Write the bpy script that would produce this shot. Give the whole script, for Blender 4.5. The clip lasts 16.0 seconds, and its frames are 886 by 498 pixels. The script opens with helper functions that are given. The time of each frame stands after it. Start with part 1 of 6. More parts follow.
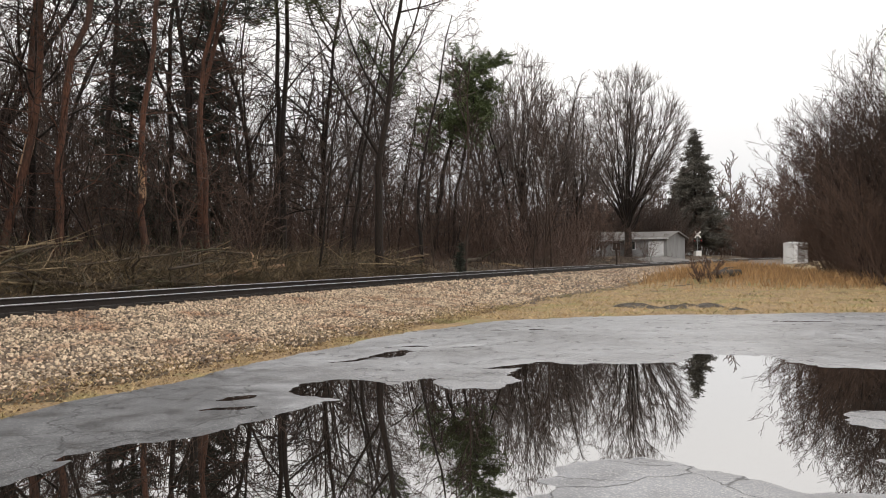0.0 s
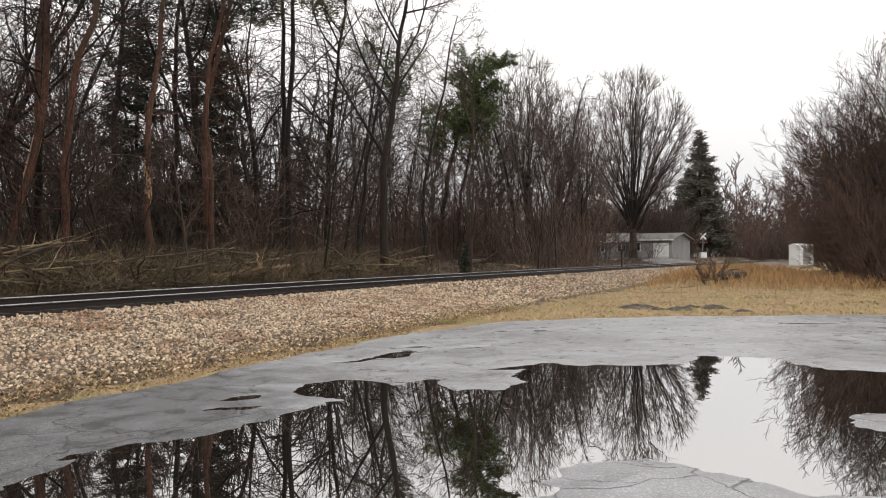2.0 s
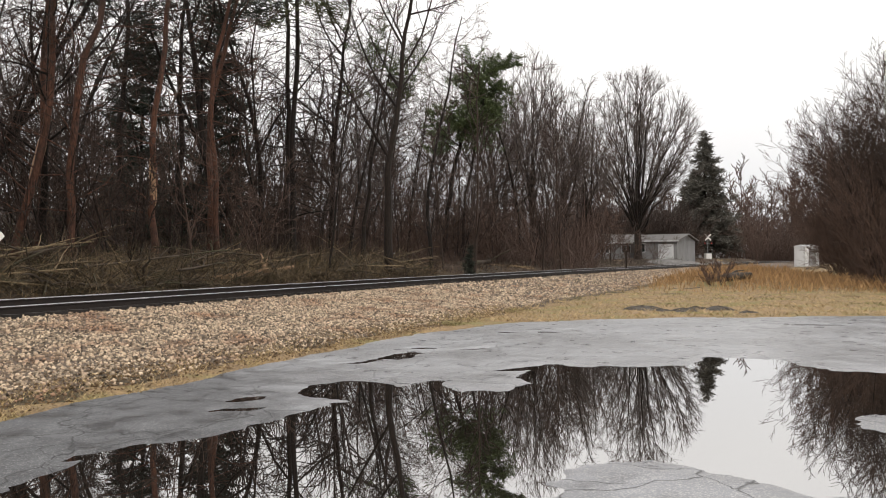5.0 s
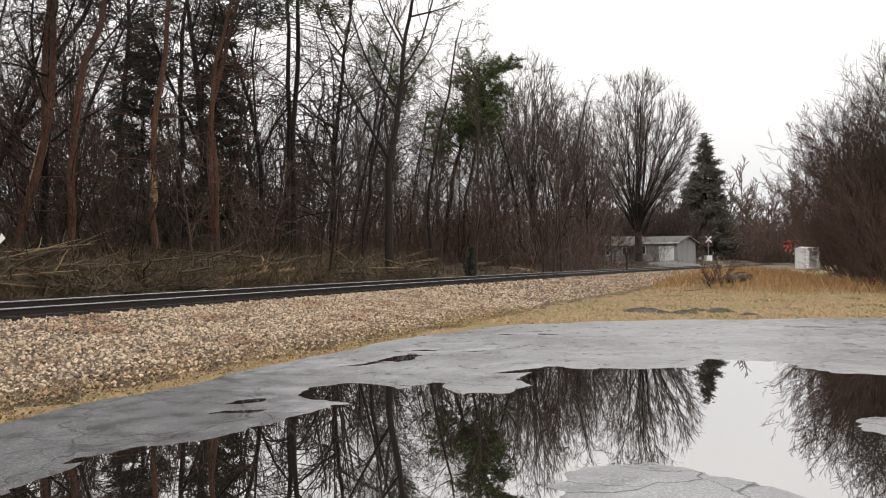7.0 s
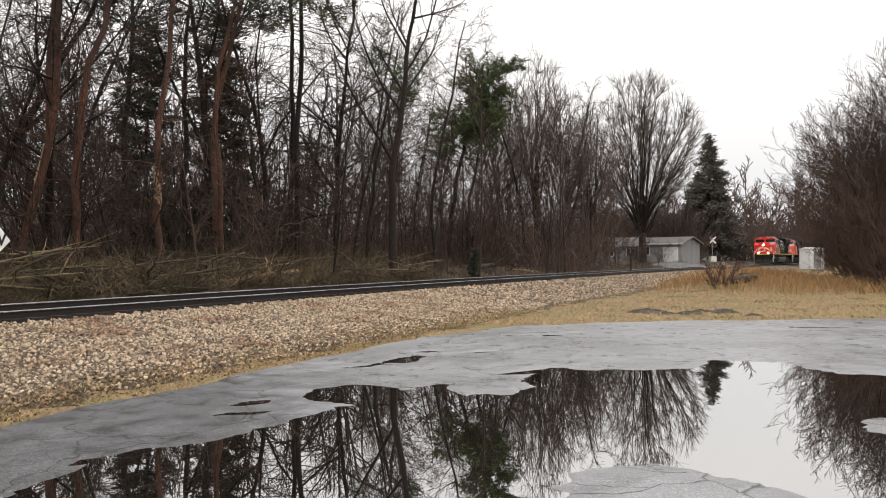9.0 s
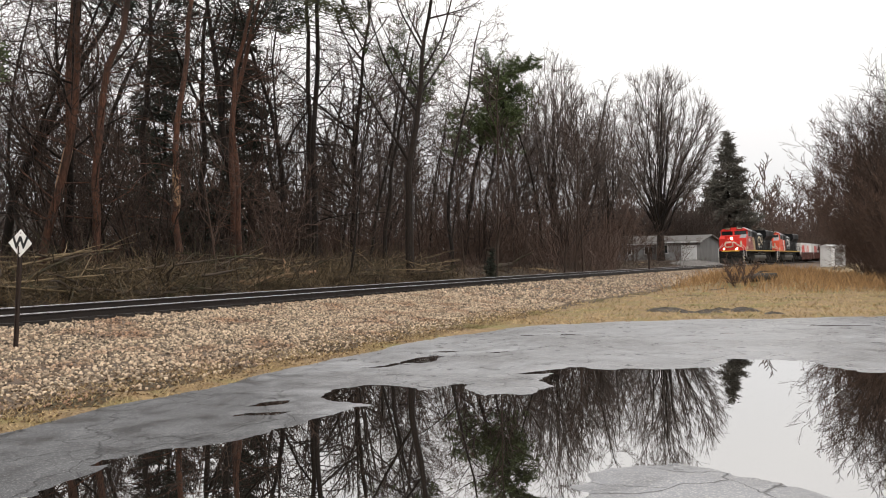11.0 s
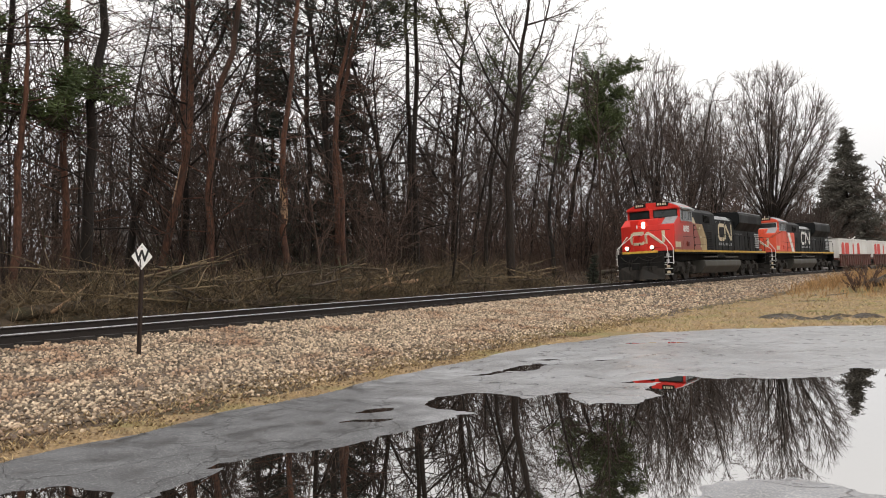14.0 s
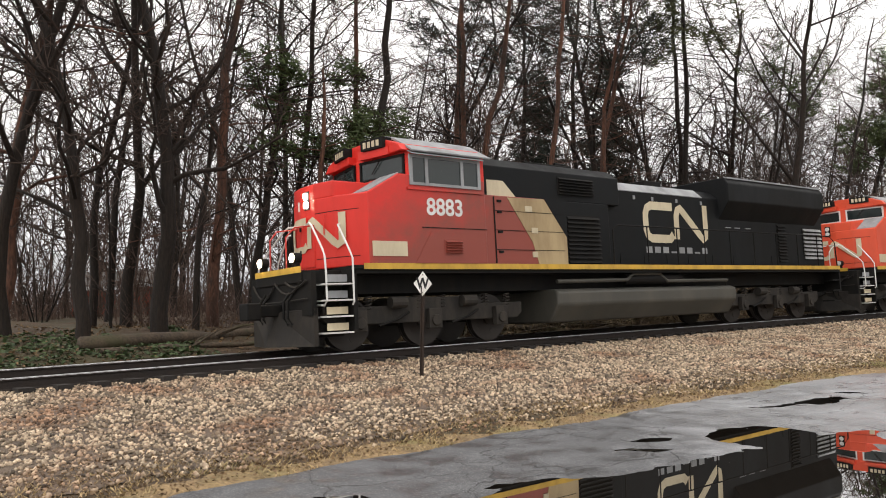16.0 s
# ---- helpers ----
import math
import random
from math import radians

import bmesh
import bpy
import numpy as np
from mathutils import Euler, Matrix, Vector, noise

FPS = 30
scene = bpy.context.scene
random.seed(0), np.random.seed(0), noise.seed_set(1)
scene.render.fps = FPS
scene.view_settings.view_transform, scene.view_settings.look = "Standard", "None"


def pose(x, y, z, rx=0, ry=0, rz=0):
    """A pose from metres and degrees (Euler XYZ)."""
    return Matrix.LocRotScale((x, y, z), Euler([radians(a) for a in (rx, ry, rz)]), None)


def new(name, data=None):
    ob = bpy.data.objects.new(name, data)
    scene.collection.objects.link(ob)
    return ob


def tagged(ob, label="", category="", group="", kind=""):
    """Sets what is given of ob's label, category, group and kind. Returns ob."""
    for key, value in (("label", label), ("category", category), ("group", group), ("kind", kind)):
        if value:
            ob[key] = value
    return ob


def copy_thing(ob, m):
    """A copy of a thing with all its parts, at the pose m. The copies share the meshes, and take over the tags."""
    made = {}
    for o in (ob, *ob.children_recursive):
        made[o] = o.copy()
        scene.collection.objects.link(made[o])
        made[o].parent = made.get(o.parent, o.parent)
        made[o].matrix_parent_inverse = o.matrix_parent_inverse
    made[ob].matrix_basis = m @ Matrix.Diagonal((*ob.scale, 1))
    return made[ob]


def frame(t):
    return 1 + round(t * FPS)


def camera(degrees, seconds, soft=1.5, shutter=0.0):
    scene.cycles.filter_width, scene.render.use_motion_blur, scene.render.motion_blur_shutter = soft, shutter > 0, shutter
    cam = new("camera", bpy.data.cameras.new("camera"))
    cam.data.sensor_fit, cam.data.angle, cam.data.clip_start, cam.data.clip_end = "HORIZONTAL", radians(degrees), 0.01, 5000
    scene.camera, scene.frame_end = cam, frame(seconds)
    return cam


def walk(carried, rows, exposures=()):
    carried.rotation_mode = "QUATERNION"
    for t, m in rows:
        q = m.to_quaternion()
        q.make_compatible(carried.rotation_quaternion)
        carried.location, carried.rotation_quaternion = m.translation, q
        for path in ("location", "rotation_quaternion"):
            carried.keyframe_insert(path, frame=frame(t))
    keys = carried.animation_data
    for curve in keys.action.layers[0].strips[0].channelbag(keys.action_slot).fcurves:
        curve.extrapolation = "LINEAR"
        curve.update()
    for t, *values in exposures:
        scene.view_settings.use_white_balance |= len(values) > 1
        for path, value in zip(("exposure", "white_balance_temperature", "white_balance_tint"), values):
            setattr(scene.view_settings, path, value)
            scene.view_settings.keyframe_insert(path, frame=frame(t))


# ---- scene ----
# ---------- camera: held in the hand at the edge of the lot, panning after the train ----------
EYE = (0.0, 0.0, 1.67)
cam = camera(58.25, 16.0, soft=1.0)
PAN = [(0.0, 0.003, 0.501, -0.466), (0.5, 0.119, 0.497, -0.522), (1.0, 0.246, 0.472, -0.457), (1.5, 0.320, 0.519, -0.374),
       (2.0, 0.345, 0.564, -0.290), (2.5, 0.389, 0.582, -0.330), (3.0, 0.497, 0.583, -0.412), (3.5, 0.568, 0.586, -0.414),
       (4.0, 0.628, 0.603, -0.320), (6.5, 0.703, 0.763, -0.336), (7.0, 0.701, 0.801, -0.317), (7.5, 0.709, 0.823, -0.255),
       (8.0, 0.770, 0.877, -0.286), (10.5, 1.704, 0.920, -0.782), (11.0, 2.200, 0.910, -0.839), (11.5, 2.757, 0.951, -0.892),
       (12.0, 3.250, 0.993, -0.997), (12.5, 3.907, 0.985, -1.044), (13.0, 4.705, 0.991, -1.195), (13.5, 6.093, 1.153, -1.438),
       (14.0, 9.442, 1.630, -1.549), (14.5, 15.062, 2.224, -1.854), (15.0, 20.960, 2.916, -1.947), (15.5, 25.637, 3.495, -1.986),
       (16.0, 28.651, 4.015, -1.994)]
walk(cam, [(t, pose(*EYE, 90 + tilt, 0, yaw) @ pose(0, 0, 0, 0, 0, roll)) for t, yaw, tilt, roll in PAN],
     [(0.0, 0.17, 6800, 11.5), (14.0, 0.17, 6800, 11.5), (15.0, 0.20, 6800, 11.5), (16.0, 0.22, 6800, 11.5)])

# ---------- light: a white overcast sky and a wide, weak sun ----------
SUN_HIGH, SUN_TURN = 42.0, 200.0
world = bpy.data.worlds.new("overcast_sky")
scene.world = world
world.use_nodes = True
wn, wl = world.node_tree.nodes, world.node_tree.links
wn.clear()
w_out, w_bg = wn.new("ShaderNodeOutputWorld"), wn.new("ShaderNodeBackground")
w_sky, w_co, w_sep = wn.new("ShaderNodeTexSky"), wn.new("ShaderNodeTexCoord"), wn.new("ShaderNodeSeparateXYZ")
w_sky.sky_type, w_sky.sun_disc = "NISHITA", False
w_sky.sun_elevation, w_sky.sun_rotation = radians(SUN_HIGH), radians(SUN_TURN)
w_ramp, w_mix, w_scale, w_noise, w_add = wn.new("ShaderNodeValToRGB"), wn.new("ShaderNodeMix"), wn.new("ShaderNodeVectorMath"), wn.new("ShaderNodeTexNoise"), wn.new("ShaderNodeMath")
w_mix.data_type = "RGBA"
w_mix.inputs[0].default_value = 0.94
w_scale.operation = "SCALE"
w_scale.inputs[3].default_value = 0.11
w_noise.inputs["Scale"].default_value, w_noise.inputs["Detail"].default_value = 1.6, 3.0
w_add.operation = "MULTIPLY_ADD"
w_add.inputs[1].default_value = 0.16
wl.new(w_co.outputs["Generated"], w_sep.inputs[0])
wl.new(w_co.outputs["Generated"], w_noise.inputs["Vector"])
wl.new(w_noise.outputs["Fac"], w_add.inputs[0])
wl.new(w_sep.outputs["Z"], w_add.inputs[2])
wl.new(w_add.outputs[0], w_ramp.inputs[0])
w_ramp.color_ramp.elements.new(0.3)
for w_stop, (w_at, w_colour) in zip(w_ramp.color_ramp.elements, ((0.09, (0.66, 0.68, 0.72)), (0.32, (1.05, 1.05, 1.05)), (0.62, (1.5, 1.5, 1.5)))):
    w_stop.position, w_stop.color = w_at, (*w_colour, 1)
wl.new(w_sky.outputs[0], w_scale.inputs[0])
wl.new(w_scale.outputs[0], w_mix.inputs[6])
wl.new(w_ramp.outputs[0], w_mix.inputs[7])
wl.new(w_mix.outputs[2], w_bg.inputs[0])
w_bg.inputs[1].default_value = 1.0
wl.new(w_bg.outputs[0], w_out.inputs[0])
sun = new("sun", bpy.data.lights.new("sun", "SUN"))
sun.data.energy, sun.data.angle, sun.data.color = 0.6, radians(25), (1.0, 0.97, 0.93)
sun.matrix_world = pose(0, 0, 60, 90 - SUN_HIGH, 0, 180 - SUN_TURN)


# ---------- materials ----------
def shade(name, rough=0.7, metal=0.0, ior=1.45):
    m = bpy.data.materials.new(name)
    m.use_nodes = True
    bsdf = m.node_tree.nodes["Principled BSDF"]
    bsdf.inputs["Roughness"].default_value, bsdf.inputs["Metallic"].default_value, bsdf.inputs["IOR"].default_value = rough, metal, ior
    return m, m.node_tree.nodes, m.node_tree.links, bsdf


def node(nodes, kind, **values):
    made = nodes.new(kind)
    for key, value in values.items():
        made.inputs[key.replace("_", " ")].default_value = value
    return made


def ramp(nodes, links, source, stops):
    r = nodes.new("ShaderNodeValToRGB")
    while len(r.color_ramp.elements) < len(stops):
        r.color_ramp.elements.new(0.5)
    for e, (at, c) in zip(r.color_ramp.elements, stops):
        e.position, e.color = at, (*c, 1)
    links.new(source, r.inputs[0])
    return r


def blend(nodes, links, factor, one, two, mode="MIX"):
    """one and two: a socket or a colour."""
    m = nodes.new("ShaderNodeMix")
    m.data_type, m.blend_type = "RGBA", mode
    for slot, value in ((0, factor), (6, one), (7, two)):
        if isinstance(value, bpy.types.NodeSocket):
            links.new(value, m.inputs[slot])
        else:
            m.inputs[slot].default_value = value if slot == 0 else (*value, 1)
    return m.outputs[2]


def bumped(nodes, links, bsdf, source, strength, distance):
    b = node(nodes, "ShaderNodeBump", Strength=strength, Distance=distance)
    links.new(source, b.inputs["Height"])
    links.new(b.outputs[0], bsdf.inputs["Normal"])


def surface(name, dark, light, scale=6.0, rough=0.7, metal=0.0, grain=60.0, relief=0.2, depth=0.01, tint=None, vary=0.0, stretch=None, space="Object"):
    """A surface that wavers between two colours at two scales, with fine relief; vary: from object to object or island to island."""
    m, nodes, links, bsdf = shade(name, rough, metal)
    co = nodes.new("ShaderNodeTexCoord")
    vec = co.outputs[space]
    if stretch:
        mp = nodes.new("ShaderNodeMapping")
        mp.inputs["Scale"].default_value = stretch
        links.new(vec, mp.inputs[0])
        vec = mp.outputs[0]
    big, fine = node(nodes, "ShaderNodeTexNoise", Scale=scale, Detail=5.0), node(nodes, "ShaderNodeTexNoise", Scale=grain, Detail=4.0)
    for nz in (big, fine):
        links.new(vec, nz.inputs["Vector"])
    base = ramp(nodes, links, big.outputs["Fac"], [(0.3, dark), (0.7, light)]).outputs[0]
    base = blend(nodes, links, 0.5, base, ramp(nodes, links, fine.outputs["Fac"], [(0.3, tuple(c * 0.55 for c in dark)), (0.75, tuple(min(1, c * 1.3) for c in light))]).outputs[0])
    if tint:
        patch = node(nodes, "ShaderNodeTexNoise", Scale=scale * 0.3, Detail=3.0)
        links.new(vec, patch.inputs["Vector"])
        base = blend(nodes, links, ramp(nodes, links, patch.outputs["Fac"], [(0.5, (0, 0, 0)), (0.68, (1, 1, 1))]).outputs[0], base, tint)
    if vary:
        geo, info = nodes.new("ShaderNodeNewGeometry"), nodes.new("ShaderNodeObjectInfo")
        two = nodes.new("ShaderNodeMath")
        two.operation = "ADD"
        links.new(geo.outputs["Random Per Island"], two.inputs[0])
        links.new(info.outputs["Random"], two.inputs[1])
        half = ramp(nodes, links, two.outputs[0], [(0.0, (1 - vary,) * 3), (1.0, (1.0,) * 3)])
        wrap = nodes.new("ShaderNodeMath")
        wrap.operation = "FRACT"
        links.new(two.outputs[0], wrap.inputs[0])
        links.new(wrap.outputs[0], half.inputs[0])
        base = blend(nodes, links, 1.0, base, half.outputs[0], "MULTIPLY")
    links.new(base, bsdf.inputs["Base Color"])
    rr = ramp(nodes, links, big.outputs["Fac"], [(0.3, (max(0.02, rough - 0.12),) * 3), (0.7, (min(1, rough + 0.12),) * 3)])
    links.new(rr.outputs[0], bsdf.inputs["Roughness"])
    bumped(nodes, links, bsdf, fine.outputs["Fac"], relief, depth)
    return m


def plain(name, colour, rough=0.5, metal=0.0, wear=0.25, scale=2.5, grime=(0.05, 0.045, 0.04), relief=0.08, ior=1.45):
    """Paint or metal with streaks of grime."""
    m, nodes, links, bsdf = shade(name, rough, metal, ior)
    co, mp = nodes.new("ShaderNodeTexCoord"), nodes.new("ShaderNodeMapping")
    mp.inputs["Scale"].default_value = (1, 1, 0.35)
    links.new(co.outputs["Object"], mp.inputs[0])
    nz, fine = node(nodes, "ShaderNodeTexNoise", Scale=scale, Detail=6.0, Roughness=0.65), node(nodes, "ShaderNodeTexNoise", Scale=35.0, Detail=3.0)
    links.new(mp.outputs[0], nz.inputs["Vector"])
    links.new(co.outputs["Object"], fine.inputs["Vector"])
    mask = ramp(nodes, links, nz.outputs["Fac"], [(0.42, (0, 0, 0)), (0.75, (wear,) * 3)])
    links.new(blend(nodes, links, mask.outputs[0], colour, grime), bsdf.inputs["Base Color"])
    links.new(ramp(nodes, links, nz.outputs["Fac"], [(0.35, (rough,) * 3), (0.7, (min(1, rough + 0.25),) * 3)]).outputs[0], bsdf.inputs["Roughness"])
    bumped(nodes, links, bsdf, fine.outputs["Fac"], relief, 0.004)
    return m


def glowing(name, colour, power):
    m, nodes, links, bsdf = shade(name, 0.2)
    bsdf.inputs["Emission Color"].default_value, bsdf.inputs["Emission Strength"].default_value = (*colour, 1), power
    bsdf.inputs["Base Color"].default_value = (*colour, 1)
    return m


def asphalt_material():
    m, nodes, links, bsdf = shade("wet_asphalt", 0.3, 0.0, 1.36)
    co = nodes.new("ShaderNodeTexCoord")
    vec = co.outputs["Object"]
    big, mid, fine, grit = (node(nodes, "ShaderNodeTexNoise", Scale=s, Detail=d) for s, d in ((0.35, 4.0), (2.2, 8.0), (30.0, 3.0), (70.0, 3.0)))
    for nz in (big, mid, fine, grit):
        links.new(vec, nz.inputs["Vector"])
    base = ramp(nodes, links, mid.outputs["Fac"], [(0.3, (0.165, 0.170, 0.182)), (0.7, (0.262, 0.270, 0.286))]).outputs[0]
    base = blend(nodes, links, ramp(nodes, links, big.outputs["Fac"], [(0.42, (0, 0, 0)), (0.6, (0.6,) * 3)]).outputs[0], base, (0.10, 0.10, 0.105))
    base = blend(nodes, links, ramp(nodes, links, grit.outputs["Fac"], [(0.50, (0, 0, 0)), (0.66, (0.75,) * 3)]).outputs[0], base, (0.46, 0.45, 0.44))
    sep = nodes.new("ShaderNodeSeparateXYZ")
    links.new(vec, sep.inputs[0])
    run = nodes.new("ShaderNodeMath")
    run.operation = "MULTIPLY_ADD"
    run.inputs[1].default_value = 0.52
    links.new(sep.outputs["Y"], run.inputs[0])
    links.new(sep.outputs["X"], run.inputs[2])
    wob = nodes.new("ShaderNodeMath")
    wob.operation = "MULTIPLY_ADD"
    wob.inputs[1].default_value = 3.0
    links.new(mid.outputs["Fac"], wob.inputs[0])
    links.new(run.outputs[0], wob.inputs[2])
    patch = nodes.new("ShaderNodeMapRange")
    patch.inputs["From Min"].default_value, patch.inputs["From Max"].default_value = 5.9, 3.6
    links.new(wob.outputs[0], patch.inputs["Value"])
    newer = ramp(nodes, links, mid.outputs["Fac"], [(0.3, (0.045, 0.046, 0.049)), (0.7, (0.120, 0.122, 0.127))]).outputs[0]
    newer = blend(nodes, links, ramp(nodes, links, grit.outputs["Fac"], [(0.54, (0, 0, 0)), (0.68, (0.7,) * 3)]).outputs[0], newer, (0.30, 0.30, 0.30))
    base = blend(nodes, links, patch.outputs[0], base, newer)
    warp = node(nodes, "ShaderNodeTexNoise", Scale=1.3, Detail=5.0)
    links.new(vec, warp.inputs["Vector"])
    shift = nodes.new("ShaderNodeVectorMath")
    shift.operation = "MULTIPLY_ADD"
    shift.inputs[1].default_value = (0.9, 0.9, 0)
    links.new(warp.outputs["Color"], shift.inputs[0])
    links.new(vec, shift.inputs[2])
    crack = node(nodes, "ShaderNodeTexVoronoi", Scale=0.75)
    crack.feature = "DISTANCE_TO_EDGE"
    links.new(shift.outputs[0], crack.inputs["Vector"])
    fork = node(nodes, "ShaderNodeTexVoronoi", Scale=3.4)
    fork.feature = "DISTANCE_TO_EDGE"
    links.new(shift.outputs[0], fork.inputs["Vector"])
    lines = ramp(nodes, links, crack.outputs["Distance"], [(0.002, (0.9,) * 3), (0.006, (0, 0, 0))])
    some = blend(nodes, links, 1.0, ramp(nodes, links, fork.outputs["Distance"], [(0.005, (0.7,) * 3), (0.016, (0, 0, 0))]).outputs[0], ramp(nodes, links, big.outputs["Fac"], [(0.5, (0, 0, 0)), (0.62, (1, 1, 1))]).outputs[0], "MULTIPLY")
    cracks = blend(nodes, links, 1.0, lines.outputs[0], some, "LIGHTEN")
    links.new(blend(nodes, links, cracks, base, (0.02, 0.02, 0.02)), bsdf.inputs["Base Color"])
    links.new(blend(nodes, links, patch.outputs[0], ramp(nodes, links, mid.outputs["Fac"], [(0.35, (0.26,) * 3), (0.65, (0.50,) * 3)]).outputs[0], ramp(nodes, links, mid.outputs["Fac"], [(0.38, (0.34,) * 3), (0.55, (0.8,) * 3)]).outputs[0]), bsdf.inputs["Roughness"])
    relief = nodes.new("ShaderNodeMath")
    relief.operation = "SUBTRACT"
    links.new(fine.outputs["Fac"], relief.inputs[0])
    links.new(cracks, relief.inputs[1])
    bumped(nodes, links, bsdf, relief.outputs[0], 0.6, 0.008)
    return m


def water_material():
    m, nodes, links, bsdf = shade("rain_water", 0.0, 0.0, 3.0)
    co, nz = nodes.new("ShaderNodeTexCoord"), node(nodes, "ShaderNodeTexNoise", Scale=5.0, Detail=2.0)
    links.new(co.outputs["Object"], nz.inputs["Vector"])
    bsdf.inputs["Base Color"].default_value = (0.012, 0.010, 0.008, 1)
    bsdf.inputs["Coat Weight"].default_value, bsdf.inputs["Coat IOR"].default_value, bsdf.inputs["Coat Roughness"].default_value = 1.0, 3.0, 0.0
    bumped(nodes, links, bsdf, nz.outputs["Fac"], 0.04, 0.002)
    return m


def locomotive_red(name, red):
    """Red enamel that browns with road dirt towards the sill."""
    m, nodes, links, bsdf = shade(name, 0.42)
    co, sep = nodes.new("ShaderNodeTexCoord"), nodes.new("ShaderNodeSeparateXYZ")
    links.new(co.outputs["Object"], sep.inputs[0])
    nz = node(nodes, "ShaderNodeTexNoise", Scale=1.6, Detail=6.0, Roughness=0.65)
    links.new(co.outputs["Object"], nz.inputs["Vector"])
    back = nodes.new("ShaderNodeMath")
    back.operation = "MULTIPLY_ADD"
    back.inputs[1].default_value = 0.9
    links.new(nz.outputs["Fac"], back.inputs[0])
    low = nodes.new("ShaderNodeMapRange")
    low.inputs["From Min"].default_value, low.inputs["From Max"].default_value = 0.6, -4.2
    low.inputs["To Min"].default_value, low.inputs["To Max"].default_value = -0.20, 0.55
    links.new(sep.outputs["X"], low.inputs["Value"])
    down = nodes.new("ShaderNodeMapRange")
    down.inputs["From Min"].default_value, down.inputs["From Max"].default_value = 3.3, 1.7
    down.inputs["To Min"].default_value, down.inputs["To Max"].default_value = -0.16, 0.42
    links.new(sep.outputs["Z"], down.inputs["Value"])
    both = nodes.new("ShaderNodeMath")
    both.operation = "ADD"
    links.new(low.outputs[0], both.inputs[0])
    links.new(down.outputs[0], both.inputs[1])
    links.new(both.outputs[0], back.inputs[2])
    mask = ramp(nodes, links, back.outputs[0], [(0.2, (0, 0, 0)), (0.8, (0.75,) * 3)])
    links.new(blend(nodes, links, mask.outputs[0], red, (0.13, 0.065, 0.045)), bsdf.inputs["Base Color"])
    bumped(nodes, links, bsdf, nz.outputs["Fac"], 0.05, 0.01)
    return m


ASPHALT, WATER = asphalt_material(), water_material()
SOIL = surface("forest_soil", (0.032, 0.021, 0.013), (0.105, 0.068, 0.040), 0.9, 0.9, grain=14, relief=0.8, depth=0.05, tint=(0.055, 0.046, 0.022))
# kept dark, so shade between the loose stones is in the bed's colour
SHADED_GRAVEL_BED = surface("shaded_gravel_bed", (0.055, 0.040, 0.030), (0.18, 0.135, 0.10), 3.0, 0.85, grain=26, relief=1.0, depth=0.05, tint=(0.17, 0.12, 0.09))
STONE = surface("crushed_limestone", (0.53, 0.325, 0.21), (1.0, 0.74, 0.535), 3.0, 0.8, grain=40, relief=0.3, vary=0.92, tint=(0.44, 0.265, 0.165))
LAWN = surface("winter_grass_ground", (0.11, 0.072, 0.040), (0.37, 0.255, 0.130), 2.6, 0.9, grain=22, relief=0.8, depth=0.04, tint=(0.19, 0.165, 0.06))
BLADE = surface("dry_grass", (0.42, 0.27, 0.125), (0.80, 0.60, 0.33), 1.6, 0.8, vary=0.65, tint=(0.25, 0.25, 0.085))
REED = surface("tall_dead_grass", (0.34, 0.19, 0.08), (0.60, 0.37, 0.17), 0.6, 0.8, vary=0.5)
MUD = surface("wet_mud", (0.03, 0.024, 0.018), (0.075, 0.06, 0.045), 4, 0.6, relief=0.8, depth=0.03)
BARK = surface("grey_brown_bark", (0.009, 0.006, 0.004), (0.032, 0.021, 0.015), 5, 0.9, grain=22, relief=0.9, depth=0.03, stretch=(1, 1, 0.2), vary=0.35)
TWIG = surface("dark_twig", (0.032, 0.020, 0.015), (0.082, 0.053, 0.040), 3, 0.9, vary=0.4, relief=0.1)
TWIG_RED = surface("reddish_twig", (0.066, 0.041, 0.031), (0.155, 0.098, 0.074), 3, 0.9, vary=0.4, relief=0.1)
TWIG_TAN = surface("tan_twig", (0.075, 0.056, 0.040), (0.17, 0.13, 0.09), 3, 0.9, vary=0.45, relief=0.1)
BRUSH = surface("cut_branches", (0.14, 0.098, 0.056), (0.42, 0.31, 0.18), 3, 0.9, vary=0.6, relief=0.1)
# grey twig tone, lightened further to paint in the paling of distance
TWIG_GREY = surface("grey_twig", (0.075, 0.060, 0.053), (0.165, 0.135, 0.120), 3, 0.9, vary=0.3, relief=0.1)
PINE_BARK = surface("orange_pine_bark", (0.030, 0.017, 0.013), (0.18, 0.080, 0.048), 3, 0.9, grain=18, relief=1.0, depth=0.03, stretch=(1, 1, 0.3), tint=(0.035, 0.022, 0.016), vary=0.2)
BARE_WOOD = surface("stripped_wood", (0.28, 0.15, 0.08), (0.50, 0.33, 0.20), 5, 0.8, stretch=(1, 1, 0.15), relief=0.4)
LOG_BARK = surface("mossy_log_bark", (0.030, 0.022, 0.016), (0.105, 0.078, 0.054), 3, 0.9, grain=20, relief=0.8, depth=0.02, tint=(0.055, 0.052, 0.024))
NEEDLE = surface("pine_needles", (0.040, 0.068, 0.020), (0.125, 0.165, 0.050), 1.2, 0.7, vary=0.5, relief=0.1)
# darkest needle green; for pines within the wood it stands in for shade
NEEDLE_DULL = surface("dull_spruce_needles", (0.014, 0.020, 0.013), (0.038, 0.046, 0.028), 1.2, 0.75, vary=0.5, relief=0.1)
# distance haze is mixed into this paler needle colour
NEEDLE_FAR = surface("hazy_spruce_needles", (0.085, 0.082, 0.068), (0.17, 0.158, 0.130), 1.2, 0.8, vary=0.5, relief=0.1)
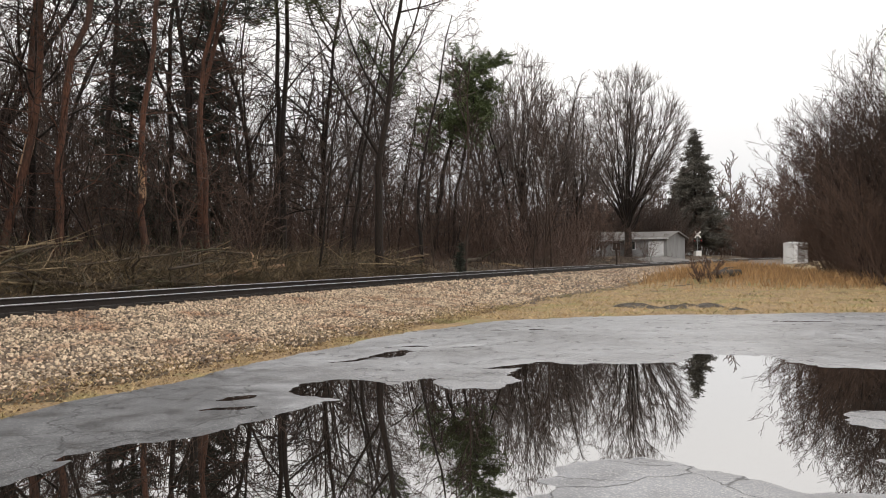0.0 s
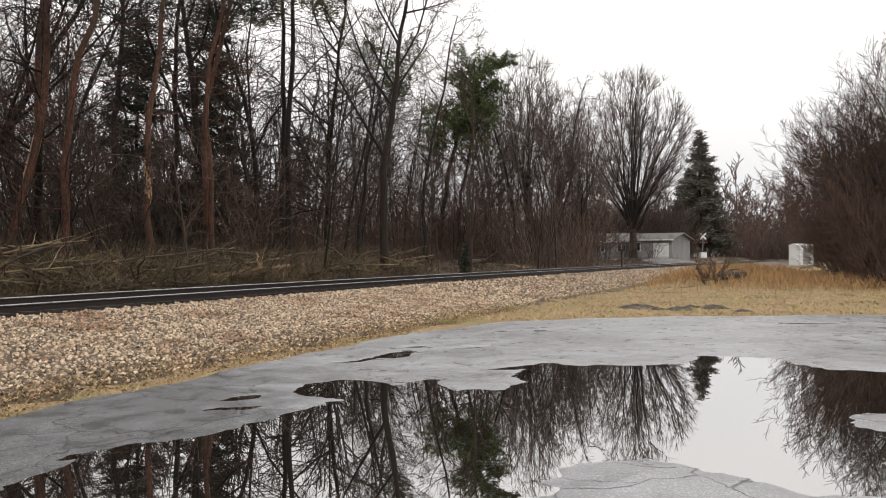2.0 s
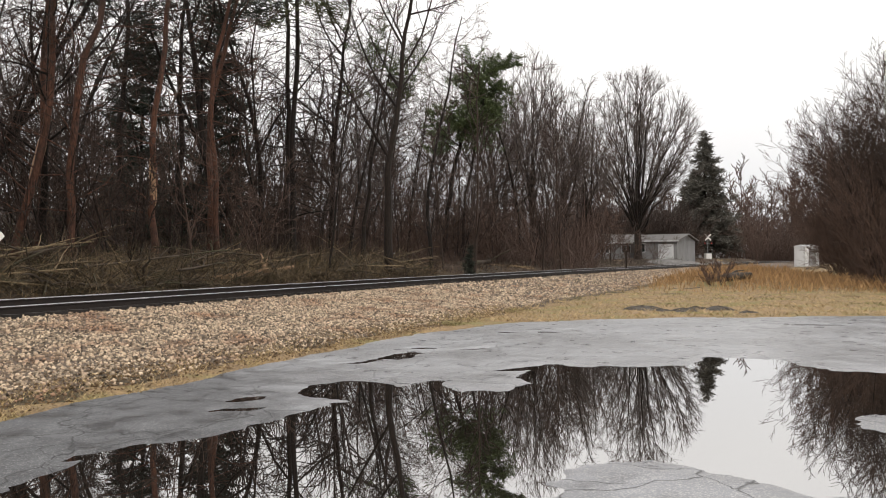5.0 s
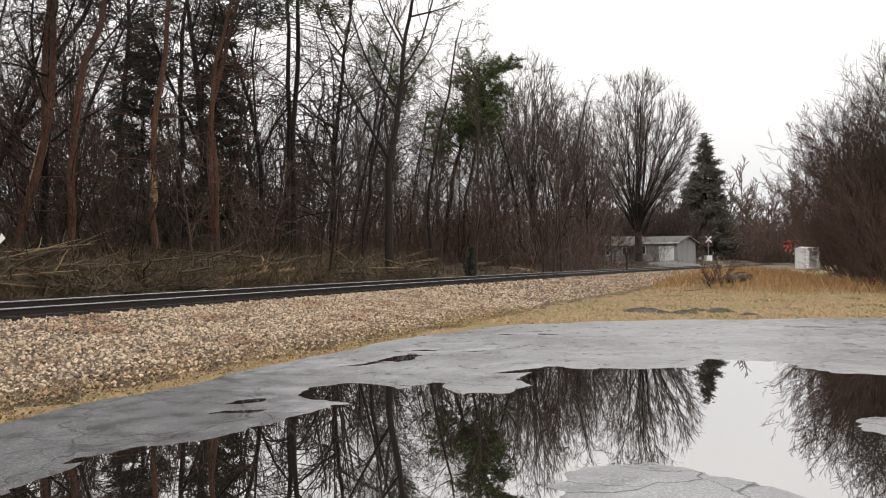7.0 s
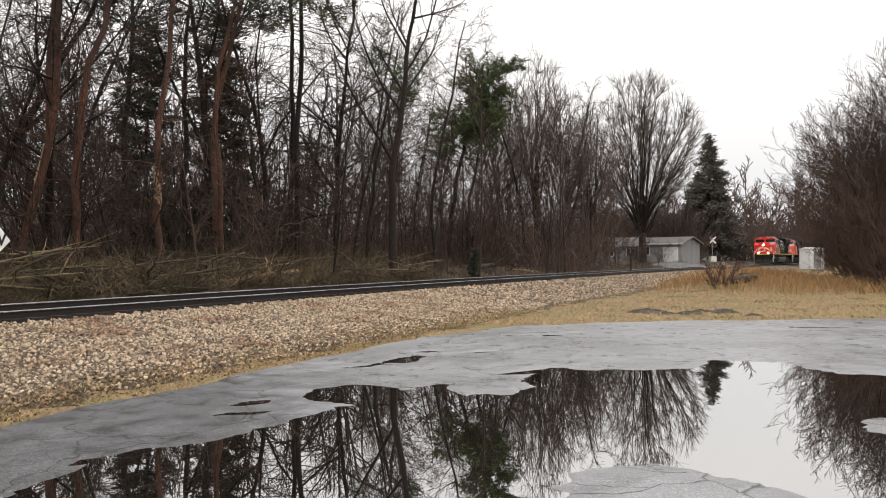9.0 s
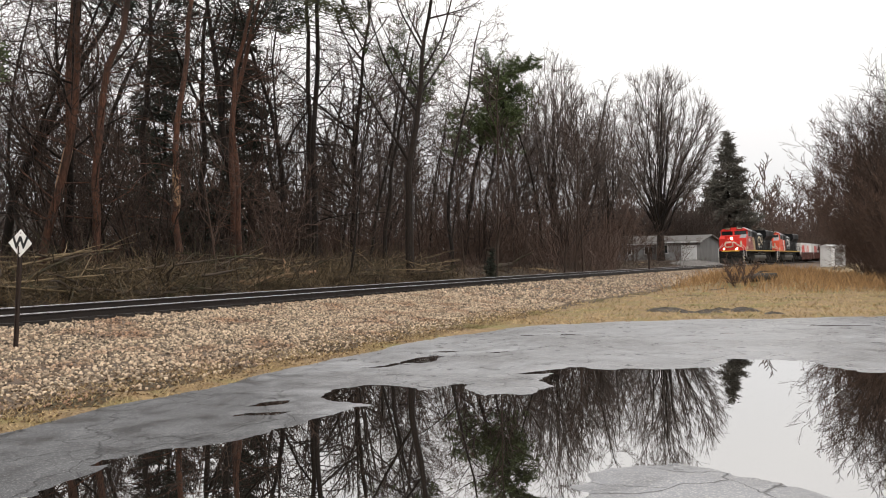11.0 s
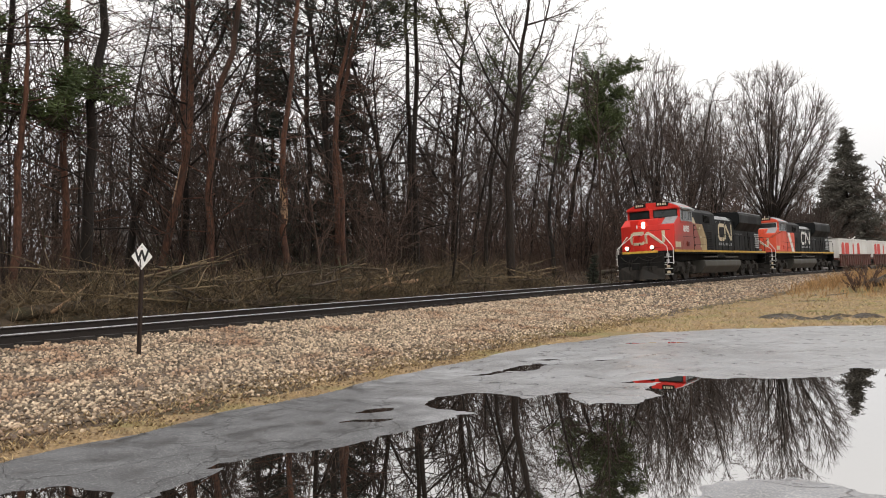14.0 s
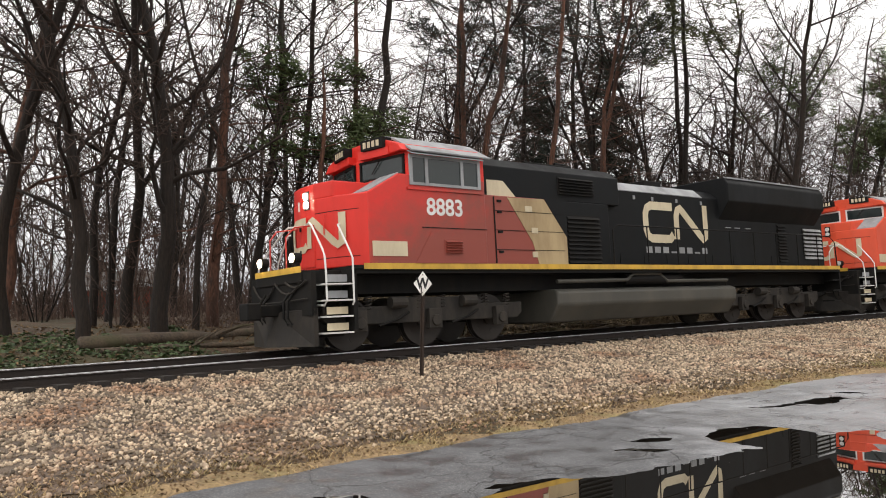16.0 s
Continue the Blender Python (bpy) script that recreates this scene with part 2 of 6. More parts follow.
NEEDLE_YELLOW = surface("yellowish_pine_needles", (0.050, 0.060, 0.018), (0.12, 0.125, 0.04), 1.2, 0.7, vary=0.5, relief=0.1)
LEAF = surface("dead_leaves", (0.11, 0.066, 0.034), (0.29, 0.185, 0.095), 2, 0.85, vary=0.6, relief=0.2)
IVY = surface("ground_ivy", (0.03, 0.055, 0.018), (0.085, 0.13, 0.045), 2, 0.6, vary=0.5, relief=0.2)
RAIL_SIDE = surface("rusty_rail", (0.014, 0.011, 0.010), (0.038, 0.028, 0.023), 4, 0.65, 0.3, relief=0.3)
RAIL_TOP = plain("polished_rail_head", (0.62, 0.62, 0.63), 0.22, 1.0, 0.2)
TIE_WOOD = surface("creosoted_tie", (0.013, 0.011, 0.010), (0.038, 0.031, 0.027), 6, 0.85, stretch=(1, 0.15, 1), relief=0.5, vary=0.3)
STEEL_DARK = plain("dirty_black_steel", (0.010, 0.010, 0.010), 0.6, 0.0, 0.5, 3.0, (0.035, 0.030, 0.025), ior=1.22)
TRUCK_STEEL = plain("dusty_truck_steel", (0.028, 0.026, 0.024), 0.65, 0.0, 0.8, 3.5, (0.070, 0.060, 0.050), ior=1.25)
TANK_STEEL = plain("dusty_tank_paint", (0.060, 0.058, 0.050), 0.5, 0.0, 0.7, 1.2, (0.12, 0.11, 0.09))
WHEEL_STEEL = plain("worn_wheel_steel", (0.05, 0.045, 0.042), 0.5, 0.6, 0.5)
BLACK = plain("black_enamel", (0.008, 0.009, 0.010), 0.5, 0.0, 0.35, 1.0, (0.030, 0.027, 0.024), ior=1.22)
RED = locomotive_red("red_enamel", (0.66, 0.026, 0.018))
NOSE_RED = plain("clean_red_enamel", (0.70, 0.028, 0.018), 0.38, 0.0, 0.30, 1.2, (0.28, 0.03, 0.02))
ORANGE = plain("orange_red_enamel", (0.72, 0.085, 0.035), 0.4, 0.0, 0.35, 1.2, (0.35, 0.07, 0.04))
WHITE = plain("white_paint", (0.74, 0.74, 0.72), 0.45, 0.0, 0.35, 2.0, (0.25, 0.22, 0.19))
CREAM = plain("soiled_cream_paint", (0.62, 0.54, 0.38), 0.5, 0.0, 0.55, 1.5, (0.26, 0.19, 0.11))
TAN = plain("dirty_tan_paint", (0.44, 0.33, 0.18), 0.55, 0.0, 0.75, 1.1, (0.17, 0.105, 0.055))
YELLOW = plain("yellow_sill_stripe", (0.62, 0.38, 0.05), 0.5, 0.0, 0.6, 2.0, (0.14, 0.09, 0.04))
ROOF_GREY = plain("grey_roof_paint", (0.30, 0.31, 0.32), 0.5, 0.0, 0.5, 2.0)
GLASS = plain("dark_cab_glass", (0.016, 0.024, 0.024), 0.06, 0.0, 0.1, relief=0.0, ior=1.55)
SILVER = plain("galvanized_louvre", (0.30, 0.31, 0.31), 0.45, 0.5, 0.5)
BOX_WHITE = plain("white_container_paint", (0.66, 0.66, 0.64), 0.55, 0.0, 0.4, 0.8, (0.30, 0.26, 0.22))
BOX_RED = plain("red_container_marking", (0.60, 0.06, 0.045), 0.55, 0.0, 0.3)
CAR_BROWN = plain("brown_well_car_paint", (0.10, 0.035, 0.025), 0.65, 0.0, 0.6)
SIGN_WHITE = plain("white_sign_sheet", (0.80, 0.79, 0.76), 0.45, 0.0, 0.25, 9.0, (0.35, 0.28, 0.2))
SIGN_BLACK = plain("black_sign_paint", (0.01, 0.01, 0.011), 0.5, 0.0, 0.1)
POST_STEEL = plain("dark_brown_post", (0.028, 0.018, 0.014), 0.6, 0.2, 0.5, 6.0, (0.07, 0.04, 0.025))
SIDING = plain("pale_grey_siding", (0.24, 0.24, 0.24), 0.7, 0.0, 0.4, 0.6)
SIDING_WHITE = plain("white_siding", (0.70, 0.71, 0.72), 0.65, 0.0, 0.3, 0.6)
SIDING_RED = plain("red_barn_boards", (0.36, 0.06, 0.035), 0.8, 0.0, 0.5, 0.8)
SHINGLE = surface("grey_shingles", (0.10, 0.095, 0.09), (0.20, 0.19, 0.18), 2, 0.9, grain=20, relief=0.5)
GREY_PILE = surface("grey_gravel_pile", (0.09, 0.085, 0.08), (0.22, 0.21, 0.20), 1.5, 0.9, grain=9, relief=1.0, depth=0.08)
ROAD = surface("pale_road_surface", (0.36, 0.35, 0.34), (0.52, 0.51, 0.49), 1, 0.7)
HEADLIGHT = glowing("headlight_lens", (1.0, 0.86, 0.66), 45.0)
DITCH_LIGHT = glowing("ditch_light_lens", (1.0, 0.80, 0.55), 70.0)


# ---------- mesh tools ----------
class Shape:
    """Vertices and faces gathered from simple solids."""

    def __init__(self):
        self.v, self.f = [], []

    def add(self, verts, faces):
        o = len(self.v)
        self.v.extend(verts)
        self.f.extend([tuple(i + o for i in face) for face in faces])
        return self

    def box(self, x0, x1, y0, y1, z0, z1):
        return self.add([(x, y, z) for x in (x0, x1) for y in (y0, y1) for z in (z0, z1)],
                        [(0, 1, 3, 2), (4, 6, 7, 5), (0, 4, 5, 1), (2, 3, 7, 6), (0, 2, 6, 4), (1, 5, 7, 3)])

    def prism(self, outline, axis, a, b):
        """A closed outline in the two other axes (in order), drawn out along axis from a to b."""
        def at(p, q, w):
            return {"x": (w, p, q), "y": (p, w, q), "z": (p, q, w)}[axis]
        n = len(outline)
        return self.add([at(p, q, a) for p, q in outline] + [at(p, q, b) for p, q in outline],
                        [tuple(range(n))[::-1], tuple(range(n, 2 * n))] + [(i, (i + 1) % n, n + (i + 1) % n, n + i) for i in range(n)])

    def tube(self, points, radii, sides=6, caps=True):
        pts = np.asarray(points, float)
        n = len(pts)
        radii = np.broadcast_to(radii, (n,))
        tan = np.gradient(pts, axis=0)
        tan /= np.linalg.norm(tan, axis=1)[:, None] + 1e-9
        ref = np.where(np.abs(tan[:, 2:3]) < 0.9, np.array([[0, 0, 1.0]]), np.array([[1.0, 0, 0]]))
        one = np.cross(tan, ref)
        one /= np.linalg.norm(one, axis=1)[:, None] + 1e-9
        two = np.cross(tan, one)
        ang = np.arange(sides) * 2 * np.pi / sides
        ring = pts[:, None] + radii[:, None, None] * (np.cos(ang)[None, :, None] * one[:, None] + np.sin(ang)[None, :, None] * two[:, None])
        faces = [(i * sides + j, i * sides + (j + 1) % sides, (i + 1) * sides + (j + 1) % sides, (i + 1) * sides + j) for i in range(n - 1) for j in range(sides)]
        if caps:
            faces += [tuple(range(sides))[::-1], tuple(range((n - 1) * sides, n * sides))]
        return self.add(ring.reshape(-1, 3).tolist(), faces)

    def disc(self, centre, axis, radius, depth, sides=16, inner=0.0):
        c = np.array(centre, float)
        d = {"x": np.array([1.0, 0, 0]), "y": np.array([0, 1.0, 0]), "z": np.array([0, 0, 1.0])}[axis] * depth / 2
        return self.tube([c - d, c + d], radius, sides)

    def mesh(self, name, smooth=False):
        me = bpy.data.meshes.new(name)
        me.from_pydata(self.v, [], self.f)
        if smooth:
            me.shade_smooth()
        return me


def part(name, shape, material, parent=None, label="", smooth=False, bevel=0.0):
    ob = new(name, shape.mesh(name, smooth))
    ob.data.materials.append(material)
    ob.parent = parent
    if bevel:
        mod = ob.modifiers.new("bevel", "BEVEL")
        mod.width, mod.segments, mod.limit_method = bevel, 2, "ANGLE"
    return tagged(ob, label)


def raw_mesh(name, verts, faces):
    """A mesh from arrays; all faces have the same number of corners."""
    me = bpy.data.meshes.new(name)
    verts, faces = np.asarray(verts, np.float32), np.asarray(faces, np.int32)
    k = faces.shape[1]
    me.vertices.add(len(verts))
    me.vertices.foreach_set("co", verts.ravel())
    me.loops.add(faces.size)
    me.loops.foreach_set("vertex_index", faces.ravel())
    me.polygons.add(len(faces))
    me.polygons.foreach_set("loop_start", np.arange(0, faces.size, k, dtype=np.int32))
    me.update(calc_edges=True)
    return me


def sheet(name, xs, ys, height, material, smooth=True):
    gx, gy = np.meshgrid(xs, ys, indexing="ij")
    verts = np.stack([gx, gy, height(gx, gy)], -1).reshape(-1, 3)
    nx, ny = len(xs), len(ys)
    i = (np.arange(nx - 1)[:, None] * ny + np.arange(ny - 1)[None]).ravel()
    me = raw_mesh(name, verts, np.stack([i, i + ny, i + ny + 1, i + 1], 1))
    if smooth:
        me.shade_smooth()
    me.materials.append(material)
    return new(name, me)


def fbm(x, y, scale, seed=0, octaves=4):
    """Smooth waves of chance, about -1 to 1."""
    rng = np.random.default_rng(seed)
    total, amp = np.zeros_like(np.asarray(x, float)), 0.5
    for o in range(octaves):
        for _ in range(4):
            a, ph = rng.uniform(0, 2 * np.pi), rng.uniform(0, 2 * np.pi)
            k = 2 * np.pi / scale * 2 ** o * rng.uniform(0.7, 1.3)
            total = total + amp * 0.5 * np.sin(k * (x * np.cos(a) + y * np.sin(a)) + ph + 1.3 * np.sin(k * 0.6 * (y * np.cos(a) - x * np.sin(a)) + ph * 2))
        amp *= 0.5
    return total


# ---------- the line of the railway ----------
TURN = radians(21.286)
ALONG, ASIDE = np.array([math.sin(TURN), math.cos(TURN)]), np.array([-math.cos(TURN), math.sin(TURN)])
RAIL_Z, GAUGE = 0.785, 1.507


def rail_aside(s):
    """How far to the side the near rail runs: a wide curve, straight at both ends."""
    c = np.clip(s, 0, 90)
    return 13.607 - 0.000835 * c * c - 0.1503 * (np.maximum(s, 90) - 90)


def on_track(s, d, z=0.0):
    """A point s metres along the line and d metres from the near rail, towards the lot."""
    p = s * ALONG + (rail_aside(s) - d) * ASIDE
    return (float(p[0]), float(p[1]), float(z))


def track_coords(x, y):
    s, l = x * ALONG[0] + y * ALONG[1], x * ASIDE[0] + y * ASIDE[1]
    return s, rail_aside(s) - l


def smooth_step(a, b, v):
    t = np.clip((v - a) / (b - a), 0, 1)
    return t * t * (3 - 2 * t)


def lot_inside(x, y):
    """Metres inside the edge of the paved lot (negative outside)."""
    s, d = track_coords(x, y)
    edge_side = d - 6.32 - 0.16 * fbm(x, y, 2.6, 3) - 0.025 * np.maximum(s - 14, 0) ** 1.5
    edge_far = 21.6 + 0.06 * (x - 5) + 0.35 * fbm(x, y, 4.0, 4) - y
    k = 1.6
    return -np.log(np.exp(-np.clip(edge_side / k, -30, 30)) + np.exp(-np.clip(edge_far / k, -30, 30))) * k + 0.1


BANK_D = np.array([-70, -30, -13, -8.5, -6.0, -4.4, -3.4, -2.6, -2.0, -1.5, 0.35, 0.9, 5.6, 6.4, 9.0, 60])
BANK_Z = np.array([1.9, 1.65, 1.35, 1.25, 0.85, 0.42, 0.40, 0.50, 0.57, 0.575, 0.575, 0.54, 0.07, 0.02, 0.0, 0.0])


def ground_z(x, y):
    s, d = track_coords(x, y)
    z = np.interp(d, BANK_D, BANK_Z)
    wild = smooth_step(-3.2, -7.0, d)
    z = z + wild * (0.16 * fbm(x, y, 6.0, 11) + 0.05 * fbm(x, y, 1.2, 12))
    field = smooth_step(5.6, 9, d) * smooth_step(20.5, 26, y + 0.0 * x)
    z = z + field * (0.006 * np.clip(y - 22, 0, 60) + 0.05 * fbm(x, y, 5.0, 13) + 0.02 * fbm(x, y, 1.0, 14))
    z = z + 0.62 * np.exp(-((x - 15.6) / 3.4) ** 2 - ((y - 43.0) / 5.0) ** 2) + 0.25 * np.exp(-((x - 12.5) / 1.6) ** 2 - ((y - 39.0) / 1.5) ** 2)
    return z - 0.09 * smooth_step(-0.1, 0.5, lot_inside(x, y))


SHORE_X = np.array([-9, -4.4, -3.9, -3.25, -3.05, -2.7, -2.0, -1.7, -1.4, -0.95, -0.6, -0.12, 0.02, 0.8, 0.98, 1.4, 2.3, 3.6, 4.25, 5.3, 5.5, 6.3, 8, 12])
SHORE_Y = np.array([4.8, 5.3, 5.3, 5.75, 6.85, 7.2, 8.0, 8.4, 9.25, 10.3, 10.65, 10.95, 9.95, 10.1, 11.6, 12.45, 12.15, 12.3, 13.25, 13.05, 11.75, 11.4, 11.2, 10.5])
POOLS = [(-1.35, 10.1, 0.62, 0.78, 0), (-4.2, 5.55, 0.75, 0.42, 0.2), (-1.55, 12.75, 0.55, 0.13, 0.7), (-0.85, 13.6, 0.62, 0.2, 1.0), (-0.6, 14.7, 0.3, 0.16, 0.8),
         (0.42, 14.6, 0.42, 0.13, 0.5), (1.35, 17.9, 0.3, 0.16, 0.1), (2.1, 17.75, 0.3, 0.14, 0.1), (2.6, 18.5, 0.3, 0.1, 0.2), (-2.4, 8.85, 0.32, 0.13, 0.6), (-2.45, 9.5, 0.3, 0.12, 0.6),
         (1.0, 12.0, 0.5, 0.2, 0.3), (8.6, 19.4, 0.9, 0.2, 0), (11.5, 18.2, 0.8, 0.16, 0.1), (10.2, 20.6, 1.0, 0.14, 0), (-3.0, 6.75, 0.3, 0.14, 0.3)]
DRY = [(1.5, 5.0, 0.95, 1.40, 0), (2.6, 4.4, 1.9, 1.15, 0), (5.6, 8.3, 1.55, 0.52, 0.35), (4.7, 6.55, 1.25, 0.36, 0.3), (4.6, 5.0, 2.2, 0.5, 0)]


def lot_z(x, y):
    """The paving: a few millimetres above or below the level of the rain water, which stands at nought."""
    wx, wy = x + 0.14 * fbm(x, y, 1.5, 21) + 0.05 * fbm(x, y, 0.4, 25, 3), y + 0.16 * fbm(x, y, 1.5, 22) + 0.06 * fbm(x, y, 0.4, 26, 3)
    wet = (np.interp(wx, SHORE_X, SHORE_Y) - wy) * 0.75
    for cx, cy, rx, ry, turn in POOLS:
        c, s = math.cos(turn), math.sin(turn)
        e = np.hypot(((wx - cx) * c + (wy - cy) * s) / rx, ((wy - cy) * c - (wx - cx) * s) / ry)
        wet = np.maximum(wet, (1 - e) * 0.34)
    for cx, cy, rx, ry, turn in DRY:
        c, s = math.cos(turn), math.sin(turn)
        e = np.hypot(((wx - cx) * c + (wy - cy) * s) / rx, ((wy - cy) * c - (wx - cx) * s) / ry)
        wet = np.minimum(wet, (e - 1) * min(rx, ry))
    z = np.clip(-wet * 0.09, -0.035, 0.016) + 0.0035 * fbm(x, y, 0.9, 23) + 0.004 * fbm(x, y, 4.0, 24)
    inside = lot_inside(x, y)
    return np.where(inside > 0.02, z + 0.005, z - 0.16 * smooth_step(0.02, -0.12, inside))


def steps(*runs):
    """Ascending grid lines: (start, end, step) after one another."""
    out = []
    for a, b, k in runs:
        out.extend(np.arange(a, b - k * 0.25, k))
    out.append(runs[-1][1])
    return np.array(out)


# ---------- ground, lot and water ----------
ground = sheet("ground", steps((-900, -120, 60), (-120, -40, 5), (-40, -16, 1.0), (-16, 22, 0.3), (22, 60, 1.0), (60, 150, 5), (150, 900, 60)),
               steps((-900, -60, 60), (-60, -4, 4), (-4, 30, 0.3), (30, 60, 0.6), (60, 160, 3), (160, 900, 60)), ground_z, SOIL)
tagged(ground, "damp brown woodland soil with leaf litter beside the railway", "ground", kind="structure")


def strip(name, s_values, d_values, lift, material, label, category, mask=None):
    """A sheet that follows the line of the railway, just above the ground."""
    ss, dd = np.meshgrid(s_values, d_values, indexing="ij")
    if mask is not None:
        dd = dd + mask(ss, dd)
    p = ss[..., None] * ALONG + (rail_aside(ss) - dd)[..., None] * ASIDE
    z = ground_z(p[..., 0], p[..., 1]) + lift
    verts = np.concatenate([p, z[..., None]], -1).reshape(-1, 3)
    ns, nd = len(s_values), len(d_values)
    i = (np.arange(ns - 1)[:, None] * nd + np.arange(nd - 1)[None]).ravel()
    me = raw_mesh(name, verts, np.stack([i, i + nd, i + nd + 1, i + 1], 1))
    me.shade_smooth()
    me.materials.append(material)
    return tagged(new(name, me), label, category, kind="structure")


strip("ballast_bed", steps((-30, -2, 2), (-2, 60, 0.35), (60, 330, 3)), steps((-3.1, 0, 0.3), (0, 5.7, 0.25)), 0.012, SHADED_GRAVEL_BED,
      "sloping bed of crushed stone under the railway track, darkened as shade between stones", "ballast",
      lambda s, d: np.where(d > 5.3, 0.35 * fbm(s, s * 0, 3.0, 31) - 0.15 + 0.02 * np.clip(s - 20, 0, 120), 0.0))


def grass_z(x, y):
    s, d = track_coords(x, y)
    inside = lot_inside(x, y)
    shown = smooth_step(5.2, 6.1, d + 0.5 * fbm(x, y, 1.6, 33) - 0.018 * np.clip(s - 20, 0, 120)) * smooth_step(0.35, 0.15, inside)
    return ground_z(x, y) - 0.05 + 0.062 * shown


grass = sheet("grass_verge", steps((-14, 16, 0.2), (16, 60, 0.8)), steps((-2, 30, 0.2), (30, 62, 0.5), (62, 140, 4)), grass_z, LAWN)
tagged(grass, "yellowed winter grass between the lot and the railway", "grass", kind="structure")
lot = sheet("asphalt_lot", steps((-12, -6, 0.3), (-6, 7.5, 0.06), (7.5, 14, 0.2), (14, 60, 1.0)), steps((-30, 3, 1.0), (3, 4.6, 0.2), (4.6, 15, 0.06), (15, 23.4, 0.12)), lot_z, ASPHALT)
tagged(lot, "cracked wet grey asphalt lot with shallow hollows", "pavement", kind="structure")
water = sheet("rain_puddle", np.array([-7.5, 0, 14.0]), np.array([-2, 8, 20.9]), lambda x, y: 0.0 * x + 0.0015, WATER, False)
tagged(water, "still rain puddle mirroring bare trees and white sky", "puddle", kind="structure")
road = Shape()
road.add([on_track(s, d, RAIL_Z + 0.01 * (1 if -2 < d < 1 else 0)) for s, d in ((150, -14), (156, -14), (150, 12), (156, 12))], [(0, 1, 3, 2)])
road.add([on_track(s, d, RAIL_Z - 0.35) for s, d in ((150, -14), (156, -14), (150, 12), (156, 12))], [(0, 2, 3, 1)])
tagged(part("road_crossing", road, ROAD), "pale road crossing the railway far off", "road", kind="structure")

# ---------- the track ----------
railway = tagged(new("railway_track"), "single railway track with rusty rails on dark wooden ties", "railway track")
PROFILE = [(-0.070, -0.180), (0.070, -0.180), (0.070, -0.168), (0.012, -0.150), (0.010, -0.045), (0.036, -0.036), (0.036, -0.006), (0.030, 0.0), (-0.030, 0.0), (-0.036, -0.006), (-0.036, -0.036), (-0.010, -0.045), (-0.012, -0.150), (-0.070, -0.168)]


def cant(d):
    """The far rail lies a little higher in the curve."""
    return 0.055 * max(0.0, min(1.0, -d / GAUGE))


def rail(d, name):
    stations = np.concatenate([np.arange(-40, 60, 0.8), np.arange(60, 330, 4)])
    side, head = Shape(), Shape()
    ring = [[on_track(s, d + a, RAIL_Z + cant(d) + b) for a, b in PROFILE] for s in stations]
    n = len(PROFILE)
    side.add([p for r in ring for p in r], [(i * n + j, i * n + (j + 1) % n, (i + 1) * n + (j + 1) % n, (i + 1) * n + j) for i in range(len(stations) - 1) for j in range(n)])
    top = [[on_track(s, d + a, RAIL_Z + cant(d) + b) for a, b in ((-0.0375, -0.014), (-0.030, 0.003), (0.030, 0.003), (0.0375, -0.014))] for s in stations]
    head.add([p for r in top for p in r], [(i * 4 + j, i * 4 + j + 1, (i + 1) * 4 + j + 1, (i + 1) * 4 + j) for i in range(len(stations) - 1) for j in range(3)])
    body = part(name, side, RAIL_SIDE, railway)
    part("rail_head", head, RAIL_TOP, body, "polished running surface of the rail")


rail(0.0, "rail")
rail(-GAUGE, "rail")
tie_shape = Shape().box(-0.115, 0.115, -1.30, 1.30, -0.18, 0.0)
tie_mesh = tie_shape.mesh("tie")
tie_mesh.materials.append(TIE_WOOD)
plate_mesh = Shape().box(-0.10, 0.10, -0.20, 0.20, 0.0, 0.018).box(-0.02, 0.02, 0.075, 0.11, 0.018, 0.05).box(-0.02, 0.02, -0.11, -0.075, 0.018, 0.05).mesh("tie_plate")
plate_mesh.materials.append(RAIL_SIDE)
tie_rng = random.Random(4)
for k in range(250):
    s = -4 + k * 0.53
    x, y, _ = on_track(s, -GAUGE / 2)
    slope = 0.0 if s < 0 else (0.00167 * min(s, 90))
    tie = new("tie", tie_mesh)
    tie.parent = railway
    tie.matrix_basis = pose(x, y, RAIL_Z - 0.172, -2.0, 0, 90 - math.degrees(TURN + slope) + tie_rng.uniform(-0.8, 0.8))
    if s < 50:
        for e in (0.0, -GAUGE):
            px, py, _ = on_track(s, e)
            tp = new("tie_plate", plate_mesh)
            tp.parent = railway
            tp.matrix_basis = pose(px, py, RAIL_Z - 0.196 + cant(e) + 0.022, 0, 0, 90 - math.degrees(TURN + slope))


# ---------- loose stones of the ballast ----------
CORNER = np.array([(-1, -1, -1), (1, -1, -1), (1, 1, -1), (-1, 1, -1), (-1, -1, 1), (1, -1, 1), (1, 1, 1), (-1, 1, 1)], float)
CUBE = np.array([(0, 3, 2, 1), (4, 5, 6, 7), (0, 1, 5, 4), (1, 2, 6, 5), (2, 3, 7, 6), (3, 0, 4, 7)])


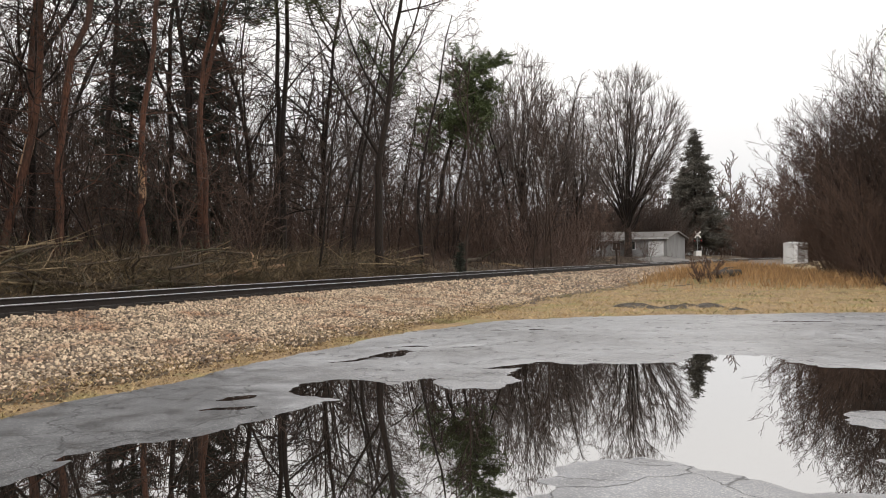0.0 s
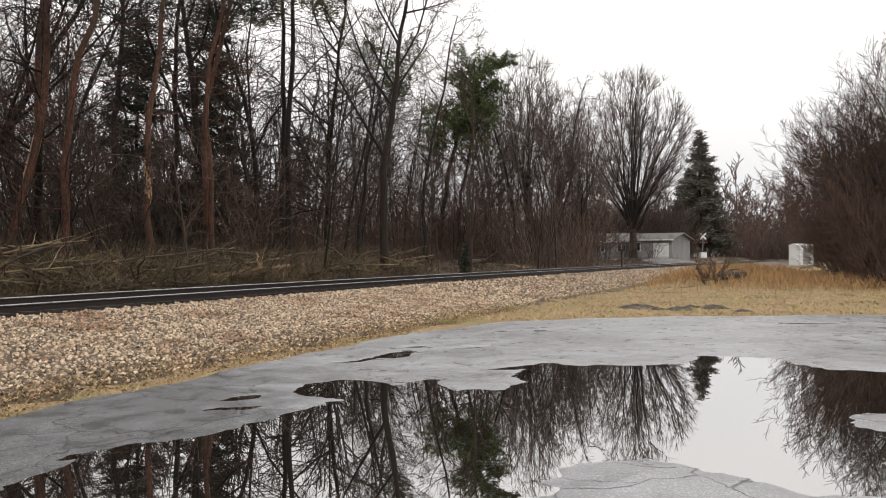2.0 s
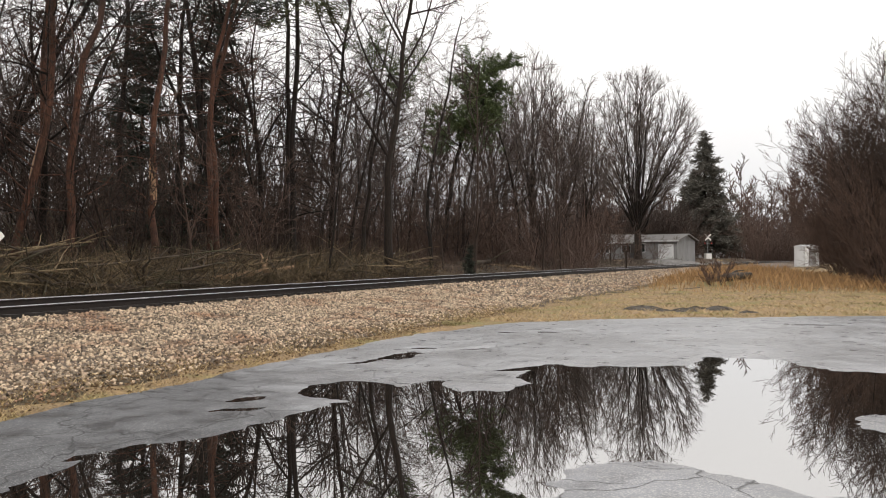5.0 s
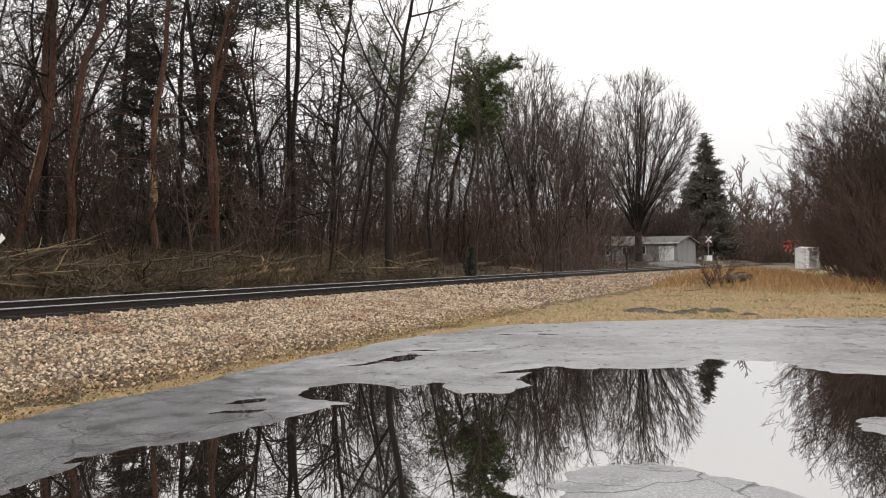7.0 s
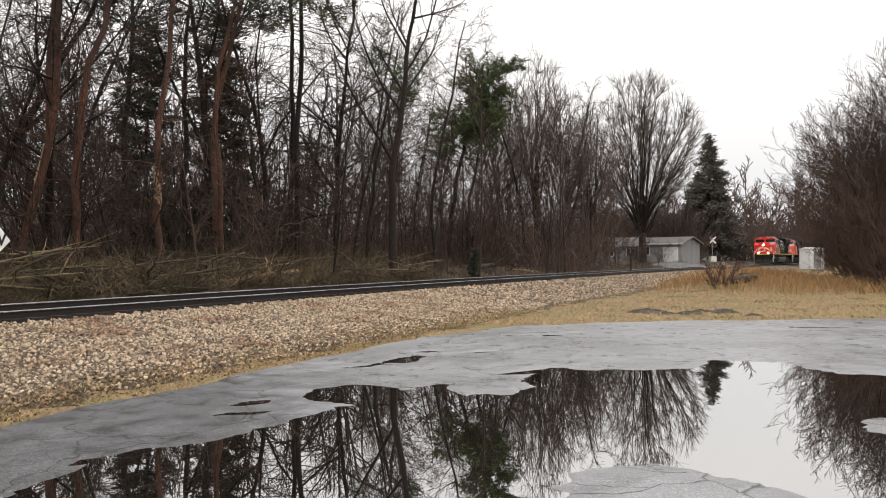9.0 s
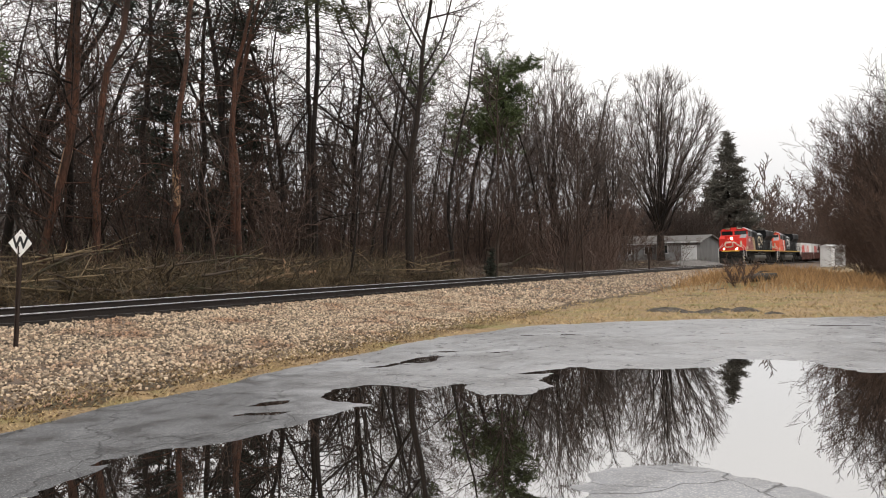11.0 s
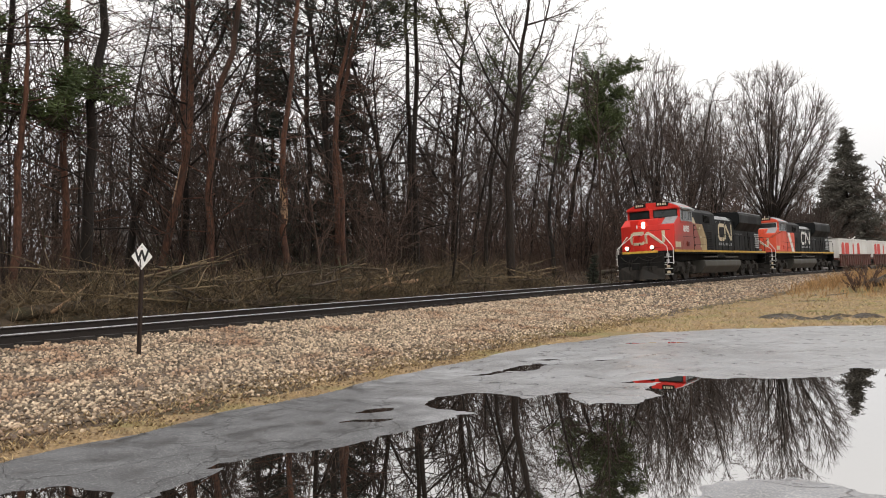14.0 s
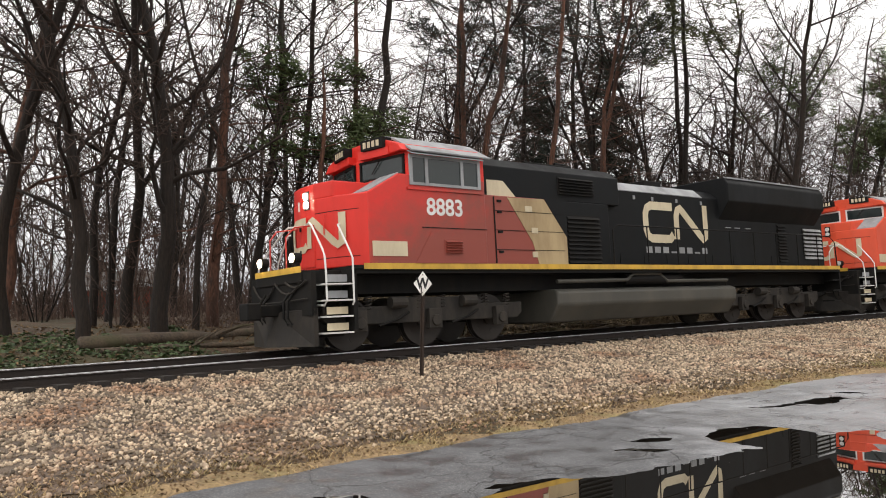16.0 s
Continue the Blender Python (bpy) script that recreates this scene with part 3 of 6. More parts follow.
def stones(name, xy, sizes, seed, material, lift=0.2):
    rng = np.random.default_rng(seed)
    n = len(xy)
    c = CORNER[None] * rng.uniform(0.45, 1.0, (n, 8, 3))
    c *= np.array([1.0, 0.8, 0.62])
    q = rng.normal(size=(n, 4))
    q /= np.linalg.norm(q, axis=1)[:, None]
    w, x, y, z = q.T
    rot = np.stack([np.stack([1 - 2 * (y * y + z * z), 2 * (x * y - w * z), 2 * (x * z + w * y)], -1),
                    np.stack([2 * (x * y + w * z), 1 - 2 * (x * x + z * z), 2 * (y * z - w * x)], -1),
                    np.stack([2 * (x * z - w * y), 2 * (y * z + w * x), 1 - 2 * (x * x + y * y)], -1)], 1)
    pts = np.einsum("nij,nkj->nki", rot, c) * sizes[:, None, None]
    pts[..., :2] += xy[:, None]
    pts[..., 2] += (ground_z(xy[:, 0], xy[:, 1]) + 0.012 + sizes * lift)[:, None]
    me = raw_mesh(name, pts.reshape(-1, 3), (CUBE[None] + np.arange(n)[:, None, None] * 8).reshape(-1, 4))
    me.materials.append(material)
    return tagged(new(name, me), kind="stuff")


def scatter(n, s0, s1, d0, d1, seed, power=1.0):
    rng = np.random.default_rng(seed)
    s, d = s0 + (s1 - s0) * rng.random(n) ** power, rng.uniform(d0, d1, n)
    return s[:, None] * ALONG + (rail_aside(s) - d)[:, None] * ASIDE, s, d


rng = np.random.default_rng(5)
xy, s, d = scatter(52000, 0.5, 27, 0.12, 5.9, 41)
keep = rng.random(len(s)) < np.interp(d, [0, 4.9, 5.4, 5.9], [1, 1, 0.55, 0.12])
tagged(stones("ballast_stones", xy[keep], 0.012 + 0.026 * rng.random(keep.sum()) ** 1.4, 6, STONE), "pale crushed limestone ballast sloping from the rails", "ballast")
xy, s, d = scatter(11000, 27, 90, 0.2, 6.6, 42, 1.5)
keep = d < 5.4 + 0.02 * (s - 20)
tagged(stones("ballast_stones", xy[keep], rng.uniform(0.03, 0.06, keep.sum()), 7, STONE), "pale crushed limestone ballast farther along the rails", "ballast")
xy, s, d = scatter(3000, 0, 30, -2.6, -0.1, 43)
tagged(stones("ballast_stones", xy, rng.uniform(0.03, 0.055, len(xy)), 8, STONE, 0.0), "crushed stone between the rails", "ballast")


# ---------- grass ----------
def blades(name, xy, height, width, seed, material, label, category, lean=0.5, floor=ground_z):
    rng = np.random.default_rng(seed)
    n = len(xy)
    a = rng.uniform(0, 2 * np.pi, n)
    side = np.stack([np.cos(a), np.sin(a), np.zeros(n)], -1) * (width * rng.uniform(0.6, 1.3, n))[:, None]
    b = rng.uniform(0, 2 * np.pi, n)
    h = height * rng.uniform(0.4, 1.25, n)
    tip = np.stack([np.cos(b) * lean * h, np.sin(b) * lean * h, h], -1) * rng.uniform(0.6, 1.2, (n, 1))
    root = np.column_stack([xy, floor(xy[:, 0], xy[:, 1]) - 0.01])
    v = np.stack([root - side, root + side, root + tip * 0.55 + side * 0.6 + np.array([0, 0, 0.12]) * h[:, None], root + tip], 1)
    me = raw_mesh(name, v.reshape(-1, 3), (np.array([[0, 1, 2], [0, 2, 3]])[None] + np.arange(n)[:, None, None] * 4).reshape(-1, 3))
    me.materials.append(material)
    return tagged(new(name, me), label, category, kind="stuff")


xy, s, d = scatter(42000, 0, 24, 5.2, 6.55, 51)
inside = lot_inside(xy[:, 0], xy[:, 1])
keep = (inside < 0.10) & (rng.random(len(s)) < 0.45 + 0.8 * fbm(xy[:, 0], xy[:, 1], 1.4, 52))
blades("grass_strip", xy[keep], 0.06, 0.008, 52, BLADE, "short straw-coloured grass along the edge of the asphalt", "grass", 1.1)
rng = np.random.default_rng(53)
xy = np.column_stack([rng.uniform(-1, 26, 34000), 20.5 + 27 * rng.random(34000) ** 1.6])
s, d = track_coords(xy[:, 0], xy[:, 1])
keep = (lot_inside(xy[:, 0], xy[:, 1]) < 0.05) & (d > 5.2 + 0.018 * np.clip(s - 20, 0, 99) + 0.6 * fbm(xy[:, 0], xy[:, 1], 3.0, 54))
blades("grass_field", xy[keep], 0.10, 0.014, 55, BLADE, "flattened straw-coloured winter grass beyond the lot", "grass", 1.2)
xy = np.column_stack([rng.normal(16.8, 3.2, 9000), rng.normal(42.5, 4.0, 9000)])
s, d = track_coords(xy[:, 0], xy[:, 1])
keep = (d > 6.5) & (xy[:, 1] > 34)
blades("tall_grass", xy[keep], 0.55, 0.014, 56, REED, "tall russet dead grass on the mound", "grass", 0.5)


# ---------- trees ----------
def grow(rng, out, start, way, length, radius, level, plan, line=None):
    """Adds a limb and its branches to out: (points, radii, level); line: a given course for the limb."""
    segs = plan["segs"][level]
    pts, d = [np.array(start, float)], np.array(way, float)
    step = length / segs
    for _ in range(segs):
        d = d + rng.normal(0, plan["bend"][level], 3) + np.array([0, 0, plan["lift"][level]])
        d /= np.linalg.norm(d)
        pts.append(pts[-1] + d * step)
    if line is not None:
        course = np.asarray(line, float)
        run = np.concatenate([[0], np.cumsum(np.linalg.norm(np.diff(course, axis=0), axis=1))])
        pts = [np.array([np.interp(u, run, course[:, k]) for k in range(3)]) + rng.normal(0, 0.05, 3) for u in np.linspace(0, run[-1], segs + 1)]
    pts = np.array(pts)
    out.append((pts, radius * np.linspace(1, plan["tip"][level], segs + 1), level))
    if level + 1 >= len(plan["count"]) + 1 or level >= plan["depth"]:
        return
    n = plan["count"][level]
    for k in range(n):
        u = plan["from"][level] + (plan["to"][level] - plan["from"][level]) * (k + rng.random()) / n
        i = min(int(u * segs), segs - 1)
        at = pts[i] + (pts[i + 1] - pts[i]) * (u * segs - i)
        axis = (pts[i + 1] - pts[i]) / np.linalg.norm(pts[i + 1] - pts[i])
        a = rng.uniform(0, 2 * np.pi)
        off = np.array([math.cos(a), math.sin(a), 0]) if level == 0 else rng.normal(size=3)
        off = off - axis * off.dot(axis)
        off /= np.linalg.norm(off) + 1e-6
        spread = math.radians(plan["angle"][level] * rng.uniform(0.7, 1.3))
        w = axis * math.cos(spread) + off * math.sin(spread)
        ln = length * plan["ratio"][level] * rng.uniform(0.6, 1.25) * (1 - plan["shrink"][level] * (u - plan["from"][level]))
        grow(rng, out, at, w, ln, radius * (1 - u * 0.6) * plan["thin"][level], level + 1, plan)


FOREST = dict(depth=3, count=(17, 7, 6), segs=(10, 5, 3, 1), bend=(0.075, 0.20, 0.26, 0.3), lift=(0.03, 0.05, 0.05, 0.03), tip=(0.25, 0.3, 0.4, 0.5),
              angle=(55, 48, 50), ratio=(0.30, 0.44, 0.5), shrink=(0.45, 0.4, 0.3), thin=(0.38, 0.5, 0.55))
FOREST["from"], FOREST["to"] = (0.22, 0.15, 0.1), (0.99, 1.0, 1.0)
FORKED = dict(FOREST, count=(10, 9, 8), angle=(44, 46, 52), ratio=(0.52, 0.42, 0.42), bend=(0.09, 0.17, 0.25, 0.3), thin=(0.55, 0.5, 0.5), shrink=(0.35, 0.4, 0.3))
FORKED["from"] = (0.28, 0.15, 0.1)
SAPLING = dict(FOREST, depth=2, count=(14, 6), segs=(7, 4, 2), bend=(0.05, 0.16, 0.25), lift=(0.03, 0.09, 0.05), angle=(42, 44), ratio=(0.32, 0.42), thin=(0.5, 0.6))
SAPLING["from"] = (0.15, 0.15)
SHRUB = dict(FOREST, depth=3, count=(10, 7, 5), segs=(7, 5, 3, 1), bend=(0.05, 0.08, 0.11, 0.13), lift=(0.03, 0.06, 0.06, 0.04), angle=(34, 34, 36), ratio=(0.42, 0.45, 0.5), shrink=(0.4, 0.3, 0.3), thin=(0.5, 0.55, 0.6))
SHRUB["from"], SHRUB["to"] = (0.08, 0.12, 0.1), (1.0, 1.0, 1.0)
THICKET = dict(SHRUB, angle=(38, 40, 44), count=(8, 5, 4), bend=(0.12, 0.2, 0.25, 0.3))
DEADPINE = dict(FOREST, depth=2, count=(52, 7), segs=(10, 5, 2), bend=(0.03, 0.08, 0.18), lift=(0.02, 0.015, 0.0), tip=(0.3, 0.25, 0.4), angle=(84, 48), ratio=(0.21, 0.38), shrink=(0.6, 0.3), thin=(0.15, 0.5))
DEADPINE["from"], DEADPINE["to"] = (0.16, 0.2), (0.99, 1.0)
LIVEPINE = dict(DEADPINE, count=(26, 9), ratio=(0.26, 0.45), lift=(0.0, 0.05, 0.05), angle=(72, 50), bend=(0.04, 0.1, 0.15), thin=(0.24, 0.5), shrink=(0.35, 0.3))
LIVEPINE["from"] = (0.45, 0.2)
SPRUCE = dict(DEADPINE, depth=1, count=(170,), segs=(8, 4), angle=(97,), ratio=(0.24,), shrink=(1.0,), lift=(0.0, 0.01), thin=(0.12,))
SPRUCE["from"], SPRUCE["to"] = (0.06,), (0.995,)
SIDES = (8, 5, 4, 3, 3)


def skeleton(seed, plan, height, radius, stems=1, splay=0.0, lean=(0, 0), line=None):
    rng, out = np.random.default_rng(seed), []
    if line:
        grow(rng, out, (0, 0, 0), (0, 0, 1), height, radius, 0, plan, line)
        return out
    for k in range(stems):
        a = 2 * np.pi * (k + rng.random()) / stems
        w = np.array([math.cos(a) * splay + lean[0], math.sin(a) * splay + lean[1], 1.0])
        grow(rng, out, (0.25 * math.cos(a) * (stems > 1), 0.25 * math.sin(a) * (stems > 1), -0.25), w / np.linalg.norm(w), height * (rng.uniform(0.65, 1.05) if stems > 1 else 1), radius, 0, plan)
    return out


def needles(limbs, seed, per, size, levels, above=0.0, flat=0.35):
    """Tufts of needles along the outer limbs, as thin three-cornered blades."""
    rng = np.random.default_rng(seed)
    roots = []
    for pts, _, level in limbs:
        if level in levels:
            k = max(2, int(per * np.linalg.norm(pts[-1] - pts[0])))
            u = rng.uniform(0.25, 1.0, k) * (len(pts) - 1)
            i = np.minimum(u.astype(int), len(pts) - 2)
            roots.append(pts[i] + (pts[i + 1] - pts[i]) * (u - i)[:, None])
    if not roots:
        return None
    roots = np.concatenate(roots)
    roots = roots[roots[:, 2] > above]
    n = len(roots)
    way = rng.normal(size=(n, 3))
    way[:, 2] = way[:, 2] * flat + 0.25
    way /= np.linalg.norm(way, axis=1)[:, None]
    side = np.cross(way, rng.normal(size=(n, 3)))
    side /= np.linalg.norm(side, axis=1)[:, None] + 1e-6
    ln = size * rng.uniform(0.5, 1.3, (n, 1))
    start = roots + rng.normal(0, size * 0.3, (n, 3))
    v = np.stack([start - side * ln * 0.10, start + side * ln * 0.10, start + way * ln], 1)
    return v.reshape(-1, 3), np.arange(3 * n).reshape(-1, 3)


def tree(name, seed, plan, height, radius, bark, twig, label, category="tree", stems=1, splay=0.0, lean=(0, 0), split=1, leaf=None, thick=1.0, line=None):
    """An upright plant: trunk with its limbs, and a crown of twigs (and needles)."""
    limbs = skeleton(seed, plan, height, radius, stems, splay, lean, line)
    base = tagged(new(name), label, category)
    wood, crown = Shape(), Shape()
    for pts, radii, level in limbs:
        if stems > 1 and level == 0:
            part("stem", Shape().tube(pts, radii, 5, caps=False), bark, base, smooth=True)
            continue
        (wood if level <= split else crown).tube(pts, np.maximum(radii, 0.0105 * thick), SIDES[level] if stems == 1 else max(3, SIDES[level] - 2), caps=False)
    if wood.v:
        part("trunk", wood, bark, base, smooth=True)
    if crown.v:
        part("crown", crown, twig, base)
    if leaf:
        material, per, size, levels, above = leaf
        made = needles(limbs, seed + 1, per, size, levels, above)
        if made:
            me = raw_mesh("needles", *made)
            me.materials.append(material)
            new("needles", me).parent = base
    return base


def stand(x, y, sink=0.05):
    return float(ground_z(np.array([x]), np.array([y]))[0]) - sink


def polar(az, dist):
    """A place by its bearing from the camera (degrees to the left of north) and its distance."""
    return -math.sin(radians(az)) * dist, math.cos(radians(az)) * dist


def plant(ob, az, dist, turn=0.0, size=1.0, tilt=(0, 0), first=False):
    x, y = polar(az, dist)
    m = pose(x, y, stand(x, y), tilt[0], tilt[1], turn)
    if first:
        ob.matrix_basis = m
        made = ob
    else:
        made = copy_thing(ob, m)
    made.scale = (size, size, size)
    return made


GREY_TREE = "bare leafless deciduous tree with dark grey-brown bark"
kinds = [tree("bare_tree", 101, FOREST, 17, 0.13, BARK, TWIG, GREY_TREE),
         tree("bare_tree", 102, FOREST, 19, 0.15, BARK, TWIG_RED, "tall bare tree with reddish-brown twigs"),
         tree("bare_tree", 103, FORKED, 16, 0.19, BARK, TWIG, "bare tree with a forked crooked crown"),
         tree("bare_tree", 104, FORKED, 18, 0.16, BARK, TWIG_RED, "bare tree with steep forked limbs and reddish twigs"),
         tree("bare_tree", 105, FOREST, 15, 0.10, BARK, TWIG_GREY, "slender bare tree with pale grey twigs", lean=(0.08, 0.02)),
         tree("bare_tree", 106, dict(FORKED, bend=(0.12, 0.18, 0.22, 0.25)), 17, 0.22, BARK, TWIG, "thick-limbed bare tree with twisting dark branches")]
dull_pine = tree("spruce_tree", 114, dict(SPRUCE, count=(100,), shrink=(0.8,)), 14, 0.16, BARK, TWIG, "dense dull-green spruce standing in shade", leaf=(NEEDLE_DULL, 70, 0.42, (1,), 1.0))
sapling = tree("sapling", 115, SAPLING, 7, 0.045, TWIG_RED, TWIG_RED, "thin reddish bare sapling", split=0, thick=1.2)
sapling_b = tree("sapling", 116, SAPLING, 9, 0.06, BARK, TWIG, "thin dark bare sapling", split=0, lean=(0.12, 0.0), thick=1.2)


# the trees that stand out along the edge of the wood
def edge_tree(name, seed, az, dist, course, radius, plan, bark, twig, label, leaf=None, thick=1.0):
    """A tree whose trunk follows a course of (height, sideways) steps across the line of sight."""
    rng, line = np.random.default_rng(seed), []
    for k, (high, aside) in enumerate(course):
        line.append((aside, rng.normal(0, 0.12) * (k > 0), high))
    ob = tree(name, seed, plan, course[-1][0], radius, bark, twig, label, leaf=leaf, thick=thick, line=line)
    return plant(ob, az, dist, az, 1.0, first=True)


def torn_bark(ob, low, high, course, radius, label):
    """A length of trunk without bark."""
    z = np.linspace(low, high, 8)
    line = np.column_stack([np.interp(z, [h for h, _ in course], [a for _, a in course]), 0 * z, z])
    part("stripped_patch", Shape().tube(line, radius * np.array([0.6, 1.06, 1.1, 1.1, 1.08, 1.08, 1.03, 0.6]), 8), BARE_WOOD, ob, label, smooth=True)


SCRAGGY = dict(DEADPINE, count=(40, 7), segs=(14, 6, 2), bend=(0.03, 0.13, 0.2), ratio=(0.17, 0.36), shrink=(0.2, 0.3), angle=(78, 50), lift=(0.0, -0.01, 0.0), thin=(0.22, 0.5))
SCRAGGY["from"] = (0.12, 0.2)
WHORLED = dict(DEADPINE, count=(70, 8), segs=(14, 6, 2), bend=(0.02, 0.07, 0.16), ratio=(0.19, 0.34), shrink=(0.45, 0.3), angle=(92, 46), lift=(0.0, -0.035, 0.0), thin=(0.22, 0.5))
WHORLED["from"] = (0.12, 0.2)
TUFTED = dict(LIVEPINE, count=(34, 11), segs=(14, 6, 3), ratio=(0.21, 0.40), shrink=(0.25, 0.3), angle=(70, 50), thin=(0.26, 0.5))
TUFTED["from"] = (0.50, 0.25)
CROOKED = dict(FORKED, count=(17, 9, 8), segs=(14, 7, 4, 2), bend=(0.09, 0.20, 0.26, 0.3), ratio=(0.30, 0.46, 0.42), angle=(58, 48, 50), thin=(0.42, 0.5, 0.5))
CROOKED["from"] = (0.22, 0.12, 0.1)
VASE = dict(FORKED, count=(13, 11, 9), segs=(14, 9, 5, 2), bend=(0.05, 0.06, 0.12, 0.16), lift=(0.0, 0.045, 0.05, 0.03), ratio=(0.50, 0.34, 0.36), angle=(46, 38, 40), thin=(0.50, 0.42, 0.5), shrink=(0.5, 0.3, 0.3))
VASE["from"] = (0.36, 0.22, 0.15)
PINE_LABEL = "tall leaning pine with flaking orange-brown bark and sparse needles"
TORN = "pale orange wood where bark is torn off"
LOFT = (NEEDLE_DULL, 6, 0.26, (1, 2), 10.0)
lean_a = [(-0.4, -0.1), (1.0, 0.0), (3.2, 0.52), (4.8, 0.87), (7.7, 1.11), (9.7, 1.19), (14.5, 1.3), (18.5, 1.2)]
torn_bark(edge_tree("red_pine", 301, 28.9, 31, lean_a, 0.155, SCRAGGY, PINE_BARK, TWIG, PINE_LABEL, LOFT), 3.0, 4.8, lean_a, 0.142, TORN)
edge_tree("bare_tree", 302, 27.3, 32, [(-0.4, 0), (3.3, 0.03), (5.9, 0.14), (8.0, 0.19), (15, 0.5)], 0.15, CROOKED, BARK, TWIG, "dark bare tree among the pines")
edge_tree("red_pine", 303, 25.9, 30, [(-0.4, 0), (3.1, 0.11), (5.1, 0.15), (7.0, 0.41), (8.4, 0.91), (9.6, 1.13), (13.0, 1.7), (17.5, 2.2)], 0.15, SCRAGGY, PINE_BARK, TWIG, "tall pine with a bowed trunk of orange-brown bark", LOFT)
bow_c = [(-0.4, 0), (1.0, 0.0), (3.5, -0.07), (5.2, -0.1), (7.4, 0.2), (9.7, 0.52), (13.5, 0.8), (18.0, 1.0)]
torn_bark(edge_tree("red_pine", 304, 20.6, 33, bow_c, 0.145, SCRAGGY, PINE_BARK, TWIG, PINE_LABEL, LOFT), 2.5, 4.4, bow_c, 0.135, TORN)
edge_tree("red_pine", 305, 16.6, 35, [(-0.4, 0), (3.7, 0.01), (6.8, -0.29), (9.2, 0.04), (11.6, 0.7), (18, 1.7)], 0.13, SCRAGGY, PINE_BARK, TWIG_RED, "crooked pine with reddish bark and forked limbs", LOFT)
edge_tree("dead_spruce", 306, 11.4, 40, [(-0.4, 0), (6.4, -0.02), (10.0, 0.28), (13.4, 0.35), (20.5, 0.4)], 0.17, WHORLED, BARK, TWIG, "half-dead spruce with long drooping bare branches", (NEEDLE_YELLOW, 20, 0.32, (1, 2), 12.0))
edge_tree("dead_spruce", 307, 11.85, 41, [(-0.4, 0), (6.5, 0.12), (13.7, 0.16), (19, 0.2)], 0.17, WHORLED, BARK, TWIG, "slender dead spruce beside a thicker one", (NEEDLE_YELLOW, 14, 0.30, (1, 2), 13.0))
edge_tree("bare_tree", 308, 4.55, 42, [(-0.4, 0), (4.3, -0.04), (6.7, 0.1), (8.5, 0.41), (12.0, 0.9), (16.5, 1.5)], 0.24, VASE, BARK, TWIG, "tall bare tree with long steep forked limbs")
edge_tree("pine_tree", 309, 0.6, 60, [(-0.4, 0), (1.2, 0.0), (4.6, 0.33), (8.0, 0.99), (10.6, 1.78), (13.2, 2.9), (15.0, 3.2)], 0.22, TUFTED, BARK, TWIG, "green pine with a tufted spreading crown and leaning trunk", (NEEDLE, 80, 0.30, (2,), 8.6))
edge_tree("pine_tree", 310, -0.6, 61, [(-0.4, 0), (5, 0.4), (9, 1.2), (12.6, 1.9)], 0.17, TUFTED, BARK, TWIG, "dull green pine with a flat tufted crown", (NEEDLE, 26, 0.30, (2,), 8.5))
edge_tree("pine_tree", 311, 6.6, 44, [(-0.4, 0), (5, 0.5), (9, 1.3), (12.2, 1.9)], 0.13, TUFTED, BARK, TWIG, "thin pine with a small tufted crown", (NEEDLE, 18, 0.28, (2,), 9.5))
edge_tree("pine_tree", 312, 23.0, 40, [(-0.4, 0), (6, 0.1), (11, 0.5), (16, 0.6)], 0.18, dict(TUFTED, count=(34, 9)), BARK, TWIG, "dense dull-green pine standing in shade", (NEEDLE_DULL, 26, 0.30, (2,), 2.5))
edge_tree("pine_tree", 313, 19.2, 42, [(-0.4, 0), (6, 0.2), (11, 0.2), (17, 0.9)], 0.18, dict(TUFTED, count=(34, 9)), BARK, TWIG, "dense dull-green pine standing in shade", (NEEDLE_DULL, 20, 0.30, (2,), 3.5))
edge_tree("red_pine", 314, 57.7, 24, [(-0.4, 0), (0.8, 0.0), (4.7, 0.32), (7.1, 0.72), (9.5, 1.14), (14, 1.9)], 0.18, CROOKED, PINE_BARK, TWIG, "leaning tree with pinkish-brown bark", None)
edge_tree("bare_tree", 315, 53.0, 22, [(-0.4, 0), (3.0, -0.15), (5.6, -0.35), (7.3, -0.67), (8.7, -1.12), (13, -1.9)], 0.19, CROOKED, BARK, TWIG, "thick-limbed bare tree with twisting dark branches")
edge_tree("bare_tree", 316, 48.5, 22.5, [(-0.4, 0), (0.4, 0), (3.0, 0.31), (6.1, 0.2), (8.4, -0.14), (9.2, -0.35), (14, -1.0)], 0.24, CROOKED, BARK, TWIG, "thick dark bare tree with crooked spreading limbs")
edge_tree("red_pine", 317, 45.0, 25, [(-0.4, 0), (0.6, 0.0), (4.5, 0.3), (8.0, 0.52), (10.4, 1.07), (16, 1.6)], 0.19, SCRAGGY, PINE_BARK, TWIG, PINE_LABEL, LOFT)
edge_tree("bare_tree", 318, 42.3, 26, [(-0.4, 0), (0.9, 0), (4.7, 0.65), (6.5, 0.99), (8.6, 1.12), (14, 1.2)], 0.15, CROOKED, BARK, TWIG, "leaning bare tree with crooked limbs")
edge_tree("pine_tree", 319, 33.6, 27, [(-0.4, 0), (6.3, 0.16), (8.3, 0.61), (11.3, 0.79), (17, 0.9)], 0.19, dict(SCRAGGY, ratio=(0.13, 0.36)), BARK, TWIG, "dark pine trunk with broken bare branches")
edge_tree("red_pine", 320, 35.0, 28, [(-0.4, 0), (6.6, 0.12), (11.7, 0.29), (17, 0.3)], 0.13, SCRAGGY, PINE_BARK, TWIG, PINE_LABEL, LOFT)
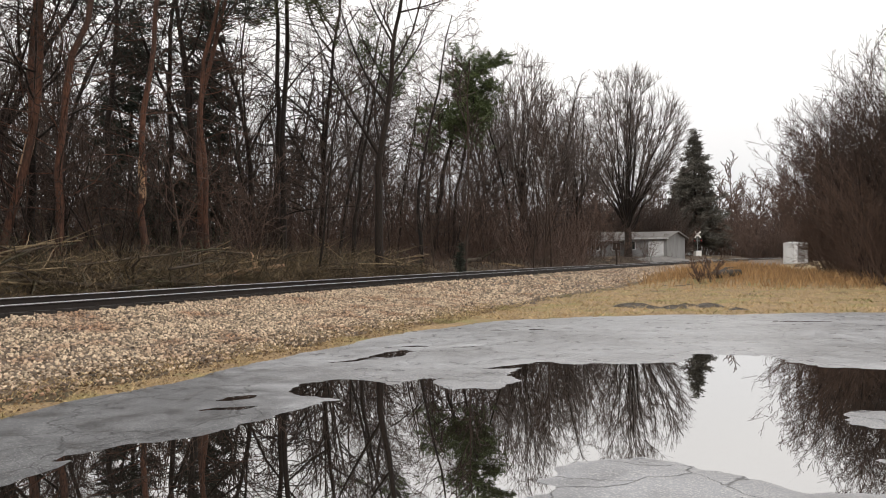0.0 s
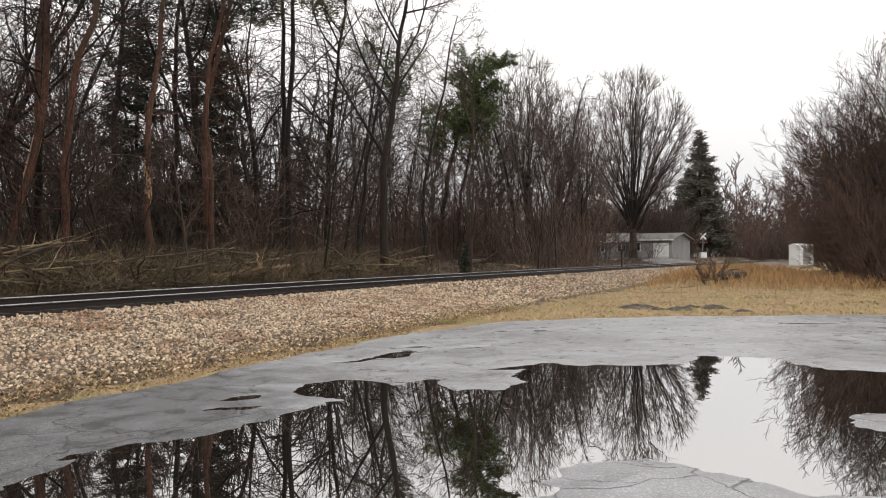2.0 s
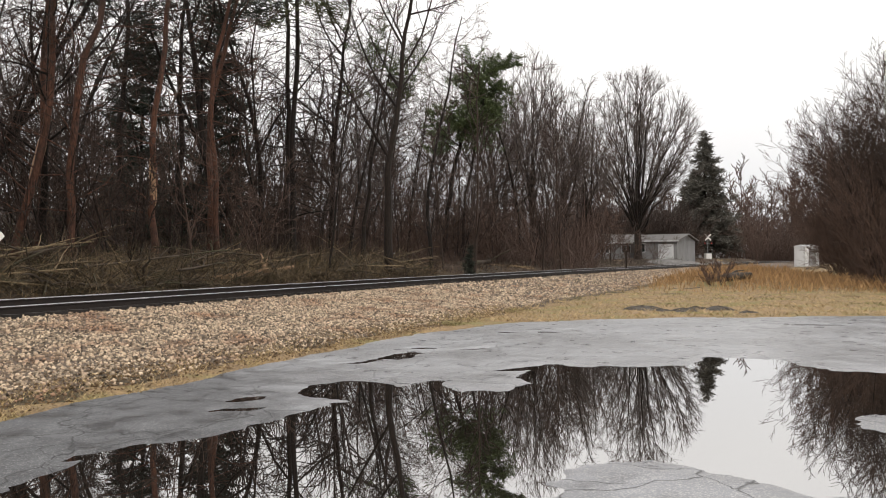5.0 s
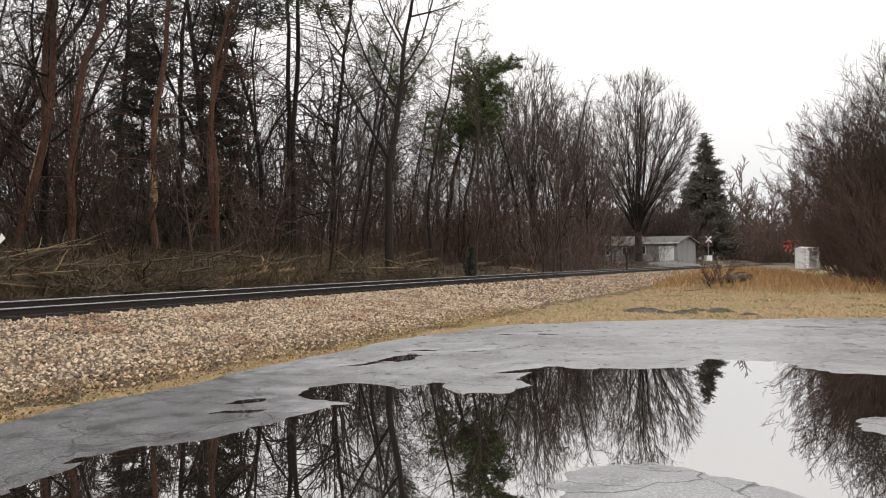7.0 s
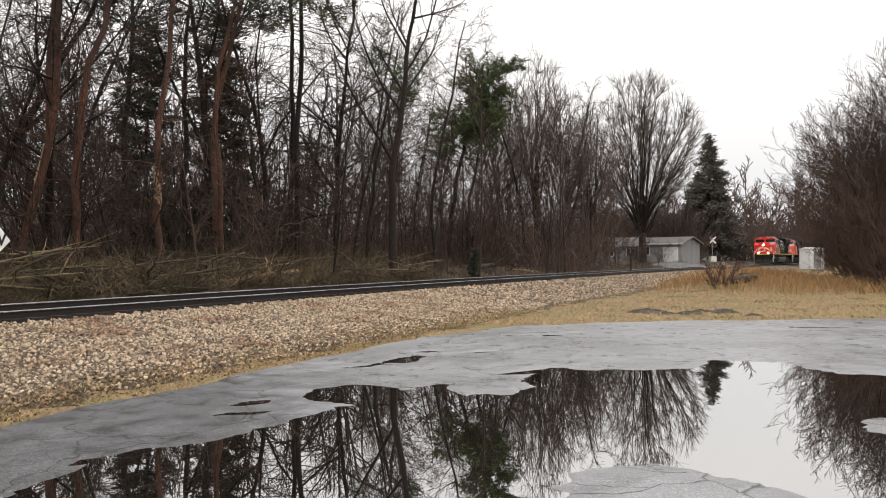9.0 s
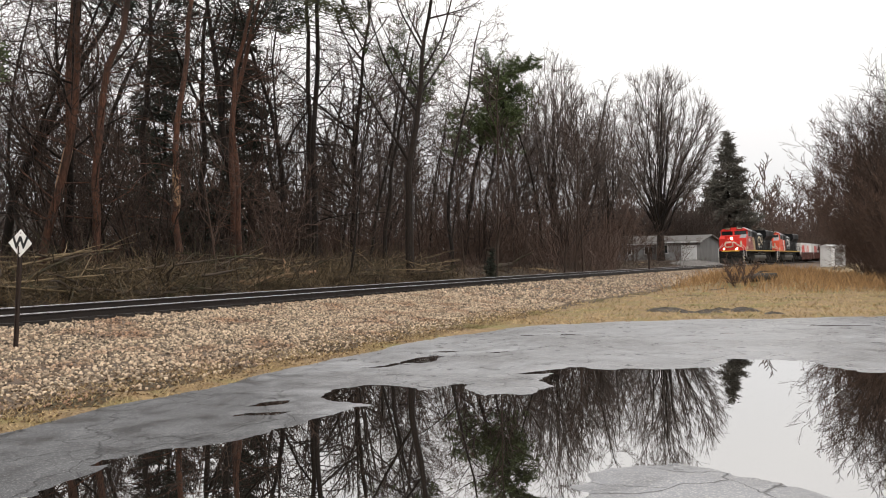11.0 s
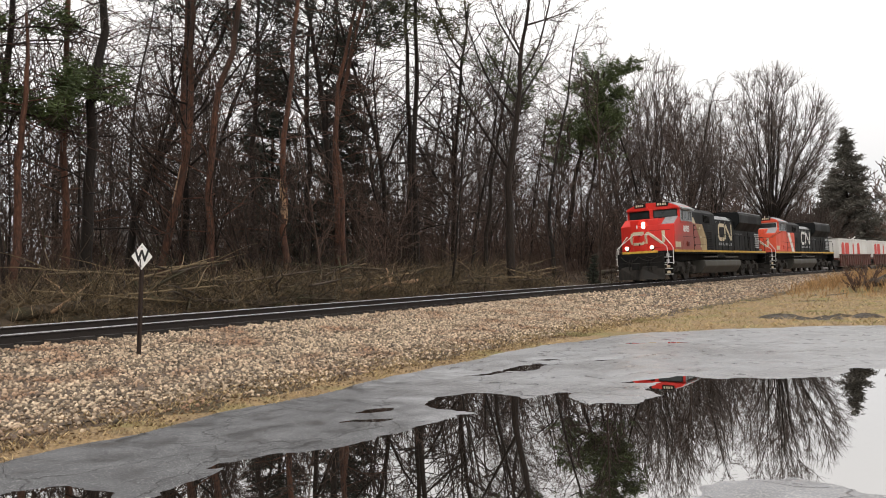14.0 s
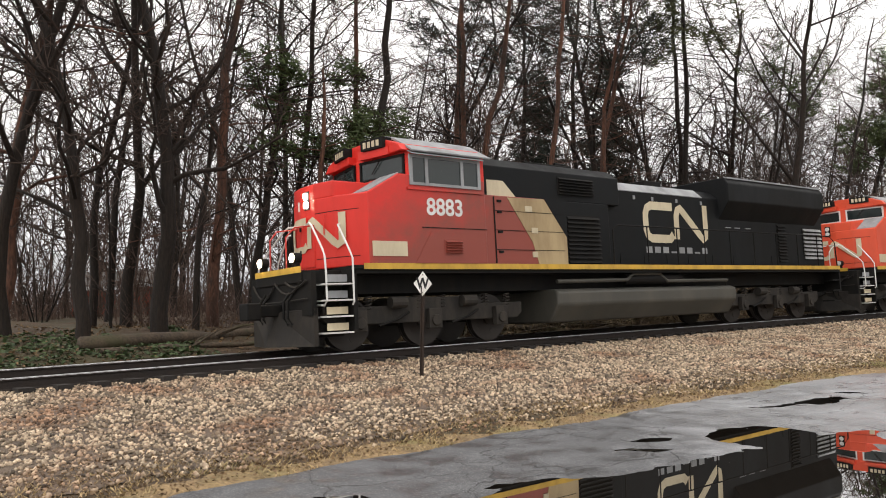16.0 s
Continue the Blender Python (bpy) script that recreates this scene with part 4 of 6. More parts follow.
edge_tree("pine_tree", 321, 37.6, 26, [(-0.4, -0.2), (3, 0), (5.6, 0.2), (7.6, 0.3), (8.4, 0.3)], 0.14, dict(TUFTED, count=(15, 12), angle=(82, 52), ratio=(0.36, 0.34), lift=(0.0, 0.0, 0.03)), PINE_BARK, TWIG, "low pine with flat fans of green needles", (NEEDLE, 75, 0.28, (2,), 5.2))
edge_tree("red_pine", 322, 27.6, 33, [(-0.4, 0), (7.1, 0.19), (12.8, 0.44), (17, 0.6)], 0.16, dict(TUFTED, count=(30, 9), ratio=(0.15, 0.4)), PINE_BARK, TWIG, "tall pine with tufted dull-green crown", (NEEDLE_DULL, 34, 0.26, (2,), 10.5))
edge_tree("red_pine", 323, 17.0, 36, [(-0.4, 0), (7.3, 0.1), (10.9, 0.86), (13.3, 1.56), (17, 2.0)], 0.16, dict(TUFTED, count=(30, 9), ratio=(0.15, 0.4)), PINE_BARK, TWIG, "tall pine with tufted dull-green crown", (NEEDLE_DULL, 34, 0.26, (2,), 10.5))
plant(dull_pine, 21.6, 47, 0, 1.0, first=True)
plant(dull_pine, 17.2, 50, 80, 1.15)
plant(kinds[2], 8.4, 47, 40, 1.0, first=True)
plant(kinds[5], 50.5, 27, 60, 0.9, first=True)
plant(kinds[2], 57.5, 22.5, 120, 0.95)
plant(kinds[0], 39.4, 29, 0, 0.95, first=True)
plant(kinds[1], 40.5, 29.0, 0, 0.95, first=True)
plant(kinds[3], 51.6, 31.0, 90, 0.9, first=True)
plant(kinds[4], 30.0, 34.0, 90, 0.95, first=True)
plant(kinds[5], 16.6, 39, 280, 1.0)
plant(kinds[3], 13.3, 42, 200, 1.0)
plant(kinds[4], 7.6, 46, 10, 1.1)
plant(kinds[1], 1.5, 52, 80, 0.95)
plant(kinds[0], -5.0, 74, 80, 1.15)
plant(kinds[4], -6.0, 80, 200, 1.25)
plant(kinds[1], -7.0, 84, 10, 1.0)
plant(kinds[4], -4.4, 86, 120, 1.3)
for k, (az, dist, size) in enumerate(((-3.8, 78, 1.05), (-5.6, 90, 1.2), (-6.6, 76, 0.95), (-7.6, 92, 1.1), (-8.4, 98, 1.1), (-9.2, 100, 1.0), (-8.0, 84, 0.9), (-5.2, 82, 1.1), (-9.8, 104, 0.95))):
    plant(kinds[(0, 4, 1)[k % 3]], az, dist, 61 * k, size)
plant(sapling, 18.0, 31, 0, 1.0, first=True)
plant(sapling_b, 9.0, 36, 0, 1.0, first=True)
for k, (az, dist, size) in enumerate(((46.0, 24, 0.8), (52.6, 27, 0.9), (58.5, 29, 0.9), (43.0, 31, 0.9))):
    plant(kinds[(0, 1, 4, 3)[k % 4]], az, dist, 83 * k, size, ((-3, 4, 0, 6)[k % 4], (5, -6, 3, -2)[k % 4]))
wood_rng = random.Random(8)
placed = 0
while placed < 95:
    s, d = wood_rng.uniform(-16, 112), -wood_rng.uniform(14, 46) if wood_rng.random() < 0.75 else -wood_rng.uniform(46, 62)
    x, y, _ = on_track(s, d)
    az, dist = math.degrees(math.atan2(-x, y)), math.hypot(x, y)
    if (az > 36 and dist < 36) or az > 64 or az < -9.5 + (dist > 90) * 2 or dist < 23:
        continue
    tallest = 9.0 if az > 1 else (dist * (0.235 if az > -5 else 0.20) + 0.3) / 19
    plant(kinds[wood_rng.randrange(6)], az, dist, wood_rng.uniform(0, 360), min(tallest, wood_rng.uniform(0.72, 1.06)), (wood_rng.uniform(-4, 4), wood_rng.uniform(-4, 4)))
    placed += 1
for k in range(130):
    s, d = wood_rng.uniform(-6, 100), -wood_rng.uniform(8.5, 32)
    x, y, _ = on_track(s, d)
    plant(sapling if k % 2 else sapling_b, math.degrees(math.atan2(-x, y)), math.hypot(x, y), wood_rng.uniform(0, 360), wood_rng.uniform(0.55, 1.1), (wood_rng.uniform(-8, 8), wood_rng.uniform(-8, 8)))

def domed_tree(name, seed, low, middle, wide, high, radius, bark, twig, label, boughs=44, sprays=18):
    """A tree with a short trunk whose limbs fan out to a rounded dome of fine twigs."""
    rng = np.random.default_rng(seed)
    base = tagged(new(name), label, "tree")
    wood, crown = Shape(), Shape()
    wood.tube([(0, 0, -0.4), (0.05, 0, low * 0.5), (0, 0.05, low), (0, 0, low * 1.7)], [radius * 1.3, radius, radius * 0.9, radius * 0.5], 10, caps=False)

    def bow(a, b, lift, n):
        t = np.linspace(0, 1, n)[:, None]
        mid = a + (b - a) * 0.45 + np.array([0, 0, lift])
        p = (1 - t) ** 2 * a + 2 * t * (1 - t) * mid + t * t * b
        p[1:-1] += rng.normal(0, np.linalg.norm(b - a) * 0.012, (n - 2, 3))
        return p

    def shell(scale):
        u, v = rng.uniform(0, 2 * np.pi), math.sin(rng.uniform(-1.15, 1.4))
        f = math.sqrt(max(0.0, 1 - v * v)) * scale * rng.uniform(0.85, 1.12)
        return np.array([math.cos(u) * f * wide, math.sin(u) * f * wide, middle + v * (high - middle) * scale * rng.uniform(0.88, 1.02)])
    for _ in range(boughs):
        tip = shell(0.74)
        root = np.array([0, 0, low * rng.uniform(0.65, 1.5)])
        limb = bow(root, tip, 0.04 * np.linalg.norm(tip - root), 7)
        wood.tube(limb, radius * 0.30 * np.linspace(1, 0.22, 7), 5, caps=False)
        for _ in range(11):
            k = rng.integers(3, 7)
            a = limb[k]
            out = a + (tip - root) / np.linalg.norm(tip - root) * rng.uniform(2.0, 5.5) + rng.normal(0, 1.5, 3)
            e = np.array([out[0] / wide, out[1] / wide, (out[2] - middle) / (high - middle)])
            g = np.linalg.norm(e)
            if g > 0.98:
                out = np.array([0, 0, middle]) + (out - np.array([0, 0, middle])) * (rng.uniform(0.90, 1.0) / g)
            bough = bow(a, out, 0.25, 4)
            crown.tube(bough, np.array([0.045, 0.034, 0.025, 0.016]), 3, caps=False)
            way = (out - a) / (np.linalg.norm(out - a) + 1e-6)
            for _ in range(sprays):
                b0 = bough[rng.integers(1, 4)]
                w = way + rng.normal(0, 0.42, 3) + np.array([0, 0, 0.12])
                crown.tube([b0, b0 + w / np.linalg.norm(w) * rng.uniform(0.6, 1.9)], [0.017, 0.010], 3, caps=False)
    part("trunk", wood, bark, base, smooth=True)
    part("crown", crown, twig, base)
    return base


maple = domed_tree("maple_tree", 121, 4.0, 15.4, 8.2, 25.6, 0.50, BARK, TWIG_GREY, "large bare maple with a round fan-shaped crown of fine twigs")
plant(maple, -13.1, 111, 0, 1.0, first=True)
vase_tree = domed_tree("bare_tree", 123, 5.0, 13.0, 3.4, 20.0, 0.26, BARK, TWIG_GREY, "bare tree with a fan of fine pale twigs at its top", 15, 9)
plant(vase_tree, -5.7, 76, 0, 1.0, first=True)
plant(vase_tree, -8.1, 84, 120, 0.92)
plant(vase_tree, -9.6, 96, 220, 0.88)
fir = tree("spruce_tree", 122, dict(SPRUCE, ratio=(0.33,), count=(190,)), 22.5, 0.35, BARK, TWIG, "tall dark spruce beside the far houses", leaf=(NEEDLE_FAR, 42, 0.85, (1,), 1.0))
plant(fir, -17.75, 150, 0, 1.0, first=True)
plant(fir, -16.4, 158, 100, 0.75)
bush = tree("bare_shrub", 131, dict(SHRUB, count=(9, 6, 5)), 8.0, 0.032, TWIG_RED, TWIG_RED, "dense many-stemmed bare shrub with brown twigs", "shrub", stems=15, splay=0.6, split=0, thick=0.75)
bush_b = tree("bare_shrub", 132, dict(SHRUB, count=(9, 7, 5)), 9.6, 0.040, BARK, TWIG, "dense many-stemmed bare shrub with dark twigs", "shrub", stems=13, splay=0.30, split=0, thick=0.75)
plant(bush, -25.7, 60, 0, 0.86, first=True)
plant(bush_b, -28.4, 45, 0, 1.05, first=True)
for az, dist, size, turn, which in ((-26.2, 70, 0.95, 60, 0), (-26.4, 52, 0.86, 140, 0), (-27.0, 46, 0.66, 200, 0), (-27.6, 50, 0.95, 100, 0), (-27.9, 58, 1.05, 33, 1), (-29.2, 52, 1.18, 280, 1), (-30.4, 46, 1.15, 30, 1),
                                    (-28.3, 43, 0.62, 310, 0), (-29.6, 42, 0.8, 75, 0), (-31.8, 44, 1.15, 15, 1), (-34, 46, 1.2, 10, 1), (-37.5, 43, 1.2, 90, 1), (-27.2, 76, 1.2, 150, 1), (-28.6, 54, 1.15, 222, 0), (-29.8, 50, 1.2, 305, 0), (-27.4, 55, 1.05, 20, 0), (-31.0, 52, 1.3, 170, 0)):
    plant((bush, bush_b)[which], az, dist, turn, size)
juniper = tree("juniper_bush", 133, dict(SPRUCE, count=(60,)), 2.3, 0.06, BARK, TWIG, "small dark evergreen bush beside the track", "shrub", leaf=(NEEDLE_DULL, 110, 0.22, (1,), 0.0))
plant(juniper, -1.2, 45, 0, 1.0, first=True)
shrublet = tree("bare_shrub", 134, dict(SHRUB, depth=2), 1.6, 0.014, TWIG_RED, TWIG_RED, "small bare reddish shrub in the grass", "shrub", stems=7, splay=0.5, split=0)
plant(shrublet, -18.2, 40, 0, 1.0, first=True)


# ---------- thickets, distant woods, litter ----------
def stems(name, roots, height, thick, seed, material, label, category, droop=0.5, lift=0.0, up=1.0):
    """Thin bent canes, two lengths each, of three sides."""
    rng = np.random.default_rng(seed)
    n = len(roots)
    z0 = ground_z(roots[:, 0], roots[:, 1]) - 0.03 + rng.random(n) ** 1.5 * lift
    a = np.column_stack([roots, z0])
    w = rng.normal(size=(n, 3)) * np.array([droop, droop, 0.25]) + np.array([0, 0, up])
    w /= np.linalg.norm(w, axis=1)[:, None]
    h = height * rng.uniform(0.35, 1.2, (n, 1))
    b = a + w * h * 0.55
    w2 = w + rng.normal(size=(n, 3)) * droop * 0.8
    w2 /= np.linalg.norm(w2, axis=1)[:, None]
    c = b + w2 * h * 0.5
    ring = np.array([[1, 0, 0], [-0.5, 0.866, 0], [-0.5, -0.866, 0]])
    r = thick * rng.uniform(0.6, 1.4, (n, 1, 1))
    v = np.concatenate([a[:, None] + ring * r, b[:, None] + ring * r * 0.75, c[:, None] + ring * r * 0.35], 1)
    q = np.array([(0, 1, 4, 3), (1, 2, 5, 4), (2, 0, 3, 5), (3, 4, 7, 6), (4, 5, 8, 7), (5, 3, 6, 8)])
    me = raw_mesh(name, v.reshape(-1, 3), (q[None] + np.arange(n)[:, None, None] * 9).reshape(-1, 4))
    me.materials.append(material)
    return tagged(new(name, me), label, category, kind="stuff")


thicket = tree("thicket", 141, THICKET, 5.0, 0.035, TWIG_RED, TWIG_RED, "tangled leafless reddish thicket", "shrub", stems=6, splay=0.45, split=0)
thicket_b = tree("thicket", 142, THICKET, 6.5, 0.04, BARK, TWIG, "tangled leafless dark thicket", "shrub", stems=6, splay=0.35, split=0)
plant(thicket, 14.0, 36, 0, 1.0, first=True)
for k, (az, dist, size) in enumerate(((-11.2, 92, 1.1), (-12.6, 98, 0.9), (-14.4, 101, 0.7), (-9.6, 88, 1.3), (-16.8, 125, 1.0), (-10.4, 100, 1.5), (-19.5, 150, 1.6), (-20.8, 145, 1.4))):
    plant(thicket, az, dist, 50 * k, size)
plant(thicket_b, 22.5, 31, 0, 1.0, first=True)
for k in range(40):
    s, d = wood_rng.uniform(-5, 95), -wood_rng.uniform(9, 17) - 8 * (k % 3 == 0)
    x, y, _ = on_track(s, d)
    plant((thicket, thicket_b)[k % 2], math.degrees(math.atan2(-x, y)), math.hypot(x, y), wood_rng.uniform(0, 360), wood_rng.uniform(0.6, 1.25))
xy, s, d = scatter(5000, 8, 60, -13, -8.0, 61)
stems("undergrowth", xy, 1.7, 0.008, 62, TWIG_RED, "leafless undergrowth at the edge of the wood", "undergrowth", 0.8)
xy, s, d = scatter(15000, 11.5, 42, -8.8, -4.4, 65)
keep = fbm(xy[:, 0], xy[:, 1], 5.0, 66) > -0.05
stems("brush_pile", xy[keep], 1.2, 0.012, 67, BRUSH, "heap of cut yellowish-brown branches beside the track", "brush pile", 1.6, 0.6, 0.12)
xy, s, d = scatter(2500, 12.5, 42, -8.8, -4.8, 78)
stems("brush_pile", xy, 2.6, 0.017, 79, LOG_BARK, "heavier cut limbs lying across the brush", "brush pile", 1.5, 0.7, 0.15)
az = np.radians(rng.uniform(-10, 34, 8000))
dist = rng.uniform(62, 112, 8000)
stems("undergrowth", np.column_stack([-np.sin(az) * dist, np.cos(az) * dist]), 6.5, 0.034, 83, TWIG_RED, "brown thickets behind the wood", "undergrowth", 0.6)
az = np.radians(rng.uniform(22, 68, 7000))
dist = rng.uniform(38, 85, 7000)
stems("undergrowth", np.column_stack([-np.sin(az) * dist, np.cos(az) * dist]), 3.4, 0.024, 80, TWIG_RED, "brown undergrowth deep in the wood", "undergrowth", 0.7)
az = np.radians(rng.uniform(-28.5, -8.5, 12000))
dist = rng.uniform(165, 240, 12000)
stems("undergrowth", np.column_stack([-np.sin(az) * dist, np.cos(az) * dist]), 9.0, 0.07, 84, TWIG_RED, "brown thickets beyond the crossing", "undergrowth", 0.5)
az = np.radians(rng.uniform(-16.5, -7.0, 6000))
dist = rng.uniform(128, 160, 6000)
stems("undergrowth", np.column_stack([-np.sin(az) * dist, np.cos(az) * dist]), 9.5, 0.055, 85, TWIG, "dark thickets behind the far houses", "undergrowth", 0.5)
xy, s, d = scatter(9000, 11, 36, -8.6, -4.6, 86)
keep = fbm(xy[:, 0], xy[:, 1], 4.0, 87) > -0.2
stems("brush_pile", xy[keep], 0.9, 0.006, 88, BRUSH, "fine tan twigs tangled over the cut branches", "brush pile", 1.2, 0.7, 0.5)
xy, s, d = scatter(3000, 30, 110, -8, -4.6, 68)
stems("brush_pile", xy, 1.0, 0.014, 69, TWIG, "low dark brush along the far side of the track", "brush pile", 1.3)


def woods(name, source, places, seed, material, label):
    """Many small bare trees joined into one mesh."""
    rng = np.random.default_rng(seed)
    crown = [o.data for o in source.children if o.name.startswith(("crown", "trunk"))]
    allv, allf, base = [], [], 0
    for x, y, size in places:
        a = rng.uniform(0, 2 * np.pi)
        rot = np.array([[math.cos(a), -math.sin(a), 0], [math.sin(a), math.cos(a), 0], [0, 0, 1]]) * size
        for me in crown:
            v = np.empty(len(me.vertices) * 3, np.float32)
            me.vertices.foreach_get("co", v)
            f = np.empty(len(me.loops), np.int32)
            me.loops.foreach_get("vertex_index", f)
            allv.append(v.reshape(-1, 3) @ rot.T + np.array([x, y, stand(x, y)]))
            allf.append(f.reshape(-1, 4) + base)
            base += len(me.vertices)
    me = raw_mesh(name, np.concatenate(allv), np.concatenate(allf))
    me.materials.append(material)
    return tagged(new(name, me), label, "woods", kind="stuff")


rng = np.random.default_rng(70)
spots = [(*polar(a, r), k) for a, r, k in zip(rng.uniform(-8, 68, 150), rng.uniform(45, 95, 150), rng.uniform(0.9, 1.5, 150))]
far_tree = tree("bare_tree", 117, SAPLING, 9, 0.06, BARK, TWIG_RED, "bare brown tree at the back of the wood", split=0, thick=1.9)
plant(far_tree, 33.0, 60, 0, 1.3, first=True)
woods("distant_woods", far_tree, spots, 71, TWIG, "distant bare brown woods behind the nearer trees")
spots = [(*polar(a, r), k) for a, r, k in zip(rng.uniform(-33, -8, 90), rng.uniform(180, 240, 90), rng.uniform(1.2, 2.2, 90))]
farther_tree = tree("bare_tree", 118, SAPLING, 9, 0.07, BARK, TWIG_RED, "bare brown tree beyond the crossing", split=0, thick=3.6)
plant(farther_tree, -21.5, 176, 0, 1.3, first=True)
woods("distant_woods", farther_tree, spots, 72, TWIG_RED, "distant bare woods beyond the crossing")
for k, (az, dist, size) in enumerate(((-19.6, 190, 0.8), (-21.0, 180, 0.75), (-22.3, 195, 0.85), (-23.8, 185, 0.9), (-20.4, 215, 1.0), (-25.5, 190, 1.0), (-14.5, 170, 1.0), (-10.5, 130, 1.0), (-9.0, 120, 1.05), (-11.5, 140, 1.1))):
    plant(kinds[k % 5], az, dist, 47 * k, size)


def litter(name, xy, size, seed, material, label, category):
    rng = np.random.default_rng(seed)
    n = len(xy)
    a, t = rng.normal(size=(n, 3)), rng.normal(size=(n, 3))
    a[:, 2] *= 0.35
    a /= np.linalg.norm(a, axis=1)[:, None]
    t[:, 2] *= 0.35
    t = np.cross(a, np.cross(a, t))
    t /= np.linalg.norm(t, axis=1)[:, None] + 1e-6
    k = size * rng.uniform(0.5, 1.3, (n, 1))
    c = np.column_stack([xy, ground_z(xy[:, 0], xy[:, 1]) + 0.02 + rng.random(n) * size * 0.6])
    v = np.stack([c - a * k, c + t * k * 0.6, c + a * k, c - t * k * 0.6], 1)
    me = raw_mesh(name, v.reshape(-1, 3), np.arange(4 * n).reshape(-1, 4))
    me.materials.append(material)
    return tagged(new(name, me), label, category, kind="stuff")


xy, s, d = scatter(20000, -6, 60, -13, -3.6, 73, 1.5)
litter("leaf_litter", xy, 0.055, 74, LEAF, "brown dead leaves strewn on the bank", "leaf litter")
xy, s, d = scatter(14000, 0, 24, 4.7, 6.3, 93)
keep = lot_inside(xy[:, 0], xy[:, 1]) < 0.05
litter("leaf_litter", xy[keep], 0.022, 94, LEAF, "small brown leaves blown along the edge of the ballast", "leaf litter")
xy, s, d = scatter(9000, -7, 8.5, -8.4, -4.4, 75)
keep = fbm(xy[:, 0], xy[:, 1], 3.0, 76) > -0.25
litter("ground_ivy", xy[keep], 0.07, 77, IVY, "patch of green ground ivy on the bank", "ivy")


def fallen(name, s, d, length, radius, turn, rise, label, seed, material=LOG_BARK, limbs=2):
    """A log or heavy branch lying on the bank."""
    rng = np.random.default_rng(seed)
    base = tagged(new(name), label, "log")
    pts = np.column_stack([np.linspace(-length / 2, length / 2, 9), np.cumsum(rng.normal(0, radius * 0.5, 9)), radius * 0.6 + np.linspace(0, rise, 9) + rng.normal(0, radius * 0.15, 9)])
    part("trunk", Shape().tube(pts, radius * np.linspace(1.1, 0.55, 9), 8), material, base, smooth=True)
    for k in range(limbs):
        i = rng.integers(3, 8)
        w = np.array([rng.uniform(0.3, 1.0), rng.choice([-1, 1]) * rng.uniform(0.3, 0.9), rng.uniform(0.1, 0.7)])
        t = np.linspace(0, length * rng.uniform(0.2, 0.4), 5)
        limb = pts[i] + t[:, None] * w + np.column_stack([t * 0, rng.normal(0, 0.05, 5), -0.10 * t * t])
        part("branch", Shape().tube(limb, radius * np.linspace(0.5, 0.15, 5), 6), material, base)
    x, y, _ = on_track(s, d)
    base.matrix_basis = pose(x, y, stand(x, y, 0.02), 0, 0, 90 - math.degrees(TURN) + turn)
    return base


fallen("fallen_log", 9.0, -6.6, 7.0, 0.17, 4, 0.1, "long fallen grey-brown tree trunk lying on the bank", 81, limbs=1)
fallen("fallen_log", 8.0, -5.8, 4.5, 0.09, -6, 0.0, "thin fallen trunk lying on the bare bank", 82)
fallen("fallen_log", 14.2, -6.2, 6.0, 0.15, 10, 0.35, "fallen mossy trunk in the brush pile", 83, limbs=3)
fallen("fallen_branch", 17.4, -5.4, 5.5, 0.10, 168, 0.5, "broken branch with pale split wood in the brush pile", 84, limbs=3)
fallen("fallen_branch", 20.6, -5.6, 6.0, 0.12, 175, 0.2, "long crooked fallen branch with mossy bark", 85, limbs=4)
fallen("fallen_branch", 23.6, -5.2, 4.5, 0.07, 20, 0.1, "pale crooked fallen branch", 86, limbs=4)
fallen("fallen_log", 29.6, -6.6, 5.5, 0.16, 12, 0.75, "dark fallen log sloping up from a pile of limbs", 87, limbs=4)
fallen("fallen_log", 27.0, -6.2, 4.5, 0.14, -14, 0.4, "pale fallen log stripped of bark", 88, BARE_WOOD, 2)
fallen("fallen_log", 33.0, -6.0, 6.0, 0.13, 5, 0.3, "dark fallen log with many limbs", 89, limbs=5)
fallen("fallen_log", 56.0, -8.0, 8.0, 0.20, 4, 0.3, "dark fallen log far along the track", 90, limbs=3)
fallen("fallen_branch", 70.0, -7.5, 7.0, 0.16, 8, 0.5, "dark fallen branch far along the track", 91, limbs=3)
fallen("fallen_branch", 13.4, -6.4, 3.2, 0.045, 40, 0.7, "pale broken branch leaning out of the brush", 92, BARE_WOOD, 2)
limb_rng = random.Random(17)
for k in range(44):
    s = limb_rng.uniform(14, 42)
    far = limb_rng.uniform(4.7, 7.8)
    pale = limb_rng.random()
    made = fallen("cut_branch", s, -far, limb_rng.uniform(2.2, 5.5), limb_rng.uniform(0.018, 0.045), limb_rng.choice((0, 180)) + limb_rng.uniform(-38, 38), limb_rng.uniform(-0.1, 0.7),
                  "long cut tan branch with side limbs in the brush" if pale < 0.7 else "dark cut branch with side limbs in the brush", 200 + k, BRUSH if pale < 0.7 else LOG_BARK, limb_rng.randrange(3, 6))
    made["category"], made["group"] = "branch", "cut branches in the brush"
    made.location.z += limb_rng.uniform(0.1, 0.8)


